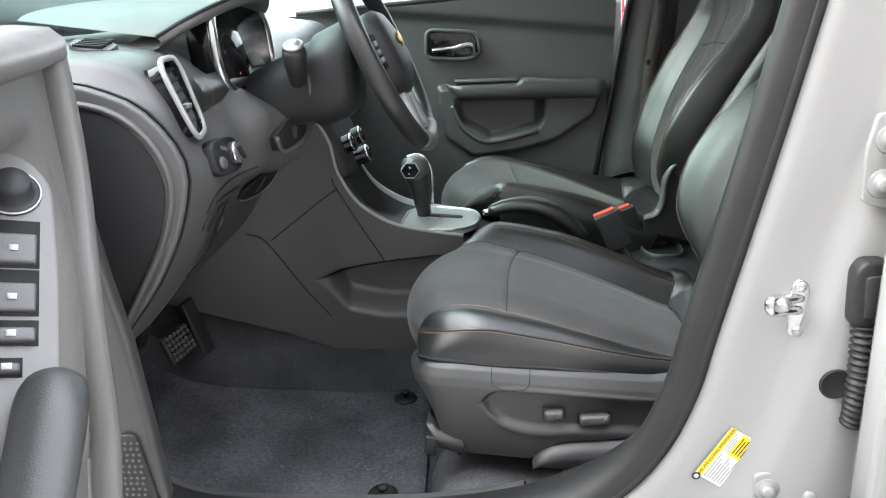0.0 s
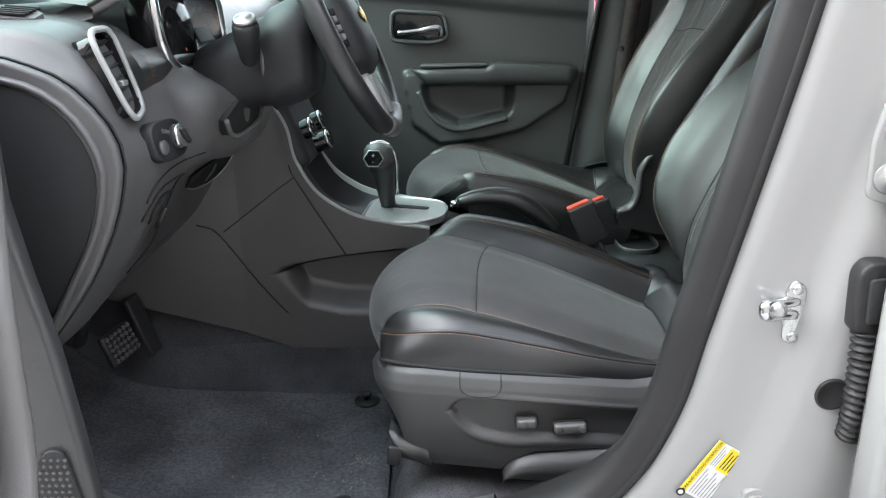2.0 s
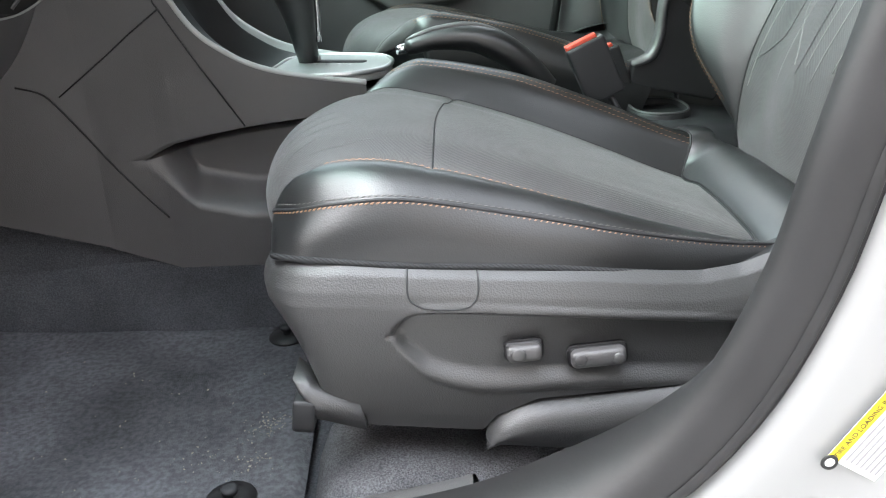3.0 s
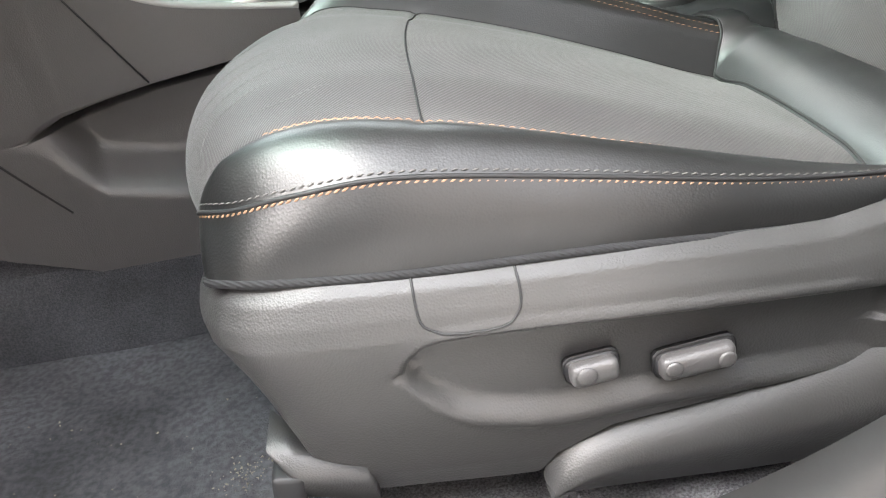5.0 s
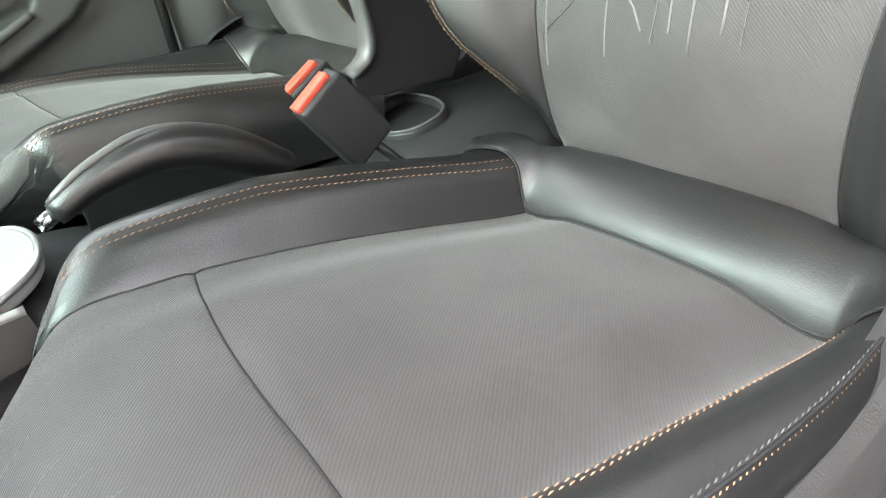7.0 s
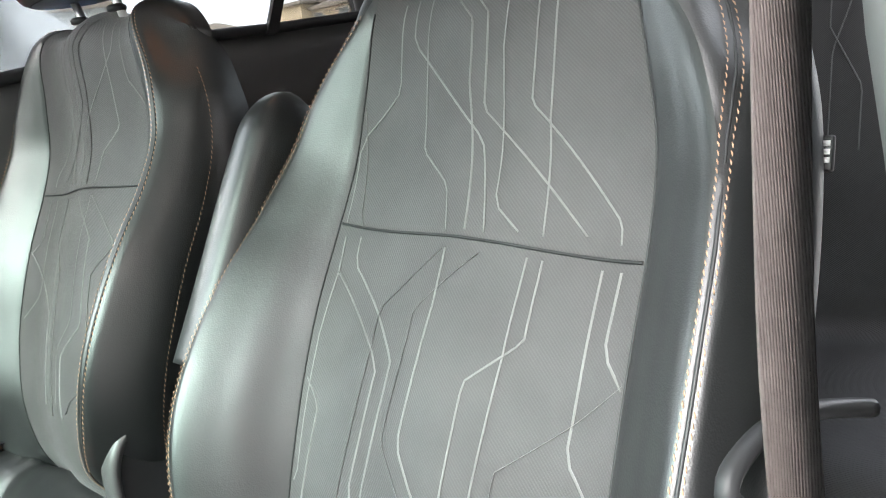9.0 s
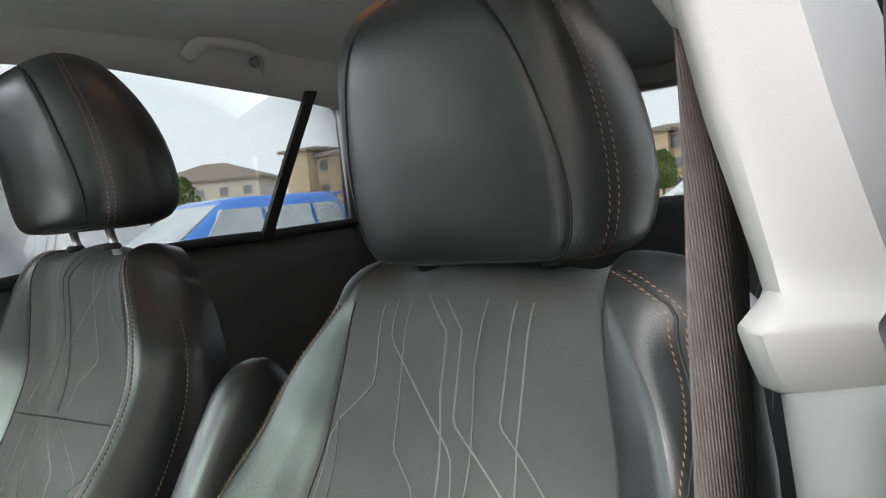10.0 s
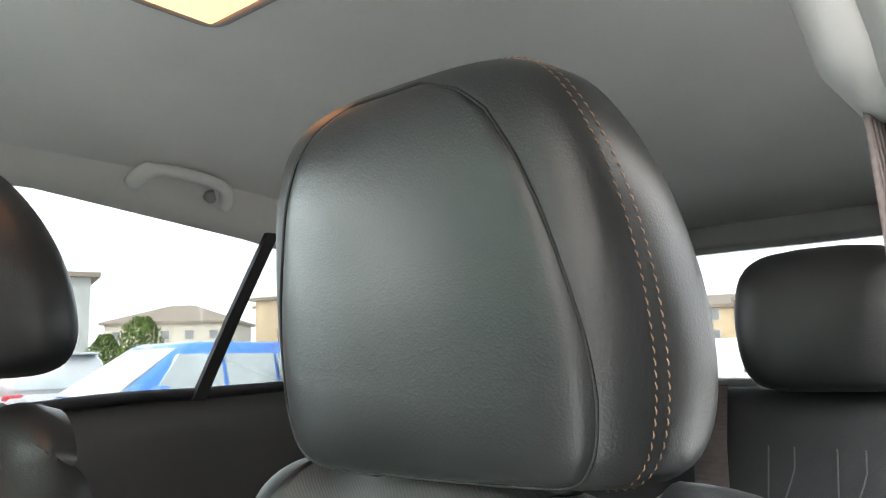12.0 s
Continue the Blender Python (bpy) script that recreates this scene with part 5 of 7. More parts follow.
# lamp switch plate
pm_ = Matrix.Translation((-0.106, -0.588, 1.006)) @ Vector((1.0, -0.12, 0.16)).to_track_quat("Z", "Y").to_matrix().to_4x4()
lsp = part("switch_plate", loft([[pm_ @ Vector((q * 0.044 * math.copysign(abs(math.cos(a)) ** 0.6, math.cos(a)) - 0.1 * q * 0.03 * math.sin(a), q * 0.028 * math.copysign(abs(math.sin(a)) ** 0.6, math.sin(a)), z)) for a in np.linspace(0, 2 * math.pi, 40, endpoint=False)] for q, z in ((1.0, -0.02), (1.0, 0.004), (0.95, 0.007), (0.90, 0.005), (0.3, 0.005))]), plastic_dark, dash, "dark lamp switch plate")
dk = part("lamp_dial", lathe(pm_ @ pose(0.019, 0.001, 0.005), [(0.017, 0), (0.017, 0.008), (0.0155, 0.013), (0.010, 0.0135), (0.0001, 0.012)], 28), plastic, lsp, "round lamp dial")
part("dial_ring", lathe(pm_ @ pose(0.019, 0.001, 0.005), [(0.0172, 0.007), (0.0182, 0.009), (0.0165, 0.012)], 28), chrome, dk, "chrome ring")
part("dial_bar", box(pm_ @ pose(0.019, 0.001, 0.020, 0, 0, 35), (0.007, 0.028, 0.008), 0.003), plastic_dark, dk)
part("dimmer_wheel", lathe(pm_ @ pose(-0.023, -0.007, 0.005), [(0.010, 0), (0.010, 0.004), (0.008, 0.006), (0.0001, 0.0055)], 20), plastic, lsp, "small dimmer wheel")
for k in range(3):
    part("button", box(pm_ @ pose(-0.012 + 0.007 * k, 0.014 - 0.002 * k, 0.006), (0.005, 0.006, 0.003), 0.001), plastic, lsp)
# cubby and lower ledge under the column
# solid block; its black stands for the shade inside the opening
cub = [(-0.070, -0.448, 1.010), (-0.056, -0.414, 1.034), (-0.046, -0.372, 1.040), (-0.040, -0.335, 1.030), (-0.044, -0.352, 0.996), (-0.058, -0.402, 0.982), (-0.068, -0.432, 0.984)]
cb = part("cubby_shade", loft([[(x - 0.03, y, z) for x, y, z in cub], [(x + 0.007, y - 0.004, z) for x, y, z in cub]]), ink, dash, "solid block coloured black for the shade of an opening", smooth=False)
part("cubby_lip", tube(spline([(x + 0.009, y - 0.005, z) for x, y, z in (cub[0], cub[6], cub[5], cub[4], cub[3])], 24), 0.0045, n=8), plastic, cb)
fuse_line = [Vector(p) + Vector((0.002, 0, -0.001)) for p in spline([(-0.146, -0.618, 0.898), (-0.137, -0.615, 0.912), (-0.125, -0.577, 0.938), (-0.125, -0.496, 0.937), (-0.158, -0.422, 0.916), (-0.192, -0.367, 0.886), (-0.223, -0.347, 0.837), (-0.248, -0.360, 0.784), (-0.261, -0.390, 0.764), (-0.259, -0.449, 0.759)], 60)]
fd = part("fuse_door", tube(fuse_line, 0.0013, n=6), ink, dash, "outline of the fuse cover")
part("fuse_grip", tube([Vector(p) + Vector((0.003, 0, -0.001)) for p in spline([(-0.155, -0.577, 0.884), (-0.139, -0.580, 0.909), (-0.141, -0.545, 0.917), (-0.143, -0.507, 0.914), (-0.178, -0.442, 0.891), (-0.196, -0.440, 0.866), (-0.213, -0.443, 0.837)], 40)], 0.0022, n=8), plastic_dark, fd, "raised edge of the grip recess")
part("fuse_handle", loft([[(-0.159 + 0.5 * h, -0.521 + w, 0.876 + h) for w, h in ((-0.006, 0.0), (-0.003, 0.016), (0.004, 0.017), (0.006, 0.0), (0.003, -0.016), (-0.004, -0.017))], [(-0.150 + 0.5 * h, -0.525 + w, 0.876 + h) for w, h in ((-0.005, 0.0), (-0.002, 0.014), (0.003, 0.015), (0.005, 0.0), (0.002, -0.014), (-0.003, -0.015))]]), plastic_dark, fd)
part("panel_joint", tube([Vector(p) + Vector((0.001, 0, -0.0005)) for p in spline([(-0.131, -0.625, 0.926), (-0.120, -0.610, 0.949), (-0.116, -0.567, 0.960), (-0.114, -0.508, 0.961), (-0.094, -0.471, 0.965)], 30)], 0.0013, n=6), ink, dash, "dark joint between the panels")
# hood release pocket: a closed block, its inner shade given by black colour
cav = [Vector(p) + Vector((0.0034, -0.0010, -0.0018)) for p in ((-0.196, -0.268, 0.880), (-0.215, -0.250, 0.854), (-0.216, -0.213, 0.843), (-0.199, -0.177, 0.846), (-0.180, -0.147, 0.861), (-0.164, -0.130, 0.884), (-0.156, -0.128, 0.898), (-0.180, -0.186, 0.892))]
rel = part("release_pocket_shade", loft([[p - Vector((0.03, 0, 0)) for p in cav], cav]), ink, dash, "black block for the shade in the hood release pocket", smooth=False)
part("release_lever", tube(spline([(-0.172, -0.190, 0.884), (-0.182, -0.186, 0.868), (-0.196, -0.192, 0.852)], 10), 0.0028, n=8, flat=0.6), plastic, rel, "grey hood release lever")
part("pocket_edge", tube(spline([tuple(p) for p in cav[1:7]], 24), 0.0017, n=8), silver_plastic, rel)
for s_ in (-1, 1):
    part("kick_panel", slab([(-1.0, 0.30), (-0.28, 0.30), (-0.28, 0.74), (-0.33, 1.16), (-1.0, 1.14)], "y", *sorted((s_ * 0.672, s_ * 0.70))), carpet, dash)
# under-dash closing panel
part("bulkhead", box(pose(-0.78, 0, 0.80), (0.04, 1.36, 0.80)), carpet, dash)
part("under_dash", box(pose(-0.50, 0, 0.76), (0.46, 1.30, 0.02), 0.005), plastic_dark, dash)

# steering column and wheel
colm = thing("steering_column", "charcoal steering column shroud with an indicator stalk", "steering column")
part("shroud", loft([[(xc + 0.0, -0.335 + ry_ * math.copysign(abs(math.cos(a)) ** 0.7, math.cos(a)), zc + rz_ * math.copysign(abs(math.sin(a)) ** 0.7, math.sin(a))) for a in np.linspace(0, 2 * math.pi, 36, endpoint=False)]
                      for xc, zc, ry_, rz_ in ((-0.12, 1.055, 0.075, 0.058), (-0.06, 1.076, 0.080, 0.064), (-0.01, 1.090, 0.080, 0.072), (0.0, 1.092, 0.086, 0.082), (0.050, 1.112, 0.086, 0.084), (0.066, 1.118, 0.078, 0.076))]), plastic_dark, colm, "black plastic shroud")
part("shroud_collar", tube([(-0.005, -0.335 + 0.081 * math.cos(a), 1.092 + 0.075 * math.sin(a)) for a in np.linspace(0, 2 * math.pi, 40, endpoint=False)], 0.004, n=6, closed=True), plastic, colm)
stalk = part("indicator_stalk", tube(spline([(-0.028, -0.392, 1.090), (-0.024, -0.425, 1.118), (-0.02, -0.442, 1.155)], 12), [0.017, 0.017, 0.0165, 0.016, 0.016, 0.016, 0.0165, 0.018, 0.0195, 0.0205, 0.0205, 0.018], n=20), plastic_dark, colm, "black indicator stalk")
part("stalk_button", lathe(Matrix.Translation((-0.0205, -0.445, 1.160)) @ Vector((-0.03, -0.45, 0.9)).to_track_quat("Z", "Y").to_matrix().to_4x4(), [(0.018, -0.004), (0.0175, 0.001), (0.015, 0.003), (0.0125, 0.002), (0.012, 0.004), (0.0001, 0.0045)], 24), satin, stalk, "grey round end button")
wheel = thing("steering_wheel", "black leather steering wheel with silver lower spoke", "steering wheel")
wm = pose(0.112, -0.335, 1.140) @ Matrix.Rotation(radians(90 - 24), 4, "Y")     # z: axis towards the driver
rim = []
for k in range(96):
    a = 2 * math.pi * k / 96
    rr = 0.176
    rim.append([wm @ Vector(((rr + 0.0165 * math.cos(b)) * math.cos(a), (rr + 0.0165 * math.cos(b)) * math.sin(a), 0.0135 * 1.25 * math.sin(b))) for b in np.linspace(0, 2 * math.pi, 18, endpoint=False)])
part("rim", grid(rim, closed_u=True, closed_v=True), leather, wheel, "worn black leather rim")
part("airbag_cover", loft([[wm @ Vector((sx * q * math.copysign(abs(math.cos(a)) ** 0.7, math.cos(a)) + 0.008, 0.084 * q * math.copysign(abs(math.sin(a)) ** 0.8, math.sin(a)), z)) for a in np.linspace(0, 2 * math.pi, 36, endpoint=False)] for sx, q, z in ((0.074, 0.9, -0.03), (0.077, 1.0, -0.01), (0.077, 1.0, 0.012), (0.073, 0.9, 0.024), (0.06, 0.6, 0.032), (0.035, 0.2, 0.035))]), plastic_dark, wheel, "black airbag cover")
for a, wd, mat, lab in ((90, 0.060, gloss_black, "gloss black switch spoke"), (-90, 0.060, gloss_black, "gloss black switch spoke")):
    m = wm @ Matrix.Rotation(radians(a), 4, "Z")
    sp = part("spoke", loft([[m @ Vector((r, w * wd / 2, z)) for w, z in ((-1, -0.008), (1, -0.008), (1, 0.010), (-1, 0.010))] for r in (0.06, 0.10, 0.14, 0.168)]), mat, wheel, lab)
    for o in (-0.014, 0.0, 0.014):
        part("button", box(m @ pose(0.118, o, 0.011), (0.030, 0.010, 0.005), 0.002), plastic, sp)
for s_ in (-1, 1):
    part("lower_spoke", loft([[wm @ Vector((r, s_ * (o + w), z)) for w, z in ((-0.019, -0.006), (0.017, -0.006), (0.017, 0.008), (-0.019, 0.010))] for r, o in ((0.055, 0.022), (0.10, 0.034), (0.14, 0.042), (0.172, 0.046))]), silver_plastic, wheel, "silver painted lower spoke")
part("rim_insert", tube([wm @ Vector((0.177 * math.cos(a), 0.177 * math.sin(a), 0.003)) for a in np.linspace(-0.42, 0.42, 16)], 0.0172, n=14), plastic, wheel, "smooth grey lower rim piece")
part("badge", box(wm @ pose(-0.005, 0, 0.0365), (0.014, 0.040, 0.003), 0.003), material("gold_badge", (0.65, 0.42, 0.08), 0.3, 0.8, tint=(40, 0.1)), wheel, "plain gold badge")
part("badge_bar", box(wm @ pose(-0.005, 0, 0.037), (0.026, 0.016, 0.003), 0.002), bpy.data.materials["gold_badge"], wheel, "plain gold badge")

# ---- centre console ----
con = thing("centre_console", "charcoal centre console with silver edging and gear selector", "console")
edge_line = spline([(-0.075, 0.985), (-0.050, 0.935), (-0.037, 0.870), (-0.003, 0.808), (0.040, 0.772), (0.090, 0.748), (0.160, 0.733), (0.232, 0.722)], 50)
side_line = [(-0.165, 0.975), (-0.14, 0.98), (-0.115, 0.985), (-0.095, 0.987)] + [tuple(p) for p in edge_line]
side_rows = []
for k in range(54):
    x, z = side_line[k]
    z0 = float(np.interp(x, [-0.165, -0.046, 0.05, 0.24], [0.50, 0.45, 0.43, 0.42]))
    col = []
    top_p = float(np.interp(x, [-0.10, -0.05, 0.0, 0.05, 0.16, 0.24], [0.630, 0.651, 0.661, 0.669, 0.681, 0.685]))
    bot_p = min(top_p - 0.004, float(np.interp(x, [-0.10, -0.075, -0.03, 0.045, 0.12, 0.24], [0.620, 0.595, 0.549, 0.531, 0.530, 0.55])))
    heights = [*np.linspace(z0, bot_p, 30, endpoint=False), *np.linspace(bot_p, top_p - 0.0015, 60), *np.linspace(top_p, z, 50)]
    for zz in heights:
        w = (zz - z0) / (z - z0)
        yy = -0.112 - 0.012 * (1 - w) ** 2 - 0.10 * max(0.0, -0.075 - x)
        ramp = min(1.0, max(0.0, (zz - bot_p) / 0.055)) * min(1.0, max(0.0, (x + 0.098) / 0.060))
        if zz < top_p - 0.0005:
            yy += 0.050 * ramp * ramp * (3 - 2 * ramp)
            slot = 0.017 * min(1.0, max(0.0, (x + 0.10) / 0.05))
            yy += 0.045 * min(1.0, max(0.0, (zz - top_p + slot) / 0.003)) * min(1.0, slot / 0.010)
        col.append(Vector((x, yy, zz)))
    side_rows.append(col)
part("side_panel", grid(side_rows), console_plastic, con, "charcoal side panel with a recessed pocket")
part("edge_strip", tube([Vector((x, -0.108, z + 0.002)) for x, z in edge_line], 0.0048, n=8), silver_plastic, con, "thin silver edge strip")
part("edge_strip", tube([Vector((x, 0.108, z + 0.002)) for x, z in edge_line], 0.0048, n=8), silver_plastic, con, "thin silver edge strip")
part("panel_gap", tube([(-0.041, -0.1165, 0.837), (-0.085, -0.1165, 0.807), (-0.123, -0.1215, 0.778), (-0.16, -0.1265, 0.751), (-0.192, -0.1325, 0.728)], 0.0011, n=6), ink, con)
part("panel_gap", tube(spline([(-0.245, -0.1400, 0.745), (-0.219, -0.1365, 0.737), (-0.202, -0.1340, 0.722), (-0.173, -0.1295, 0.678), (-0.14, -0.1260, 0.626), (-0.112, -0.1240, 0.587), (-0.075, -0.1225, 0.541)], 30), 0.0014, n=6), ink, con)
part("panel_gap", tube([(-0.050, -0.1135, 0.862), (-0.046, -0.1145, 0.845), (-0.005, -0.1140, 0.771), (0.054, -0.1150, 0.672)], 0.0012, n=6), plastic_dark, con)
stack_rows = []
for t in np.linspace(0, 1, 30):
    xt, zt = -0.14 - 0.32 * t, 0.99 - 0.02 * t
    zb = 0.500 + 0.12 * t
    stack_rows.append([Vector((xt - 0.02, -0.121 - 0.05 * t - 0.012 * (1 - w) ** 2 - 0.012 * t * (1 - w), zb + (zt - zb) * w)) for w in np.linspace(0, 1, 12)])
part("footwell_panel", grid(stack_rows), console_plastic, con, "charcoal side panel of the centre stack")
part("tunnel_side", grid([[Vector((x, -0.122 - 0.06 * max(0.0, -x - 0.1) + 0.01 * (1 - w), 0.37 + (float(np.interp(x, [-0.75, -0.45, -0.16, -0.046, 0.05, 0.9], [0.74, 0.63, 0.53, 0.475, 0.46, 0.46])) - 0.37) * w)) for w in np.linspace(0, 1, 8)] for x in np.linspace(-0.75, 0.9, 40)]), carpet, con, "carpeted side of the tunnel")
# top: dark well, silver cheeks
top_rows = []
for k in range(50):
    x, z = edge_line[k]
    t = k / 49
    well = 0.045 * math.sin(min(1.0, t * 1.25) * math.pi) if t < 0.8 else 0
    top_rows.append([Vector((x, -0.106, z)), Vector((x + 0.3 * well, -0.080, z - 0.2 * well)), Vector((x - 0.15 * well, -0.060, z - well)), Vector((x - 0.15 * well, 0.060, z - well)), Vector((x + 0.3 * well, 0.080, z - 0.2 * well)), Vector((x, 0.106, z))])
part("console_top", grid(top_rows), plastic_dark, con)
ch = []
for k in range(10, 44):
    x, z = edge_line[k]
    w = 0.016 + 0.016 * math.sin((k - 10) / 33 * math.pi * 0.75)
    ch.append([Vector((x + 0.002, 0.107, z + 0.002)), Vector((x + 0.005, 0.100, z + 0.008)), Vector((x + 0.004, 0.092, z + 0.006)), Vector((x + 0.001, 0.072, z + 0.006 - w)), Vector((x - 0.004, 0.069, z - 0.004 - w))])
part("silver_cheek", grid(ch), silver_plastic, con, "silver painted cheek of the centre stack")
plate = rounded([(0.085, -0.085), (0.120, -0.100), (0.205, -0.108), (0.258, -0.070), (0.268, 0.0), (0.250, 0.060), (0.150, 0.095), (0.095, 0.070)], 0.03, 5)
pl_ = part("selector_plate", slab(plate, "z", 0.722, 0.738, 0.005, 3), silver_plastic, con, "silver gear selector plate")
part("plate_rim", tube([Vector((x, y, 0.7365)) for x, y in plate], 0.0038, n=8, closed=True), satin, pl_, "bright rim of the selector plate")
part("selector_slot", slab(rounded([(0.120, 0.012), (0.225, -0.018), (0.228, 0.004), (0.122, 0.036)], 0.010), "z", 0.7375, 0.7390, 0.0), ink, pl_, "dark selector slot")
for k in range(4):
    part("gear_mark", box(pose(0.150 + 0.018 * k, -0.014 - 0.006 * k, 0.7395, 0, 0, 70), (0.008, 0.0035, 0.0006)), marking, pl_, "pale gear mark")
sel = part("gear_lever", tube(spline([(0.135, 0.022, 0.735), (0.132, 0.012, 0.77), (0.128, 0.0, 0.82), (0.124, -0.010, 0.852)], 16), [0.016, 0.0165, 0.017, 0.018, 0.0185, 0.019, 0.020, 0.021, 0.022, 0.023, 0.0245, 0.026, 0.0275, 0.029, 0.030, 0.028], n=18, flat=1.15), leather, con, "black leather gear lever")
part("lever_cap", loft([[(0.122 + rx_ * math.cos(a) , -0.012 + ry_ * math.sin(a), z) for a in np.linspace(0, 2 * math.pi, 24, endpoint=False)] for rx_, ry_, z in ((0.030, 0.027, 0.838), (0.033, 0.029, 0.856), (0.031, 0.027, 0.872), (0.022, 0.019, 0.883), (0.007, 0.006, 0.887))]), plastic, sel, "grey lever cap")
part("lever_strip", tube(spline([(0.156, 0.000, 0.77), (0.159, -0.006, 0.82), (0.156, -0.010, 0.862), (0.134, -0.012, 0.887), (0.100, -0.014, 0.882)], 16), 0.0042, n=8), chrome, sel, "chrome strip on the lever")
knob_m = pose(0.114, -0.041, 0.858, 70, 0, -8)
knob = part("lever_button", loft([[knob_m @ Vector((q * 0.020 * math.cos(a), q * 0.0175 * math.sin(a), z)) for a in np.linspace(0, 2 * math.pi, 6, endpoint=False)] for q, z in ((1.0, -0.006), (1.0, 0.003), (0.86, 0.005))]), gloss_black, sel, "black six-sided shift button", smooth=False)
part("button_frame", tube([knob_m @ Vector((0.0218 * math.cos(a), 0.0193 * math.sin(a), 0.002)) for a in np.linspace(0, 2 * math.pi, 6, endpoint=False)], 0.0014, n=6, closed=True), satin, knob, "bright edge")
lettering("+", 0.014, knob_m @ Matrix.Translation((-0.004, 0.0005, 0.0056)), marking, knob, "plus_mark")
lettering("-", 0.014, knob_m @ Matrix.Translation((-0.003, -0.0115, 0.0056)), marking, knob, "minus_mark")
part("lever_collar", lathe(pose(0.136, 0.023, 0.735), [(0.017, 0), (0.017, 0.010), (0.014, 0.013)], 18), satin, sel, "silver lever collar")
# climate dials
for x, y, z in ((-0.014, -0.060, 0.928), (0.010, -0.006, 0.893), (-0.014, 0.048, 0.926)):
    m = Matrix.Translation((x, y, z)) @ Vector((0.94, -0.04, 0.34)).to_track_quat("Z", "Y").to_matrix().to_4x4()
    d = part("climate_dial", lathe(m, [(0.025, -0.040), (0.023, -0.034), (0.0205, -0.030), (0.020, 0.006), (0.018, 0.009), (0.009, 0.0095), (0.0001, 0.008)], 28), gloss_black, con, "black climate dial")
    part("dial_ring", lathe(m, [(0.0175, 0.0085), (0.0195, 0.0100), (0.0212, 0.0065), (0.0205, 0.003)], 28), chrome, d, "chrome dial ring")
    part("dial_pointer", box(m @ pose(0.0, 0.012, 0.0098), (0.003, 0.009, 0.0016), 0.0006), marking, d, "pale pointer")
part("radio_panel", box(pose(-0.11, 0, 0.95, 0, -20, 0), (0.14, 0.22, 0.24), 0.02, 3), plastic_dark, con)
# rear part of the console with cup holder
part("rear_box", loft([[(x, -w, zb), (x, -w, zt), (x, w, zt), (x, w, zb)] for x, w, zb, zt in ((0.22, 0.108, 0.40, 0.715), (0.30, 0.102, 0.40, 0.690), (0.42, 0.098, 0.40, 0.640), (0.60, 0.105, 0.40, 0.612), (0.65, 0.12, 0.40, 0.621), (0.76, 0.12, 0.40, 0.621), (0.95, 0.10, 0.40, 0.600))]), plastic_dark, con)
cup = part("cup_holder", loft([[(0.702 + rx_ * math.copysign(abs(math.cos(a)) ** 0.8, math.cos(a)), 0.076 + ry_ * math.copysign(abs(math.sin(a)) ** 0.8, math.sin(a)), z) for a in np.linspace(0, 2 * math.pi, 48, endpoint=False)] for rx_, ry_, z in ((0.050, 0.068, 0.600), (0.050, 0.068, 0.626), (0.047, 0.065, 0.631), (0.043, 0.061, 0.629), (0.041, 0.059, 0.618), (0.038, 0.056, 0.585))], caps=False), plastic_dark, con, "oval cup holder with a pale rim")
part("cup_rim", tube([(0.702 + 0.046 * math.copysign(abs(math.cos(a)) ** 0.8, math.cos(a)), 0.076 + 0.064 * math.copysign(abs(math.sin(a)) ** 0.8, math.sin(a)), 0.6305) for a in np.linspace(0, 2 * math.pi, 48, endpoint=False)], 0.0022, n=6, closed=True), plastic, cup, "bright rim")
part("cup_well", lathe(pose(0.702, 0.076, 0.584), [(0.0001, 0.004), (0.010, 0.006), (0.036, 0.002), (0.055, 0.001)], 28), gloss_black, cup)
part("cup_rest", box(pose(0.800, -0.060, 0.600, 0, 0, 20), (0.06, 0.045, 0.03), 0.01, 3), silver_plastic, con, "pale plastic corner piece")
# handbrake
hb = thing("handbrake", "black leather handbrake lever with a chrome release button", "handbrake")
grip_line = spline([(0.290, -0.042, 0.760), (0.335, -0.040, 0.770), (0.395, -0.038, 0.768), (0.45, -0.036, 0.740), (0.50, -0.034, 0.690)], 24)
part("lever_grip", tube(grip_line, [0.013, 0.0145, 0.0155] + [0.016 + 0.010 * math.sin(k / 20 * 2.6) for k in range(21)], n=18, flat=0.85), leather, hb, "leather grip and gaiter")
part("release_button", tube([(0.274, -0.0425, 0.757), (0.282, -0.0425, 0.7585), (0.292, -0.042, 0.761)], [0.0062, 0.0075, 0.0075], n=14), chrome, hb, "chrome release button")
part("lever_ridge", tube([(x, y, z + dz) for (x, y, z), dz in zip(grip_line[:17], np.interp(range(17), [0, 3, 8, 16], [0.011, 0.014, 0.0185, 0.0215]))], [0.003] + [0.0055] * 15 + [0.003], n=10, flat=0.8), plastic, hb, "grey plastic ridge")

# brake pedal
ped = thing("brake_pedal", "black rubber brake pedal with a diamond tread", "pedal")
pm = look((-0.335, -0.36, 0.585), (1.0, -0.55, 1.1))
part("pad", box(pm, (0.085, 0.060, 0.012), 0.005, 2), rubber, ped)
for i in range(6):
    for j in range(5):
        part("tread", box(pm @ pose(-0.034 + 0.0136 * i, -0.022 + 0.011 * j, -0.008, 0, 0, 45), (0.0075, 0.0075, 0.006), 0.0015, 1), plastic, ped)
part("pedal_arm", box(pose(-0.38, -0.35, 0.68, 0, 20, 0), (0.016, 0.03, 0.22), 0.004), plastic_dark, ped)
gas = thing("accelerator_pedal", "black plastic accelerator pedal", "pedal")
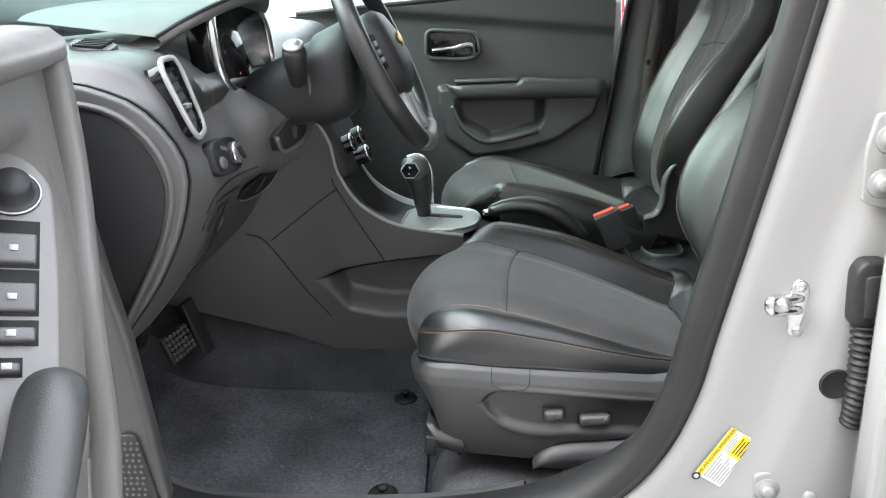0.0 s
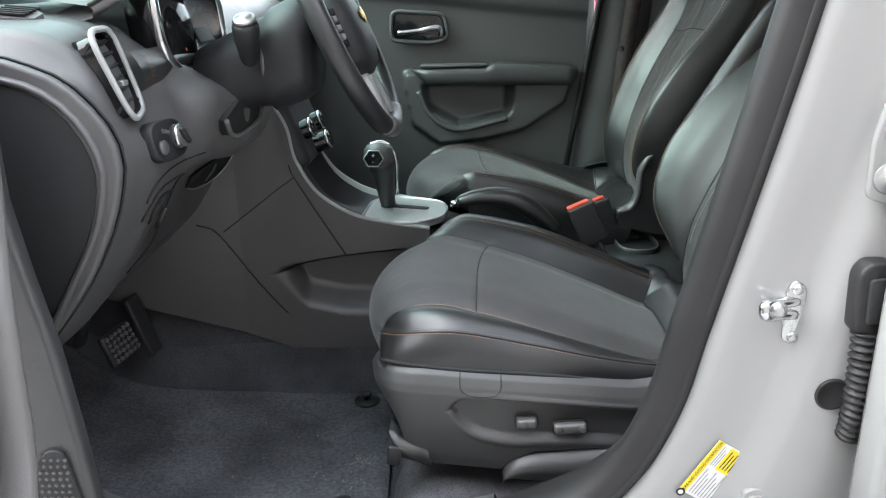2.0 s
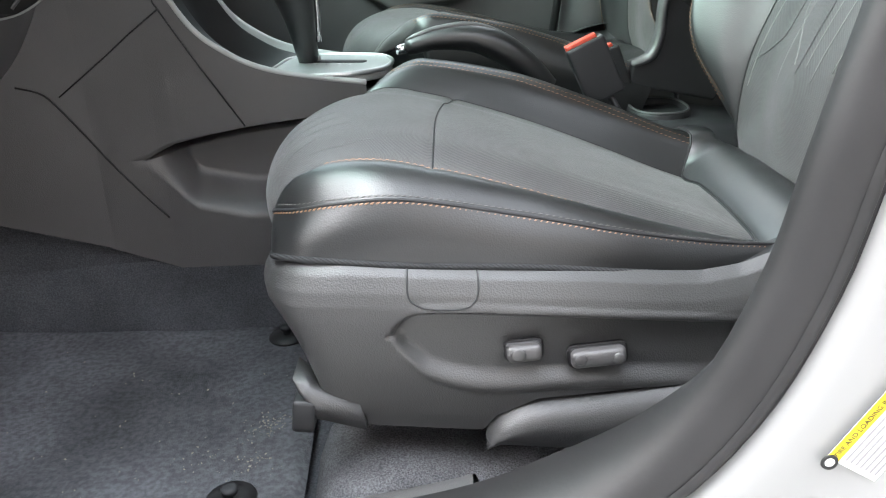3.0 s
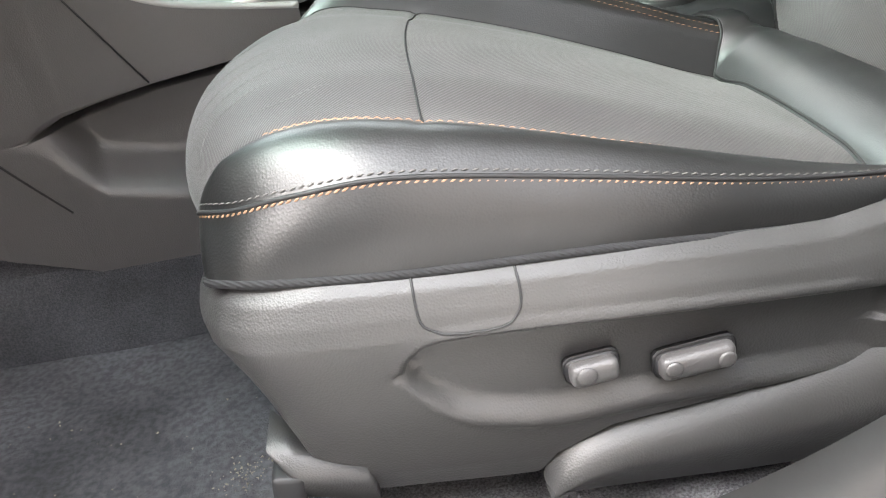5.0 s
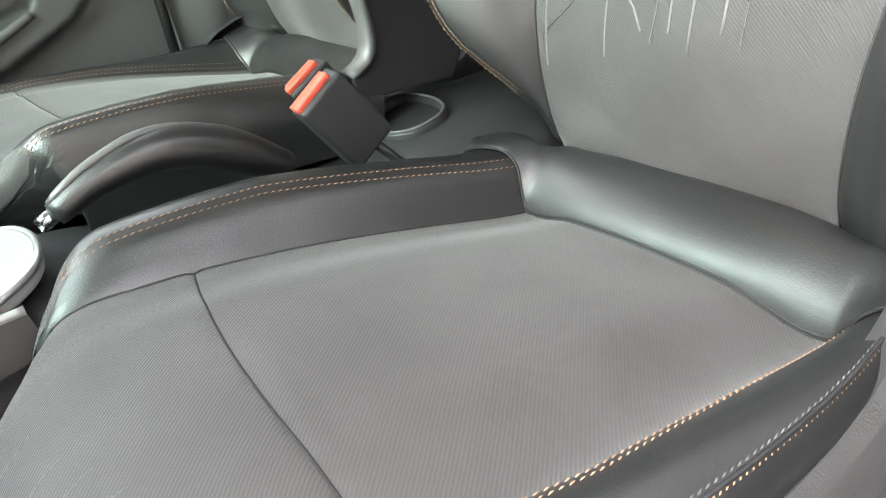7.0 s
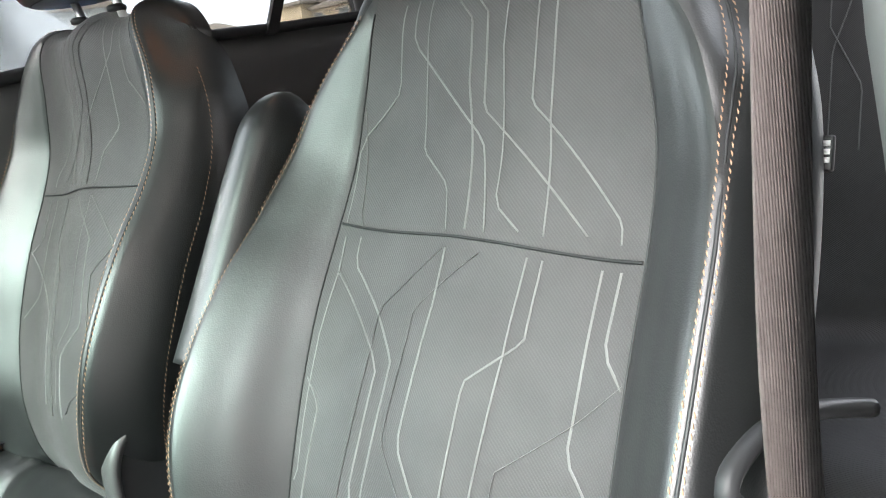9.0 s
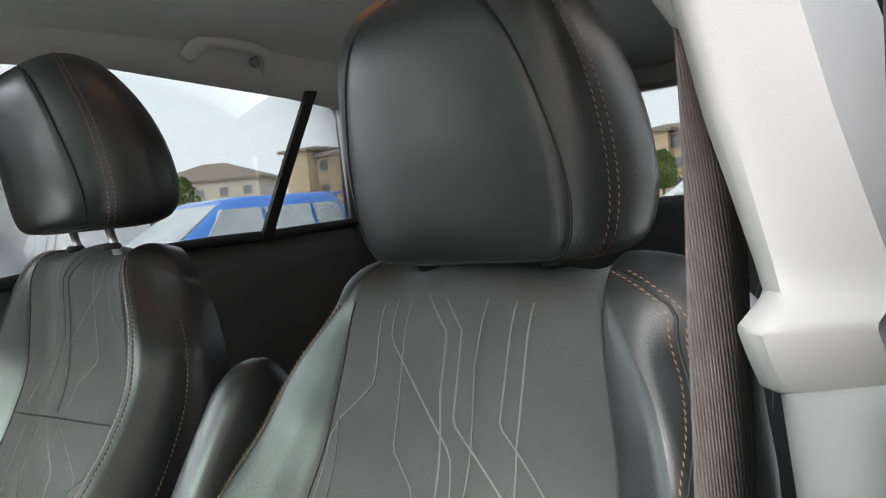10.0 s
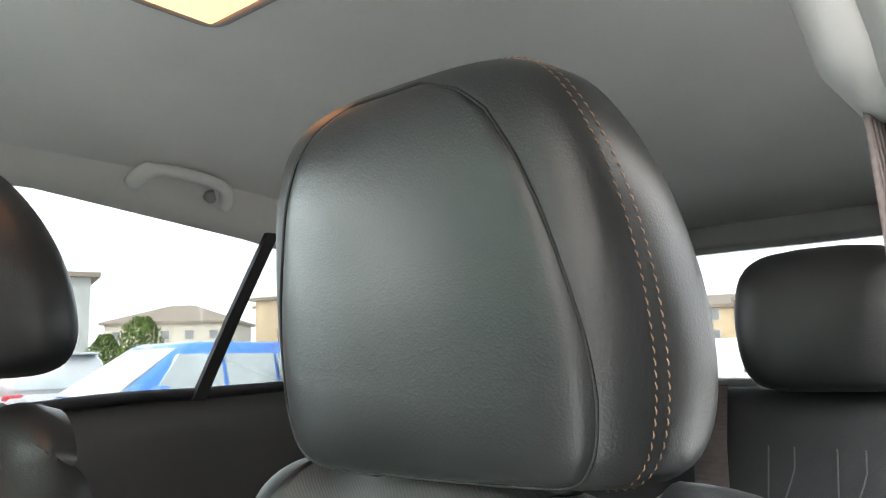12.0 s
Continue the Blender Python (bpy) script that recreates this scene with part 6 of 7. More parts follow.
part("pad", box(look((-0.36, -0.20, 0.55), (1.0, -0.35, 1.0)), (0.045, 0.13, 0.012), 0.004), plastic_dark, gas)

# ---- driver's door, standing open ----
door = thing("driver_door", "open white driver door with a charcoal grained inner panel", "car door")
ang = radians(72)
DM = Matrix(((math.cos(ang), math.sin(ang), 0, -0.24), (-math.sin(ang), math.cos(ang), 0, -0.82), (0, 0, 1, 0), (0, 0, 0, 1)))   # x: along the door, y: into the cabin


def dpart(name, bm, mat, parent=door, lab=""):
    bm.transform(DM)
    return part(name, bm, mat, parent, lab)
dpart("door_skin", slab([(0.30, 0.32), (1.02, 0.32), (1.08, 0.80), (1.04, 1.16), (0.14, 1.14), (0.22, 0.8)], "y", -0.15, -0.02, 0.02, 3), paint)
pr = []
for s_raw in np.linspace(0.0, 1.0, 60):
    row = []
    for z in np.linspace(0.42, 1.20, 50):
        s_lo = float(np.interp(z, [0.42, 0.70, 0.78, 0.92, 1.03, 1.2], [0.30, 0.24, 0.205, 0.185, 0.135, 0.105]))
        s_ = s_lo + (1.0 - s_lo) * s_raw
        p = 0.0
        p += 0.035 * max(0.0, min(1.0, (s_ + 0.02) / 0.12)) if z > 0.75 else 0.02 * max(0.0, min(1.0, (s_ + 0.02) / 0.12))
        p += 0.02 * math.exp(-((z - 0.98) / 0.12) ** 2) * max(0.0, min(1.0, s_ / 0.25))
        p -= 0.085 * max(0.0, min(1.0, (s_ - 0.215) / 0.03)) * max(0.0, min(1.0, (1.115 - z) / 0.03))
        row.append(Vector((s_, p, z)))
    pr.append(row)
dpart("inner_panel", grid(pr), taupe, door, "charcoal grained inner panel")
dpart("door_shelf", loft([[(s_, p * q, z) for p, z in ((-0.4, 1.178), (0.7, 1.172), (1.0, 1.182), (1.0, 1.198), (0.7, 1.210), (-0.4, 1.214))] for s_, q in ((0.0, 0.030), (0.02, 0.042), (0.06, 0.052), (0.12, 0.064), (0.20, 0.074), (0.30, 0.078), (1.0, 0.078))]), taupe, door, "padded upper door shelf")
dpart("hinge_trim", tube(spline([(0.105, 0.042, 1.185), (0.115, 0.046, 1.10), (0.135, 0.048, 1.03), (0.180, 0.048, 0.92), (0.200, 0.046, 0.78), (0.235, 0.042, 0.70), (0.27, 0.035, 0.52)], 30), 0.014, n=10, flat=1.3), taupe)
pod_n = Vector((0.526, -0.469, 0.710))
pod_u = Vector((0.812, 0.536, -0.246)).normalized()
pod_v = pod_n.cross(pod_u).normalized()
pod_u = pod_v.cross(pod_n).normalized()
PM = Matrix(((pod_u.x, pod_v.x, pod_n.x, -0.062), (pod_u.y, pod_v.y, pod_n.y, -1.141), (pod_u.z, pod_v.z, pod_n.z, 1.040), (0, 0, 0, 1)))


def pod(name, bm, mat, parent=door, lab=""):
    bm.transform(PM)
    return part(name, bm, mat, parent, lab)
pod("switch_panel", slab(rounded([(-0.16, 0.104), (-0.021, 0.096), (0.003, 0.066), (0.009, -0.02), (0.010, -0.16), (0.004, -0.30), (-0.16, -0.30)], 0.03, 6), "z", -0.06, 0.0, 0.004, 3), taupe, door, "grey switch panel")
kn = pod("mirror_dial", lathe(pose(-0.029, 0.052, 0.0), [(0.0235, 0.0), (0.0235, 0.002), (0.020, 0.0025), (0.0165, 0.004), (0.0150, 0.016), (0.013, 0.019), (0.0001, 0.019)], 32), plastic_dark, door, "round mirror adjuster dial")
pod("dial_ring", tube([(-0.029 + 0.0228 * math.cos(a), 0.052 + 0.0228 * math.sin(a), 0.002) for a in np.linspace(0, 2 * math.pi, 40, endpoint=False)], 0.0011, n=6, closed=True), satin, kn)
for z0_, z1_ in ((-0.021, 0.022), (-0.065, -0.026), (-0.091, -0.072), (-0.117, -0.104)):
    tall = z1_ - z0_
    if tall > 0.03:
        sw = pod("window_switch", box(pose(-0.079, z0_ + tall * 0.33, 0.002, 8, 0, 0), (0.042, tall * 0.62, 0.012), 0.003, 3), plastic, door, "grey window switch")
        pod("switch_well", box(pose(-0.079, (z0_ + z1_) / 2, 0.0003), (0.047, tall + 0.003, 0.001)), ink, sw, "dark switch well")
        pod("switch_mark", box(pose(-0.075, z0_ + tall * 0.3, 0.0088, 8, 0, 0), (0.007, 0.005, 0.0006)), marking, sw)
    sw = pod("window_switch" if tall > 0.015 else "lock_switch", box(pose(-0.030, z0_ + tall * 0.33, 0.002, 8, 0, 0), (0.042 if tall > 0.015 else 0.022, tall * 0.62, 0.012), 0.003, 3), plastic, door, "grey window switch" if tall > 0.015 else "door lock switch")
    pod("switch_well", box(pose(-0.030, (z0_ + z1_) / 2, 0.0003), (0.047 if tall > 0.015 else 0.026, tall + 0.003, 0.001)), ink, sw, "dark switch well")
    pod("switch_mark", box(pose(-0.026 if tall > 0.015 else -0.028, z0_ + tall * 0.3, 0.0088, 8, 0, 0), (0.007, 0.005, 0.0006)), marking, sw)
pod("pull_handle", tube(spline([(0.006, -0.124, -0.012), (0.004, -0.132, 0.008), (0.001, -0.150, 0.016), (-0.004, -0.185, 0.016), (-0.013, -0.24, 0.010), (-0.028, -0.32, -0.01)], 30), [0.012, 0.017, 0.0205, 0.023, 0.0245, 0.0255] + [0.026] * 24, n=20, flat=0.75), seat_plastic, door, "dark grained pull handle")

# hinge pillar trim and speaker grille
hp = thing("hinge_pillar_trim", "charcoal plastic trim of the front door pillar", "trim", kind="structure")
part("trim_panel", slab([(-0.223, 1.16), (-0.222, 1.05), (-0.224, 0.974), (-0.212, 0.88), (-0.197, 0.79), (-0.187, 0.67), (-0.178, 0.54), (-0.20, 0.49), (-0.40, 0.49), (-0.42, 1.17)], "y", -0.80, -0.772, 0.010, 3), seat_plastic, hp)
gr = part("speaker_grille", slab(rounded([(-0.258, 0.615), (-0.228, 0.652), (-0.207, 0.650), (-0.187, 0.525), (-0.200, 0.50), (-0.272, 0.50)], 0.014), "y", -0.806, -0.799, 0.002), plastic_dark, hp, "perforated speaker grille")
for i in range(6):
    for j in range(14):
        x, z = -0.252 + 0.009 * i + 0.002 * (j % 2), 0.515 + 0.0095 * j
        if x < -0.205 - (z - 0.51) * -0.0 and not (z > 0.61 and x < -0.245):
            part("grille_bump", box(pose(x, -0.807, z, 0, 45, 0), (0.004, 0.002, 0.004)), plastic, gr, smooth=False)

# ---- passenger's door and far side ----
pd = thing("passenger_door", "closed passenger door with a charcoal inner panel and armrest", "car door")
rows = []
for x in np.linspace(-0.32, 0.66, 150):
    row = []
    for z in np.linspace(0.42, 1.0, 120):
        belt = float(np.interp(x, [-0.3, 0.2, 0.72], [1.185, 1.214, 1.236]))
        zz = 0.42 + (belt - 0.42) * (z - 0.42) / 0.58
        y = 0.690
        upper = float(np.interp(x, [-0.3, 0.0, 0.66], [1.19, 1.18, 1.11]))
        y -= 0.018 * (1 / (1 + math.exp(-(zz - upper) / 0.006)))
        # lower panel stands proud of the upper, with the map pocket sunk into it
        low_z = float(np.interp(x, [0.126, 0.148, 0.23, 0.36, 0.488, 0.60, 0.632], [0.95, 0.80, 0.74, 0.752, 0.785, 0.86, 0.95]))
        d = min(zz - low_z, 0.962 - zz, (x - 0.126) * 1.2, (0.634 - x) * 1.2)
        y -= 0.026 * min(1.0, max(0.0, d / 0.010))
        pk_z = float(np.interp(x, [0.175, 0.20, 0.285, 0.33, 0.44, 0.47], [0.900, 0.850, 0.800, 0.806, 0.832, 0.90]))
        pk = min((zz - pk_z) / 0.012, (0.925 - zz) / 0.008, (x - 0.178) / 0.02, (0.455 - x) / 0.03)
        y += 0.050 * min(1.0, max(0.0, pk))
        row.append(Vector((x, y, zz)))
    rows.append(row)
part("inner_panel", grid(rows), plastic, pd, "charcoal inner panel with armrest")
hd = part("handle_recess", slab(rounded([(0.100, 1.055), (0.105, 1.128), (0.245, 1.118), (0.255, 1.060), (0.22, 1.048)], 0.02), "y", 0.664, 0.690, 0.003), gloss_black, pd, "dark recess of the door handle")
part("handle_frame", tube([Vector((x, 0.663, z)) for x, z in rounded([(0.095, 1.050), (0.100, 1.133), (0.250, 1.122), (0.262, 1.058), (0.22, 1.043)], 0.022)], 0.006, n=8, closed=True), plastic, hd)
part("door_handle", tube(spline([(0.115, 0.658, 1.072), (0.18, 0.654, 1.078), (0.205, 0.652, 1.084), (0.235, 0.652, 1.086), (0.240, 0.656, 1.060)], 20), 0.0075, n=10), chrome, pd, "chrome inner door handle")
part("pocket_lip", tube(spline([(0.170, 0.660, 0.905), (0.196, 0.659, 0.845), (0.240, 0.658, 0.806), (0.280, 0.657, 0.792), (0.332, 0.657, 0.798), (0.432, 0.659, 0.824)], 40), 0.008, n=10, flat=0.7), plastic, pd, "rounded lip of the map pocket")
arm_rows = []
for x in np.linspace(0.150, 0.632, 50):
    zt = float(np.interp(x, [0.15, 0.37, 0.39, 0.62, 0.632], [0.972, 0.975, 0.990, 0.974, 0.966]))
    zb = float(np.interp(x, [0.15, 0.20, 0.61, 0.632], [0.968, 0.927, 0.921, 0.935]))
    dp = 0.060 * math.sqrt(min(1.0, max(0.02, (x - 0.146) / 0.05), max(0.02, (0.640 - x) / 0.03)))
    arm_rows.append([Vector((x, 0.672 - dp * q, zb + (zt - zb) * w)) for q, w in ((0, 0), (0.7, 0.0), (0.93, 0.10), (1.0, 0.35), (1.0, 0.65), (0.92, 0.90), (0.72, 1.0), (0, 1.0))])
part("armrest", loft(arm_rows), seat_plastic, pd, "dark padded armrest")
part("pull_cup", box(pose(0.275, 0.640, 0.981), (0.190, 0.036, 0.010), 0.004, 2), plastic, pd, "grey rim of the pull cup")
part("window_pane", slab([(-0.30, 1.19), (0.70, 1.236), (0.76, 1.60), (0.30, 1.63)], "y", 0.700, 0.704), glass, pd)
part("door_skin", slab([(-0.34, 0.30), (0.70, 0.30), (0.70, 1.20), (-0.34, 1.17)], "y", 0.80, 0.86, 0.02), paint, pd)
part("belt_moulding", tube(spline([(-0.30, 0.70, 1.192), (0.2, 0.70, 1.220), (0.70, 0.70, 1.242)], 10), 0.008, n=8), rubber, pd)
prd = thing("rear_passenger_door", "closed rear door with a dark grey inner panel", "car door")
rows = []
for x in np.linspace(0.80, 1.78, 50):
    belt = float(np.interp(x, [0.8, 1.25, 1.8], [1.262, 1.302, 1.312]))
    rows.append([Vector((x, 0.660 + 0.012 * (1 - t) + 0.03 * max(0, t - 0.94) / 0.06 - (0.045 * math.exp(-((t - 0.55) / 0.06) ** 2)), 0.42 + (belt - 0.42) * t)) for t in np.linspace(0, 1, 40)])
part("inner_panel", grid(rows), plastic, prd, "dark grey inner panel")
part("door_skin", slab([(0.72, 0.30), (1.80, 0.30), (1.85, 1.24), (0.72, 1.21)], "y", 0.80, 0.86, 0.02), paint, prd)
part("sill_roll", tube(spline([(0.80, 0.675, 1.258), (1.25, 0.672, 1.298), (1.5, 0.670, 1.303), (1.80, 0.668, 1.312)], 20), 0.012, n=10), plastic_dark, prd)
part("divider_bar", loft([[(x, y, z), (x + 0.028, y, z), (x + 0.028, y + 0.012, z), (x, y + 0.012, z)] for x, y, z in ((1.447, 0.655, 1.29), (1.51, 0.632, 1.45), (1.580, 0.605, 1.62))]), rubber, prd, "black window divider bar", smooth=False)
part("window_pane", slab([(0.80, 1.24), (1.735, 1.29), (1.72, 1.70), (0.85, 1.72)], "y", 0.684, 0.688), rear_glass, prd)

# pillars on the far side
fp = thing("far_pillar", "grey trimmed far centre pillar with its seat belt", "pillar", kind="structure")
part("pillar_trim", loft([[(x, y, z), (x + w, y, z), (x + w, y + 0.06, z), (x, y + 0.06, z)] for x, w, y, z in ((0.60, 0.20, 0.655, 0.40), (0.635, 0.18, 0.655, 0.75), (0.665, 0.16, 0.66, 1.0), (0.70, 0.14, 0.66, 1.20), (0.75, 0.13, 0.62, 1.45), (0.79, 0.13, 0.585, 1.66))]), plastic, fp, "grey centre pillar trim")
part("pillar_gap", tube([(0.600, 0.652, 0.62), (0.628, 0.650, 0.80), (0.662, 0.652, 1.0), (0.700, 0.654, 1.22)], 0.009, n=6), rubber, fp)
pb = thing("passenger_belt", "dark seat belt hanging on the far pillar", "seat belt", "seat belts")
part("webbing", loft([[(x, y, z), (x + 0.044, y + 0.004, z), (x + 0.044, y + 0.0055, z), (x, y + 0.0015, z)] for x, y, z in ((0.775, 0.600, 1.46), (0.765, 0.640, 1.20), (0.740, 0.640, 0.98), (0.715, 0.645, 0.55))]), webbing, pb)
part("belt_stop", lathe(pose(0.752, 0.632, 1.02, 90, 0, 0), [(0.0001, 0.004), (0.007, 0.004), (0.008, 0)], 14), plastic_dark, pb)

# quarter panel and rear end
rq = thing("rear_quarter_trim", "dark trim round the luggage space", "trim", kind="structure")
for s_ in (-1, 1):
    part("quarter_panel", slab(rounded([(1.735, 0.45), (2.30, 0.45), (2.28, 1.68), (1.62, 1.68), (1.62, 1.612), (1.735, 1.600)], 0.03), "y", *(sorted((s_ * 0.66, s_ * 0.70)))), plastic_dark, rq)
part("tailgate_trim", slab([(-0.68, 0.45), (0.68, 0.45), (0.68, 1.292), (-0.68, 1.292)], "x", 2.22, 2.28), plastic_dark, rq)
part("window_ledge", box(pose(2.18, 0, 1.292), (0.10, 1.2, 0.02), 0.006), trim_light, rq, "pale rear window ledge")
part("rear_window", slab([(-0.60, 1.29), (0.60, 1.29), (0.56, 1.60), (-0.56, 1.60)], "x", 2.235, 2.239), rear_glass, rq)
part("rear_header", box(pose(2.22, 0, 1.590, 0, 0, 0), (0.10, 1.25, 0.05), 0.01), trim_light, rq, "pale trim over the rear window")
part("wiper_base", box(pose(2.26, -0.18, 1.318), (0.03, 0.16, 0.012), 0.004), plastic_dark, rq)

# ---- rear seat ----
rs = thing("rear_bench", "dark charcoal rear bench with three headrests", "car seat")
rows = []
for y in np.linspace(-0.62, 0.62, 60):
    row = []
    for x, z in spline([(1.15, 0.62), (1.14, 0.68), (1.20, 0.72), (1.45, 0.70), (1.60, 0.68), (1.64, 0.74), (1.70, 0.95), (1.76, 1.15), (1.79, 1.26), (1.82, 1.295), (1.88, 1.29), (1.94, 1.20)], 60):
        gr_ = 0.012 * (math.exp(-((abs(y) - 0.15) / 0.012) ** 2))
        row.append(Vector((x + gr_ * (z > 0.75), y, z - gr_ * (z <= 0.75))))
    rows.append(row)
part("bench", grid(rows), dark_fabric, rs, "charcoal fabric bench and backrest")
for cy_ in (-0.375, 0.0, 0.375):
    w0 = 0.125 if cy_ else 0.10
    rings = []
    for z, w, f, b in spline([(1.296, 0.06, 1.77, 1.83), (1.305, 0.095, 1.755, 1.85), (1.335, 0.115, 1.748, 1.865), (1.40, 0.122, 1.745, 1.868), (1.46, 0.112, 1.75, 1.862), (1.488, 0.085, 1.765, 1.85), (1.497, 0.04, 1.785, 1.83)], 24):
        rings.append([(0.5 * (f + b) + 0.5 * (b - f) * math.copysign(abs(math.cos(a)) ** 0.6, math.cos(a)), cy_ + w * w0 / 0.12 * math.copysign(abs(math.sin(a)) ** 0.55, math.sin(a)), z - (0.13 if cy_ == 0 else 0)) for a in np.linspace(0, 2 * math.pi, 40, endpoint=False)])
    if cy_:
        part("headrest", loft(rings), leather, rs, "black rear headrest")
for k in range(7):
    yb = -0.56 + 0.045 * k
    run_ = [(1.700 + 0.2 * t - 0.014, yb + (0.05 * max(0.0, min(1.0, (t - 0.35) * 3)) if k % 2 else -0.03 * max(0.0, min(1.0, (t - 0.55) * 3))), 0.95 + 0.27 * t) for t in np.linspace(0, 1, 20)]
    back_line = spline([(1.64, 0.74), (1.70, 0.95), (1.76, 1.15), (1.79, 1.26)], 40)
    run_ = [(float(np.interp(z, back_line[:, 1], back_line[:, 0])) - 0.002, y, z) for x, y, z in run_]
    part("printed_line", tube(run_, 0.0012, n=5), faint_print, rs)
rb = thing("rear_belt", "grey seat belt lying over the rear backrest", "seat belt", "seat belts")
part("webbing", loft([[(x, y, z), (x, y - 0.050, z), (x - 0.002, y - 0.050, z), (x - 0.002, y, z)] for x, y, z in ((1.80, -0.175, 1.305), (1.765, -0.180, 1.22), (1.735, -0.190, 1.13), (1.70, -0.205, 1.02), (1.68, -0.21, 0.95))]), webbing, rb, "grey webbing")

# ---- windscreen ----
ws = thing("windscreen", "green tinted laminated windscreen", "windscreen", kind="structure")
part("windscreen_pane", grid([[Vector((-0.82 + 0.75 * t - 0.10 * (1 - (y / 0.72) ** 2) * (1 - 0.6 * t), y * (1 - 0.16 * t), 1.06 + 0.58 * t)) for y in np.linspace(-0.72, 0.72, 16)] for t in np.linspace(0, 1, 10)]), screen_glass, ws)

# ---- roof ----
ceil = thing("ceiling", "pale grey woven headlining", "ceiling", kind="structure")


def ceil_z(x, y):
    z = 1.752 - 0.058 * (abs(y) / 0.60) ** 4
    z -= 0.13 * max(0.0, (x - 1.3) / 0.95) ** 2
    z -= 0.10 * max(0.0, (0.45 - x) / 0.5) ** 2
    return z
part("headlining", grid([[Vector((x, y, ceil_z(x, y))) for y in np.linspace(-0.615, 0.615, 50)] for x in np.linspace(-0.05, 2.28, 70)]), headlining, ceil)
part("roof_skin", grid([[Vector((x, y, ceil_z(x, y) + 0.05)) for y in np.linspace(-0.66, 0.66, 30)] for x in np.linspace(-0.08, 2.34, 40)]), paint, ceil)
for s_ in (-1, 1):
    rail = []
    for x in np.linspace(-0.05, 2.25, 40):
        zt = ceil_z(x, 0.60) + 0.004
        zb = float(np.interp(x, [-0.05, 0.5, 1.13, 1.55, 1.7, 2.25], [1.52, 1.63, 1.645, 1.603, 1.58, 1.50]))
        rail.append([Vector((x, s_ * 0.585, zt)), Vector((x, s_ * 0.612, (zt + zb) / 2 + 0.008)), Vector((x, s_ * 0.630, zb)), Vector((x, s_ * 0.655, zb + 0.01)), Vector((x, s_ * 0.67, zt + 0.03))])
    part("roof_rail", grid(rail), headlining, ceil, "grey roof side trim")
gh = thing("grab_handle", "pale grey plastic grab handle with a coat hook", "grab handle")
part("handle_bar", tube(spline([(1.278, 0.590, 1.668), (1.282, 0.572, 1.682), (1.302, 0.556, 1.693), (1.37, 0.552, 1.693), (1.435, 0.555, 1.684), (1.458, 0.572, 1.668), (1.462, 0.590, 1.652)], 30), [0.015] * 6 + [0.011] * 18 + [0.014] * 6, n=12), headlining, gh, "pale grey handle bar")
part("coat_hook", tube(spline([(1.425, 0.585, 1.668), (1.420, 0.565, 1.660), (1.412, 0.560, 1.672)], 10), 0.009, n=10), trim_light, gh, "small coat hook")
lamp = thing("roof_lamp", "lit warm roof lamp in the headlining", "roof lamp")
lens_mat = bpy.data.materials.new("warm_lamp_lens")
lens_mat.use_nodes = True
lb = lens_mat.node_tree.nodes["Principled BSDF"]
lb.inputs["Base Color"].default_value = (0.9, 0.6, 0.4, 1)
lb.inputs["Emission Color"].default_value = (1.0, 0.42, 0.17, 1)
lb.inputs["Emission Strength"].default_value = 0.18
lz = ceil_z(1.03, 0.02)
part("lens", box(pose(1.03, 0.015, lz - 0.006), (0.13, 0.13, 0.016), 0.006, 3), lens_mat, lamp, "glowing orange lens")
part("lamp_frame", tube([Vector((x, y, lz - 0.004)) for x, y in rounded([(0.955, -0.06), (1.105, -0.06), (1.105, 0.09), (0.955, 0.09)], 0.02)], 0.008, n=8, closed=True), trim_light, lamp)

# ---- driver's centre pillar, inside, and its belt ----
bpil = thing("near_pillar", "centre pillar with pale upper and charcoal lower trim", "pillar", kind="structure")
up = []
for z, x0, x1, y in ((1.2395, 0.800, 1.05, -0.668), (1.241, 0.784, 1.06, -0.664), (1.244, 0.779, 1.06, -0.662), (1.258, 0.772, 1.055, -0.660), (1.269, 0.769, 1.05, -0.658), (1.2715, 0.770, 1.05, -0.658), (1.2735, 0.773, 1.045, -0.659),
                     (1.280, 0.789, 1.045, -0.661), (1.283, 0.793, 1.045, -0.661), (1.295, 0.796, 1.04, -0.657), (1.36, 0.794, 1.01, -0.640), (1.45, 0.803, 0.99, -0.618), (1.55, 0.815, 0.985, -0.597), (1.66, 0.83, 0.98, -0.576)):
    ridge = min(1.0, max(0.0, (z - 1.27) / 0.04))
    fall = 0.09 * min(1.0, max(0.0, (1.31 - z) / 0.05))
    up.append([Vector((x, yy, z - fall * max(0.0, x - x0))) for x, yy in spline([(x0 + 0.03, y - 0.05), (x0, y - 0.018), (x0 + 0.003, y - 0.007), (x0 + 0.012, y), (x0 + 0.030, y + 0.006 * ridge), (x0 + 0.050, y + 0.004 * ridge),
               (x0 + 0.062, y - 0.006 * ridge), (x0 + 0.071, y - 0.013 * ridge), (x0 + 0.080, y - 0.010 * ridge), (x0 + 0.105, y - 0.004 * ridge), (x1 - 0.05, y - 0.004), (x1 - 0.02, y - 0.006), (x1, y - 0.03), (x1, y - 0.05)], 56)])
part("upper_trim", loft(up), trim_light, bpil, "pale grey upper pillar trim", auto=38)
lo = []
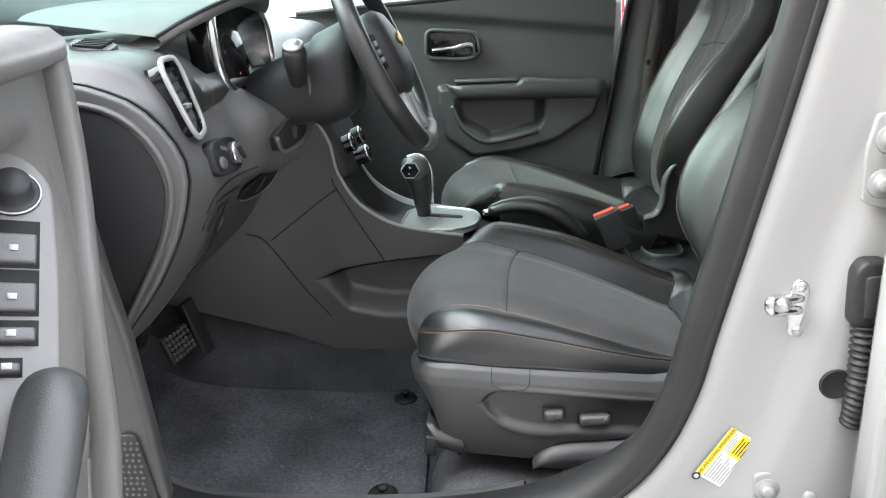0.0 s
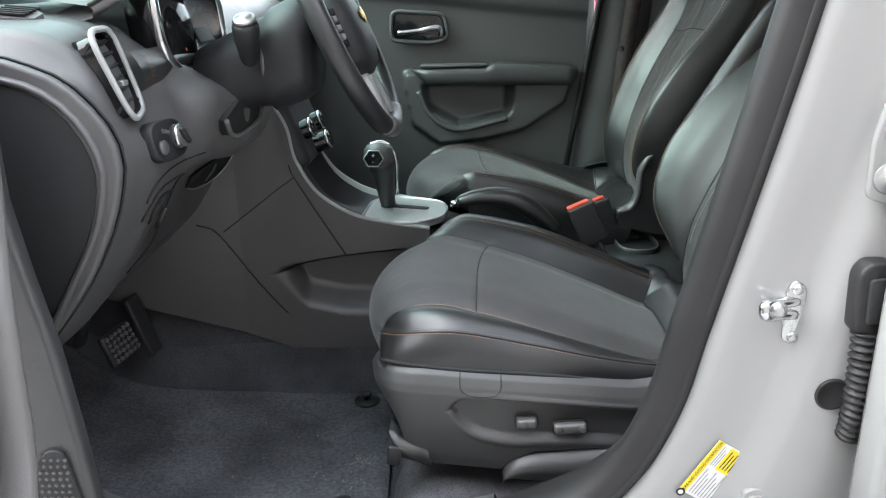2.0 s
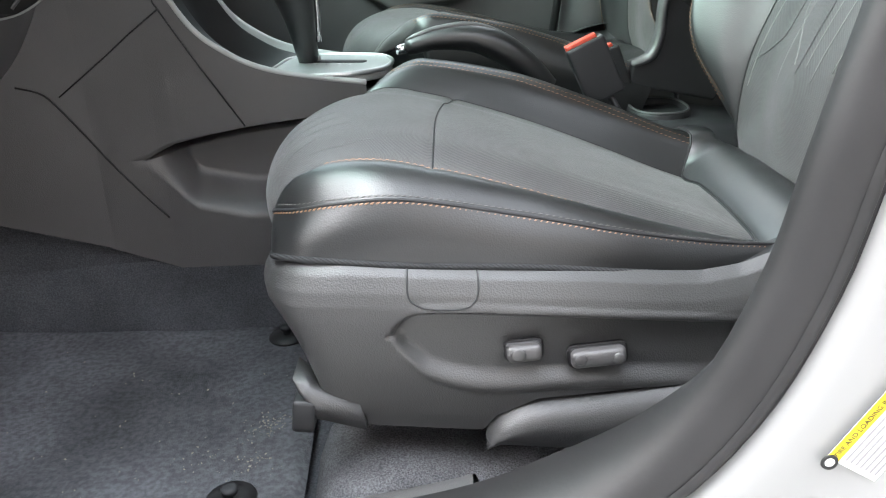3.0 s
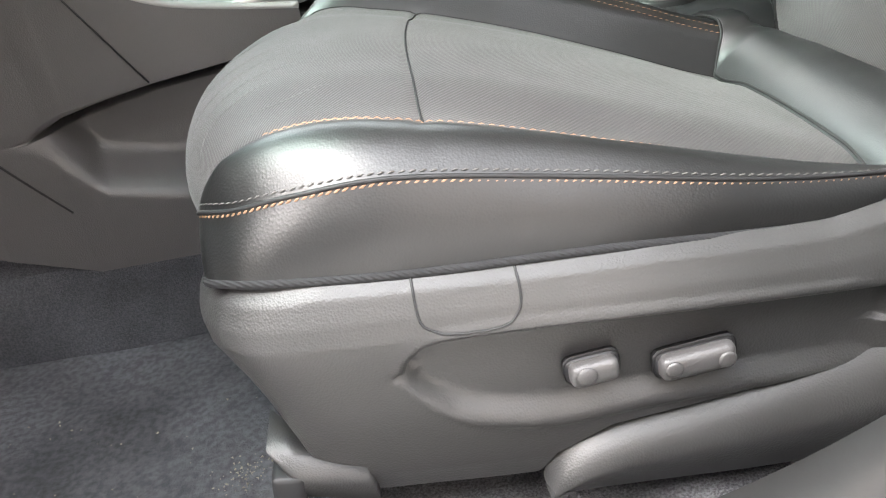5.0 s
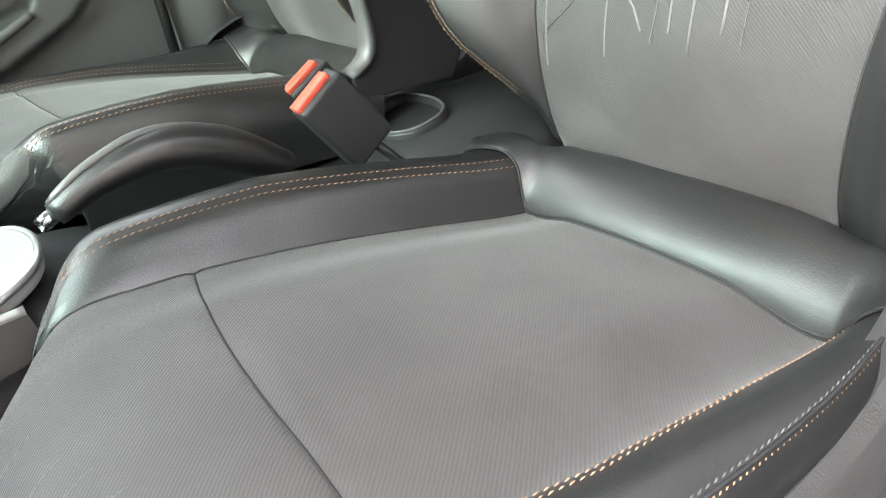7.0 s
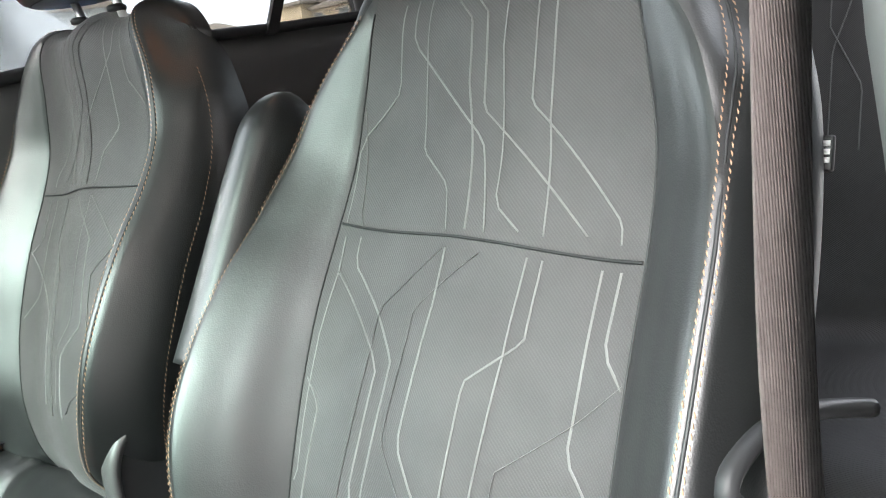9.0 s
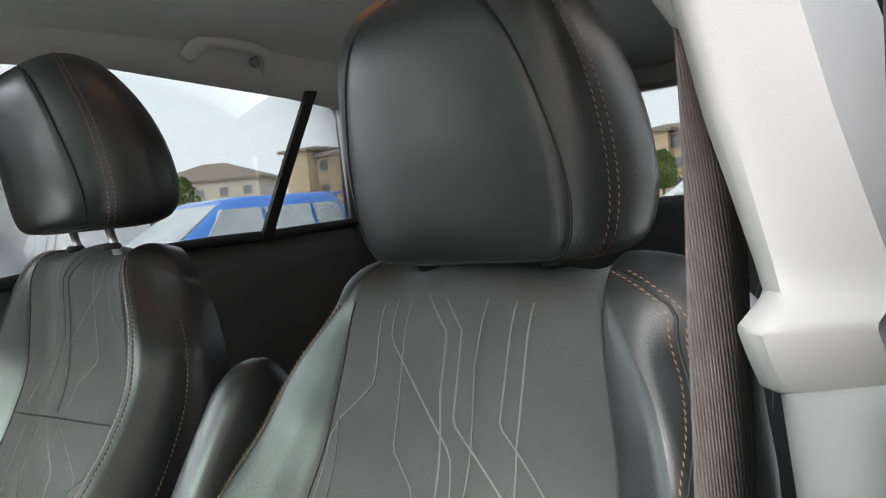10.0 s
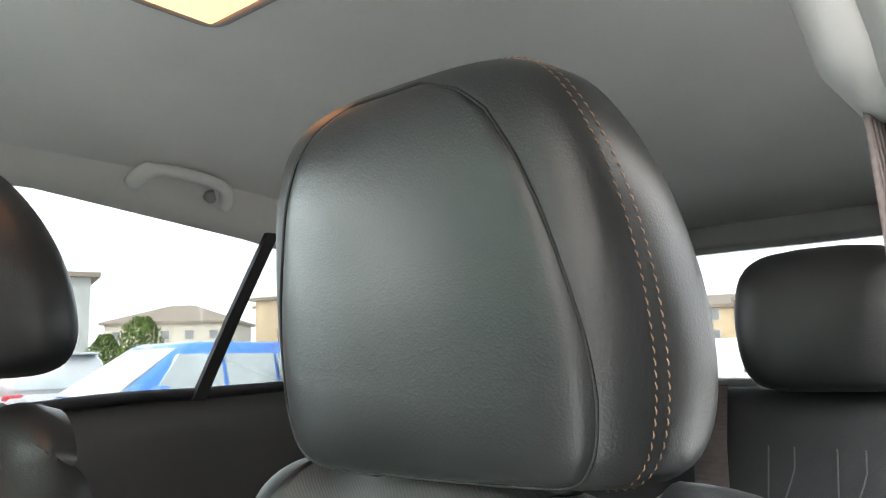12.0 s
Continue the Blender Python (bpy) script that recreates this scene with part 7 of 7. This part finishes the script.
for z, x0, x1, y in ((0.50, 0.88, 1.10, -0.676), (0.75, 0.85, 1.09, -0.674), (0.95, 0.826, 1.08, -0.672), (1.05, 0.808, 1.08, -0.671), (1.11, 0.792, 1.075, -0.670), (1.17, 0.770, 1.075, -0.669), (1.243, 0.757, 1.075, -0.668)):
    lo.append([Vector((x0, y - 0.05, z)), Vector((x0 + 0.004, y - 0.02, z)), Vector((x0 + 0.035, y - 0.002, z)), Vector((x0 + 0.09, y, z)), Vector((x1 - 0.02, y, z)), Vector((x1, y - 0.05, z))])
cover_rings = []
for z, rx_, ry_ in ((1.394, 0.004, 0.004), (1.399, 0.016, 0.014), (1.413, 0.027, 0.023), (1.440, 0.033, 0.028), (1.470, 0.029, 0.023), (1.51, 0.022, 0.017), (1.55, 0.014, 0.011), (1.58, 0.006, 0.006)):
    cover_rings.append([(0.842 + 0.16 * (z - 1.40) + 0.80 * rx_ * math.cos(a_), -0.624 + 0.12 * (z - 1.40) + 0.85 * ry_ * math.sin(a_), z + 0.014) for a_ in np.linspace(0, 2 * math.pi, 28, endpoint=False)])
part("belt_guide_cover", loft(cover_rings), trim_light, bpil, "pale plastic belt guide cover")
part("lower_trim", loft(lo), pillar_cloth, bpil, "charcoal lower pillar trim")
belt = thing("driver_belt", "brown grey seat belt hanging on the pillar", "seat belt", "seat belts")
bx = spline([(0.850, -0.604, 1.50), (0.838, -0.612, 1.42), (0.826, -0.617, 1.34), (0.814, -0.619, 1.27), (0.806, -0.620, 1.20), (0.795, -0.620, 1.10), (0.788, -0.620, 1.00), (0.792, -0.621, 0.88), (0.800, -0.625, 0.70), (0.81, -0.64, 0.50)], 70)
wb = []
for x, y, z in bx:
    face = [(x + 0.0115 * k, y - 0.003 * k - 0.0006 * abs(k - 2), z) for k in range(5)]
    wb.append([Vector(p) for p in face] + [Vector(face[4]) + Vector((0.0006, -0.0016, 0)), Vector(face[2]) + Vector((0.0004, -0.0016, 0)), Vector(face[0]) + Vector((0, -0.0016, 0))])
part("webbing", loft(wb), webbing, belt, "ribbed brown grey webbing")
part("tongue_loop", tube(spline([(0.768, -0.613, 0.937), (0.762, -0.611, 0.947), (0.776, -0.610, 0.955), (0.815, -0.611, 0.956), (0.868, -0.614, 0.944), (0.915, -0.622, 0.927), (0.94, -0.634, 0.918)], 34), 0.0066, n=12), plastic_dark, belt, "black plastic belt tongue guide")
part("guide_button", lathe(pose(0.828, -0.623, 0.930, -90, 0, 0), [(0.008, 0.0), (0.008, 0.006), (0.006, 0.009), (0.0001, 0.009)], 16), plastic_dark, belt)
blade = part("tongue", box(pose(0.768, -0.621, 0.908, 0, -55, 0), (0.036, 0.003, 0.020), 0.001, 2), chrome, belt, "bright belt tongue")
part("tongue_slot", box(pose(0.770, -0.6192, 0.911, 0, -55, 0), (0.024, 0.0012, 0.009), 0.0), ink, blade)
part("d_ring", tube(spline([(0.845, -0.597, 1.505), (0.872, -0.593, 1.512), (0.900, -0.597, 1.505)], 12), 0.009, n=10), plastic_dark, belt)

# ---- belt buckles ----
def buckle(name, a, b, cyy, lab):
    bk = thing(name, lab, "belt buckle", "belt buckles")
    ax, az = a
    bx_, bz_ = b
    along = Vector((bx_ - ax, 0, bz_ - az))
    ln = along.length
    mid = Vector(((ax + bx_) / 2, cyy, (az + bz_) / 2))
    d = along.normalized()
    nrm = Vector((0, 1, 0)).cross(d) * -1
    if nrm.z < 0:
        nrm = -nrm
    m = Matrix(((d.x, 0, nrm.x, mid.x), (0, 1, 0, mid.y), (d.z, 0, nrm.z, mid.z), (0, 0, 0, 1)))
    part("housing", box(m @ pose(0.004, 0, -0.045), (ln + 0.006, 0.030, 0.088), 0.005, 3), plastic_dark, bk, "black plastic housing")
    part("press_button", box(m @ pose(0, 0, 0.0005), (ln * 0.92, 0.017, 0.008), 0.002, 2), red_plastic, bk, "red press button")
    part("stalk", tube([m @ Vector((0.008, 0, -0.08)), m @ Vector((0.02, 0, -0.17))], 0.010, n=10, flat=0.5), plastic_dark, bk)
    return bk
buckle("driver_buckle", (0.518, 0.750), (0.565, 0.771), -0.072, "black seat belt buckle with a red button beside the driver seat")
buckle("passenger_buckle", (0.577, 0.712), (0.628, 0.731), 0.100, "black seat belt buckle with a red button beside the passenger seat")

# folded driver's armrest
ar = thing("folded_armrest", "black leather armrest folded up beside the driver backrest", "armrest")
path = spline([(0.800, -0.030, 0.90), (0.850, -0.030, 0.98), (0.905, -0.030, 1.07), (0.950, -0.030, 1.14), (0.972, -0.030, 1.172)], 48)
fr = frames_along(path)
rings = []
for k, (p, t, side, upv) in enumerate(fr):
    q = 1.0 if k < 38 else max(0.10, math.sqrt(max(0.0, 1 - ((k - 37.0) / 10.2) ** 2)))
    rings.append([p + side * (0.030 * q * math.copysign(abs(math.cos(a)) ** 0.6, math.cos(a))) + upv * (0.048 * q * math.copysign(abs(math.sin(a)) ** 0.6, math.sin(a))) for a in np.linspace(0, 2 * math.pi, 28, endpoint=False)])
part("armrest_pad", loft(rings), leather, ar)
part("armrest_seam", tube([r[14] + Vector((0, -0.000, 0)) for r in rings[:44]], 0.0016, n=6), plastic_dark, ar)
# passenger backrest inboard hinge cover
hc = thing("recliner_cover", "grey plastic recliner cover beside the passenger backrest", "trim")
edge_c = [tuple(p) for p in spline([(0.800, 0.846), (0.735, 0.838), (0.708, 0.80), (0.703, 0.745), (0.690, 0.712), (0.660, 0.700)], 24)]
cov = part("cover", slab(edge_c + [(0.655, 0.665), (0.80, 0.63), (0.86, 0.70), (0.86, 0.82)], "y", 0.088, 0.112, 0.006, 3), plastic_dark, hc, "black plastic cover")
part("cover_edge", loft([[(x - 0.004, 0.078, z - 0.002), (x - 0.006, 0.086, z + 0.002), (x - 0.006, 0.106, z + 0.002), (x - 0.003, 0.112, z), (x + 0.004, 0.110, z - 0.005), (x + 0.004, 0.080, z - 0.005)] for x, z in edge_c]), plastic, cov, "grey rounded edge")

# ---- outside ----
asphalt = material("car_park_concrete", (0.40, 0.395, 0.38), 0.9, bump=(("noise", 60, 0.4, 0.01),), tint=(0.4, 0.2), spec=0.2)
gx = [-400, -60, -20, -5, 0, 5, 10, 20, 60, 400]
ground = part("ground", grid([[Vector((x, y, 0)) for y in gx] for x in gx]), asphalt)
tagged(ground, "pale grey concrete car park", "ground", kind="structure")
# brown of the two added walls that stand out of view
shade_wall_mat = material("unseen_wall_brown", (0.36, 0.325, 0.29), 0.9, bump=(("noise", 8, 0.4, 0.02),), tint=(0.5, 0.2))
# added out of view: holds back sky light from the open door side
shade_wall_south = part("shade_wall_south", box(pose(1.0, -4.6, 2.7), (26.0, 0.3, 5.4), 0.02), shade_wall_mat)
tagged(shade_wall_south, "unseen plain brown wall added to dim the driver's side", "wall", kind="structure")
# added out of view: blocks low sky that would whiten the seat leather
shade_wall_west = part("shade_wall_west", box(pose(-11.0, 4.0, 2.3), (0.3, 17.0, 4.6), 0.02), shade_wall_mat)
tagged(shade_wall_west, "unseen plain brown wall added to block low sky ahead", "wall", kind="structure")
stucco = material("tan_stucco", (0.42, 0.33, 0.22), 0.9, bump=(("noise", 8, 0.3, 0.02),), tint=(0.3, 0.15))
stucco_pale = material("pale_stucco", (0.46, 0.42, 0.36), 0.9, bump=(("noise", 8, 0.3, 0.02),), tint=(0.3, 0.12))
grey_wall = material("grey_cladding", (0.34, 0.35, 0.34), 0.8, tint=(0.4, 0.12))
roofing = material("brown_shingle", (0.20, 0.165, 0.135), 0.9, bump=(("noise", 6, 0.5, 0.03),), tint=(1.2, 0.2))
dark_pane = material("dark_window", (0.10, 0.11, 0.12), 0.15, tint=(0.6, 0.3))
leafy = material("foliage", (0.09, 0.13, 0.035), 0.8, tint=(1.2, 0.4), spec=0.2)
bark = material("bark", (0.12, 0.09, 0.06), 0.9, bump=(("noise", 20, 0.6, 0.02),), tint=(5, 0.3))
car_glass = material("tinted_car_glass", (0.42, 0.46, 0.47), 0.06, tint=(2, 0.2))
car_tyre = material("tyre_rubber", (0.03, 0.03, 0.03), 0.85, tint=(9, 0.2))
tail_red = material("tail_lamp_red", (0.55, 0.03, 0.03), 0.25, tint=(9, 0.2))


def building(name, label, a, b, depth, eave, ridge, wall, floors, cols, hip=True, bays=()):
    """A house whose front runs on the ground from a to b and whose depth lies beyond it."""
    a, b = Vector((*a, 0)), Vector((*b, 0))
    u = (b - a).normalized()
    w = Vector((-u.y, u.x, 0))
    if w.dot(a + b) < 0:
        w = -w
    ln = (b - a).length
    hs = thing(name, label, "building")

    def P(x, y, z):
        return a + u * x + w * y + Vector((0, 0, z))
    bm = bmesh.new()
    for x0, x1, y0, y1, h in [(0, ln, 0, depth, eave), *bays]:
        vs = [bm.verts.new(P(*q)) for q in ((x0, y0, 0), (x1, y0, 0), (x1, y1, 0), (x0, y1, 0), (x0, y0, h), (x1, y0, h), (x1, y1, h), (x0, y1, h))]
        for q in ((0, 1, 5, 4), (1, 2, 6, 5), (2, 3, 7, 6), (3, 0, 4, 7), (4, 5, 6, 7)):
            bm.faces.new([vs[k] for k in q])
    part("wall", bm, wall, hs, smooth=False)
    bm = bmesh.new()
    o = 0.6
    for x0, x1, y0, y1, h in [(0, ln, 0, depth, eave), *bays]:
        rz = h + (ridge - eave) * min(1.0, (x1 - x0) / ln * 1.6)
        hx = min((x1 - x0) / 2 - 0.01, depth / 2) if hip else 0.0
        e = [P(x0 - o, y0 - o, h), P(x1 + o, y0 - o, h), P(x1 + o, y1 + o, h), P(x0 - o, y1 + o, h)]
        r = [P(x0 + hx, (y0 + y1) / 2, rz), P(x1 - hx, (y0 + y1) / 2, rz)]
        d = [q - Vector((0, 0, 0.35)) for q in e]
        ve, vr, vd = [bm.verts.new(q) for q in e], [bm.verts.new(q) for q in r], [bm.verts.new(q) for q in d]
        for q in ((ve[0], ve[1], vr[1], vr[0]), (ve[1], ve[2], vr[1]), (ve[2], ve[3], vr[0], vr[1]), (ve[3], ve[0], vr[0])):
            bm.faces.new(q)
        for k in range(4):
            bm.faces.new((vd[k], vd[(k + 1) % 4], ve[(k + 1) % 4], ve[k]))
        bm.faces.new(vd[::-1])
    part("roof", bm, roofing, hs, smooth=False)
    rot = Matrix(((u.x, w.x, 0, 0), (u.y, w.y, 0, 0), (0, 0, 1, 0), (0, 0, 0, 1)))
    for f in range(floors):
        for c in range(cols):
            x = ln * (c + 0.5) / cols
            z = eave / floors * (f + 0.52)
            win = part("window", box(Matrix.Translation(P(x, -0.02, z)) @ rot, (1.5, 0.14, 1.5), 0.02, 1), stucco_pale, hs, smooth=False)
            part("pane", box(Matrix.Translation(P(x, -0.07, z)) @ rot, (1.2, 0.10, 1.2)), dark_pane, win, smooth=False)
    return hs


def az(dx, dy, dist):
    k = dist / math.hypot(dx, dy)
    return (0.46 + dx * k, -0.79 + dy * k)
building("house", "tan two storey house with a hipped brown roof", az(0.450, 0.893, 122), az(0.570, 0.822, 116), 14, 8.2, 11.0, stucco_pale, 2, 5)
building("apartment_block", "tan stucco apartment block with brown roofs", az(0.602, 0.799, 96), az(0.72, 0.69, 84), 14, 8.6, 10.2, stucco, 3, 5, bays=[(1.0, 4.5, -1.6, 6, 9.4)])
building("apartment_block", "tan three storey apartment block behind parked cars", az(0.86, 0.51, 96), az(0.985, 0.17, 92), 14, 7.0, 8.6, stucco, 3, 9, bays=[(4, 9, -1.6, 6, 7.6), (20, 25, -1.6, 6, 7.6)])
building("office_block", "grey clad flat building", az(0.25, 0.968, 62), az(0.436, 0.900, 62), 12, 8.5, 8.7, grey_wall, 2, 3, hip=False)


def tree(x, y, h, seed):
    rnd = random.Random(seed)
    tr = thing("tree", "small leafy green tree at the edge of the car park", "tree", "trees")
    part("trunk", tube([(x, y, 0), (x + 0.05, y, h * 0.3), (x + 0.02, y + 0.05, h * 0.6)], [0.10, 0.08, 0.05], n=10), bark, tr)
    for k in range(5):
        a = k * 1.256 + rnd.random()
        part("limb", tube([(x + 0.03, y, h * (0.3 + 0.06 * k)), (x + 0.5 * math.cos(a) * h * 0.25, y + 0.5 * math.sin(a) * h * 0.25, h * (0.5 + 0.06 * k)), (x + math.cos(a) * h * 0.25, y + math.sin(a) * h * 0.25, h * (0.6 + 0.07 * k))], [0.05, 0.03, 0.015], n=6), bark, tr)
    verts, faces = [], []
    for k in range(2600):
        t, r = rnd.random() * 6.283, rnd.random() ** 0.4
        zz = rnd.random()
        wd = h * 0.36 * math.sin(math.pi * (0.10 + 0.85 * zz)) ** 0.7
        wd *= 0.8 + 0.35 * noise.noise(Vector((math.cos(t) * 1.5, math.sin(t) * 1.5, zz * 3 + seed)))
        c = Vector((x + wd * r * math.cos(t), y + wd * r * math.sin(t), h * (0.30 + 0.70 * zz)))
        q = Euler((rnd.random() * 6, rnd.random() * 6, rnd.random() * 6)).to_matrix()
        sz = 0.05 + 0.07 * rnd.random()
        n = len(verts)
        for p in ((-1, 0, 0), (0, -0.5, 0.15), (1, 0, 0), (0, 0.5, 0.15)):
            verts.append(c + q @ (Vector(p) * sz))
        faces.append((n, n + 1, n + 2, n + 3))
    link_mesh("crown", verts, faces, leafy, tr, "leafy green crown", smooth=False)
    return tr
for k, (dx, dy, d, h) in enumerate(((0.487, 0.873, 42, 4.0), (0.452, 0.892, 44, 3.2), (0.895, 0.44, 50, 3.4), (0.915, 0.40, 52, 3.0))):
    px, py = az(dx, dy, d)
    tree(px, py, h, k)


def parked_car(label, m, body_mat, length=4.3, height=1.62):
    """A parked car: x towards its front."""
    pc = thing("parked_car", label, "car", "parked cars")
    pc.matrix_world = m
    k = length / 4.3
    st_ = spline([(-2.15, 0.55, 0.92, 0.78), (-2.10, 0.42, 1.02, 0.86), (-1.6, 0.34, 1.05, 0.89), (0.0, 0.32, 1.04, 0.90), (0.9, 0.32, 1.02, 0.89), (1.6, 0.34, 0.95, 0.86), (2.05, 0.42, 0.80, 0.78), (2.15, 0.55, 0.66, 0.62)], 30)
    rings = []
    for x, zb, zt, w in st_:
        rings.append([(x * k, w * sy, z) for sy, z in ((-0.94, zb), (-1, zb + 0.12), (-1, (zb + zt) / 2), (-0.97, zt - 0.06), (-0.86, zt), (0.86, zt), (0.97, zt - 0.06), (1, (zb + zt) / 2), (1, zb + 0.12), (0.94, zb))])
    part("body", loft(rings), body_mat, pc, "painted body")
    cab = []
    for x0, x1, z, w in ((-2.02, 1.05, 1.00, 0.84), (-1.95, 0.72, 1.22, 0.79), (-1.85, 0.38, 1.45, 0.72), (-1.72, 0.12, height - 0.04, 0.66), (-1.60, -0.02, height, 0.62)):
        cab.append([(x0 * k, -w * 0.9, z), (x0 * k + 0.12, -w, z), (x1 * k - 0.12, -w, z), (x1 * k, -w * 0.85, z), (x1 * k, w * 0.85, z), (x1 * k - 0.12, w, z), (x0 * k + 0.12, w, z), (x0 * k, w * 0.9, z)])
    part("cabin", loft(cab), body_mat, pc)
    for sy in (-1, 1):
        for xa, xb, xc, xd in ((0.62, -0.35, -0.35, 0.22), (-0.42, -1.15, -1.15, -0.42), (-1.22, -1.72, -1.62, -1.22)):
            part("side_window", loft([[(xa * k, sy * 0.852, 1.06), (xb * k, sy * 0.852, 1.06), (xc * k, sy * 0.742, height - 0.15), (xd * k, sy * 0.742, height - 0.15)], [(xa * k, sy * 0.80, 1.06), (xb * k, sy * 0.80, 1.06), (xc * k, sy * 0.66, height - 0.15), (xd * k, sy * 0.66, height - 0.15)]]), car_glass, pc, smooth=False)
        part("mirror", box(pose(0.60 * k, sy * 0.98, 1.10), (0.16, 0.20, 0.14), 0.05, 3), body_mat, pc)
        part("tail_lamp", box(pose(-2.08 * k, sy * 0.68, 0.95), (0.12, 0.28, 0.16), 0.03), tail_red, pc, "red tail lamp")
        for wx in (-1.35, 1.35):
            wh = part("wheel", lathe(pose(wx * k, sy * 0.80, 0.33, 90, 0, 0), [(0.20, -0.11), (0.31, -0.11), (0.33, -0.08), (0.33, 0.08), (0.31, 0.11), (0.20, 0.11)], 28), car_tyre, pc, "black tyre")
            part("rim", lathe(pose(wx * k, sy * 0.80, 0.33, 90, 0, 0), [(0.0001, sy * -0.10), (0.06, sy * -0.105), (0.19, sy * -0.09), (0.21, sy * -0.10)], 24), satin, wh, "alloy rim")
    part("windscreen", loft([[(1.02 * k, y, 1.06) for y in (-0.70, 0.70)] + [(0.16 * k, y, height - 0.07) for y in (0.56, -0.56)], [(0.98 * k, y, 1.04) for y in (-0.70, 0.70)] + [(0.12 * k, y, height - 0.10) for y in (0.56, -0.56)]]), car_glass, pc, smooth=False)
    part("rear_screen", loft([[(-2.02 * k, y, 1.10) for y in (-0.66, 0.66)] + [(-1.78 * k, y, height - 0.12) for y in (0.54, -0.54)], [(-1.9 * k, y, 1.10) for y in (-0.66, 0.66)] + [(-1.7 * k, y, height - 0.12) for y in (0.54, -0.54)]]), car_glass, pc, smooth=False)
    part("spoiler", box(pose(-1.78 * k, 0, height - 0.03, 0, 6, 0), (0.22, 1.20, 0.04), 0.015), body_mat, pc)
    return pc


def car_paint(name, col):
    return material(name, col, 0.25, bump=(("noise", 200, 0.02, 0.0005),), tint=(2, 0.05), coat=0.6)
car_paint("red_paint", (0.45, 0.03, 0.03))
parked_car("bright blue sport utility car parked alongside", pose(5.95, 8.4, 0, 0, 0, 180), car_paint("blue_paint", (0.03, 0.17, 0.62)), 4.3, 1.68)
parked_car("silver estate car parked with its tail lamps showing", pose(6.4, 13.6, 0, 0, 0, 82), car_paint("silver_paint", (0.50, 0.51, 0.52)), 4.4, 1.66)
parked_car("white hatchback parked across the lane", pose(1.4, 13.2, 0, 0, 0, 90), car_paint("pale_paint", (0.70, 0.71, 0.72)), 4.2, 1.50)
parked_car("red hatchback parked across the lane", pose(4.0, 13.4, 0, 0, 0, 84), bpy.data.materials["red_paint"], 4.2, 1.50)
parked_car("silver saloon parked behind", pose(9.0, 1.6, 0, 0, 0, 95), car_paint("grey_paint", (0.55, 0.56, 0.57)), 4.4, 1.45)
parked_car("white utility car parked behind", pose(13.0, 4.2, 0, 0, 0, 95), bpy.data.materials["pale_paint"], 4.4, 1.60)
parked_car("red hatchback parked with its side towards the lane", pose(0.6, 7.4, 0, 0, 0, 182), bpy.data.materials["red_paint"], 3.4, 1.52)
parked_car("silver saloon parked with its side towards the lane", pose(-3.9, 7.8, 0, 0, 0, 180), bpy.data.materials["silver_paint"], 4.3, 1.46)
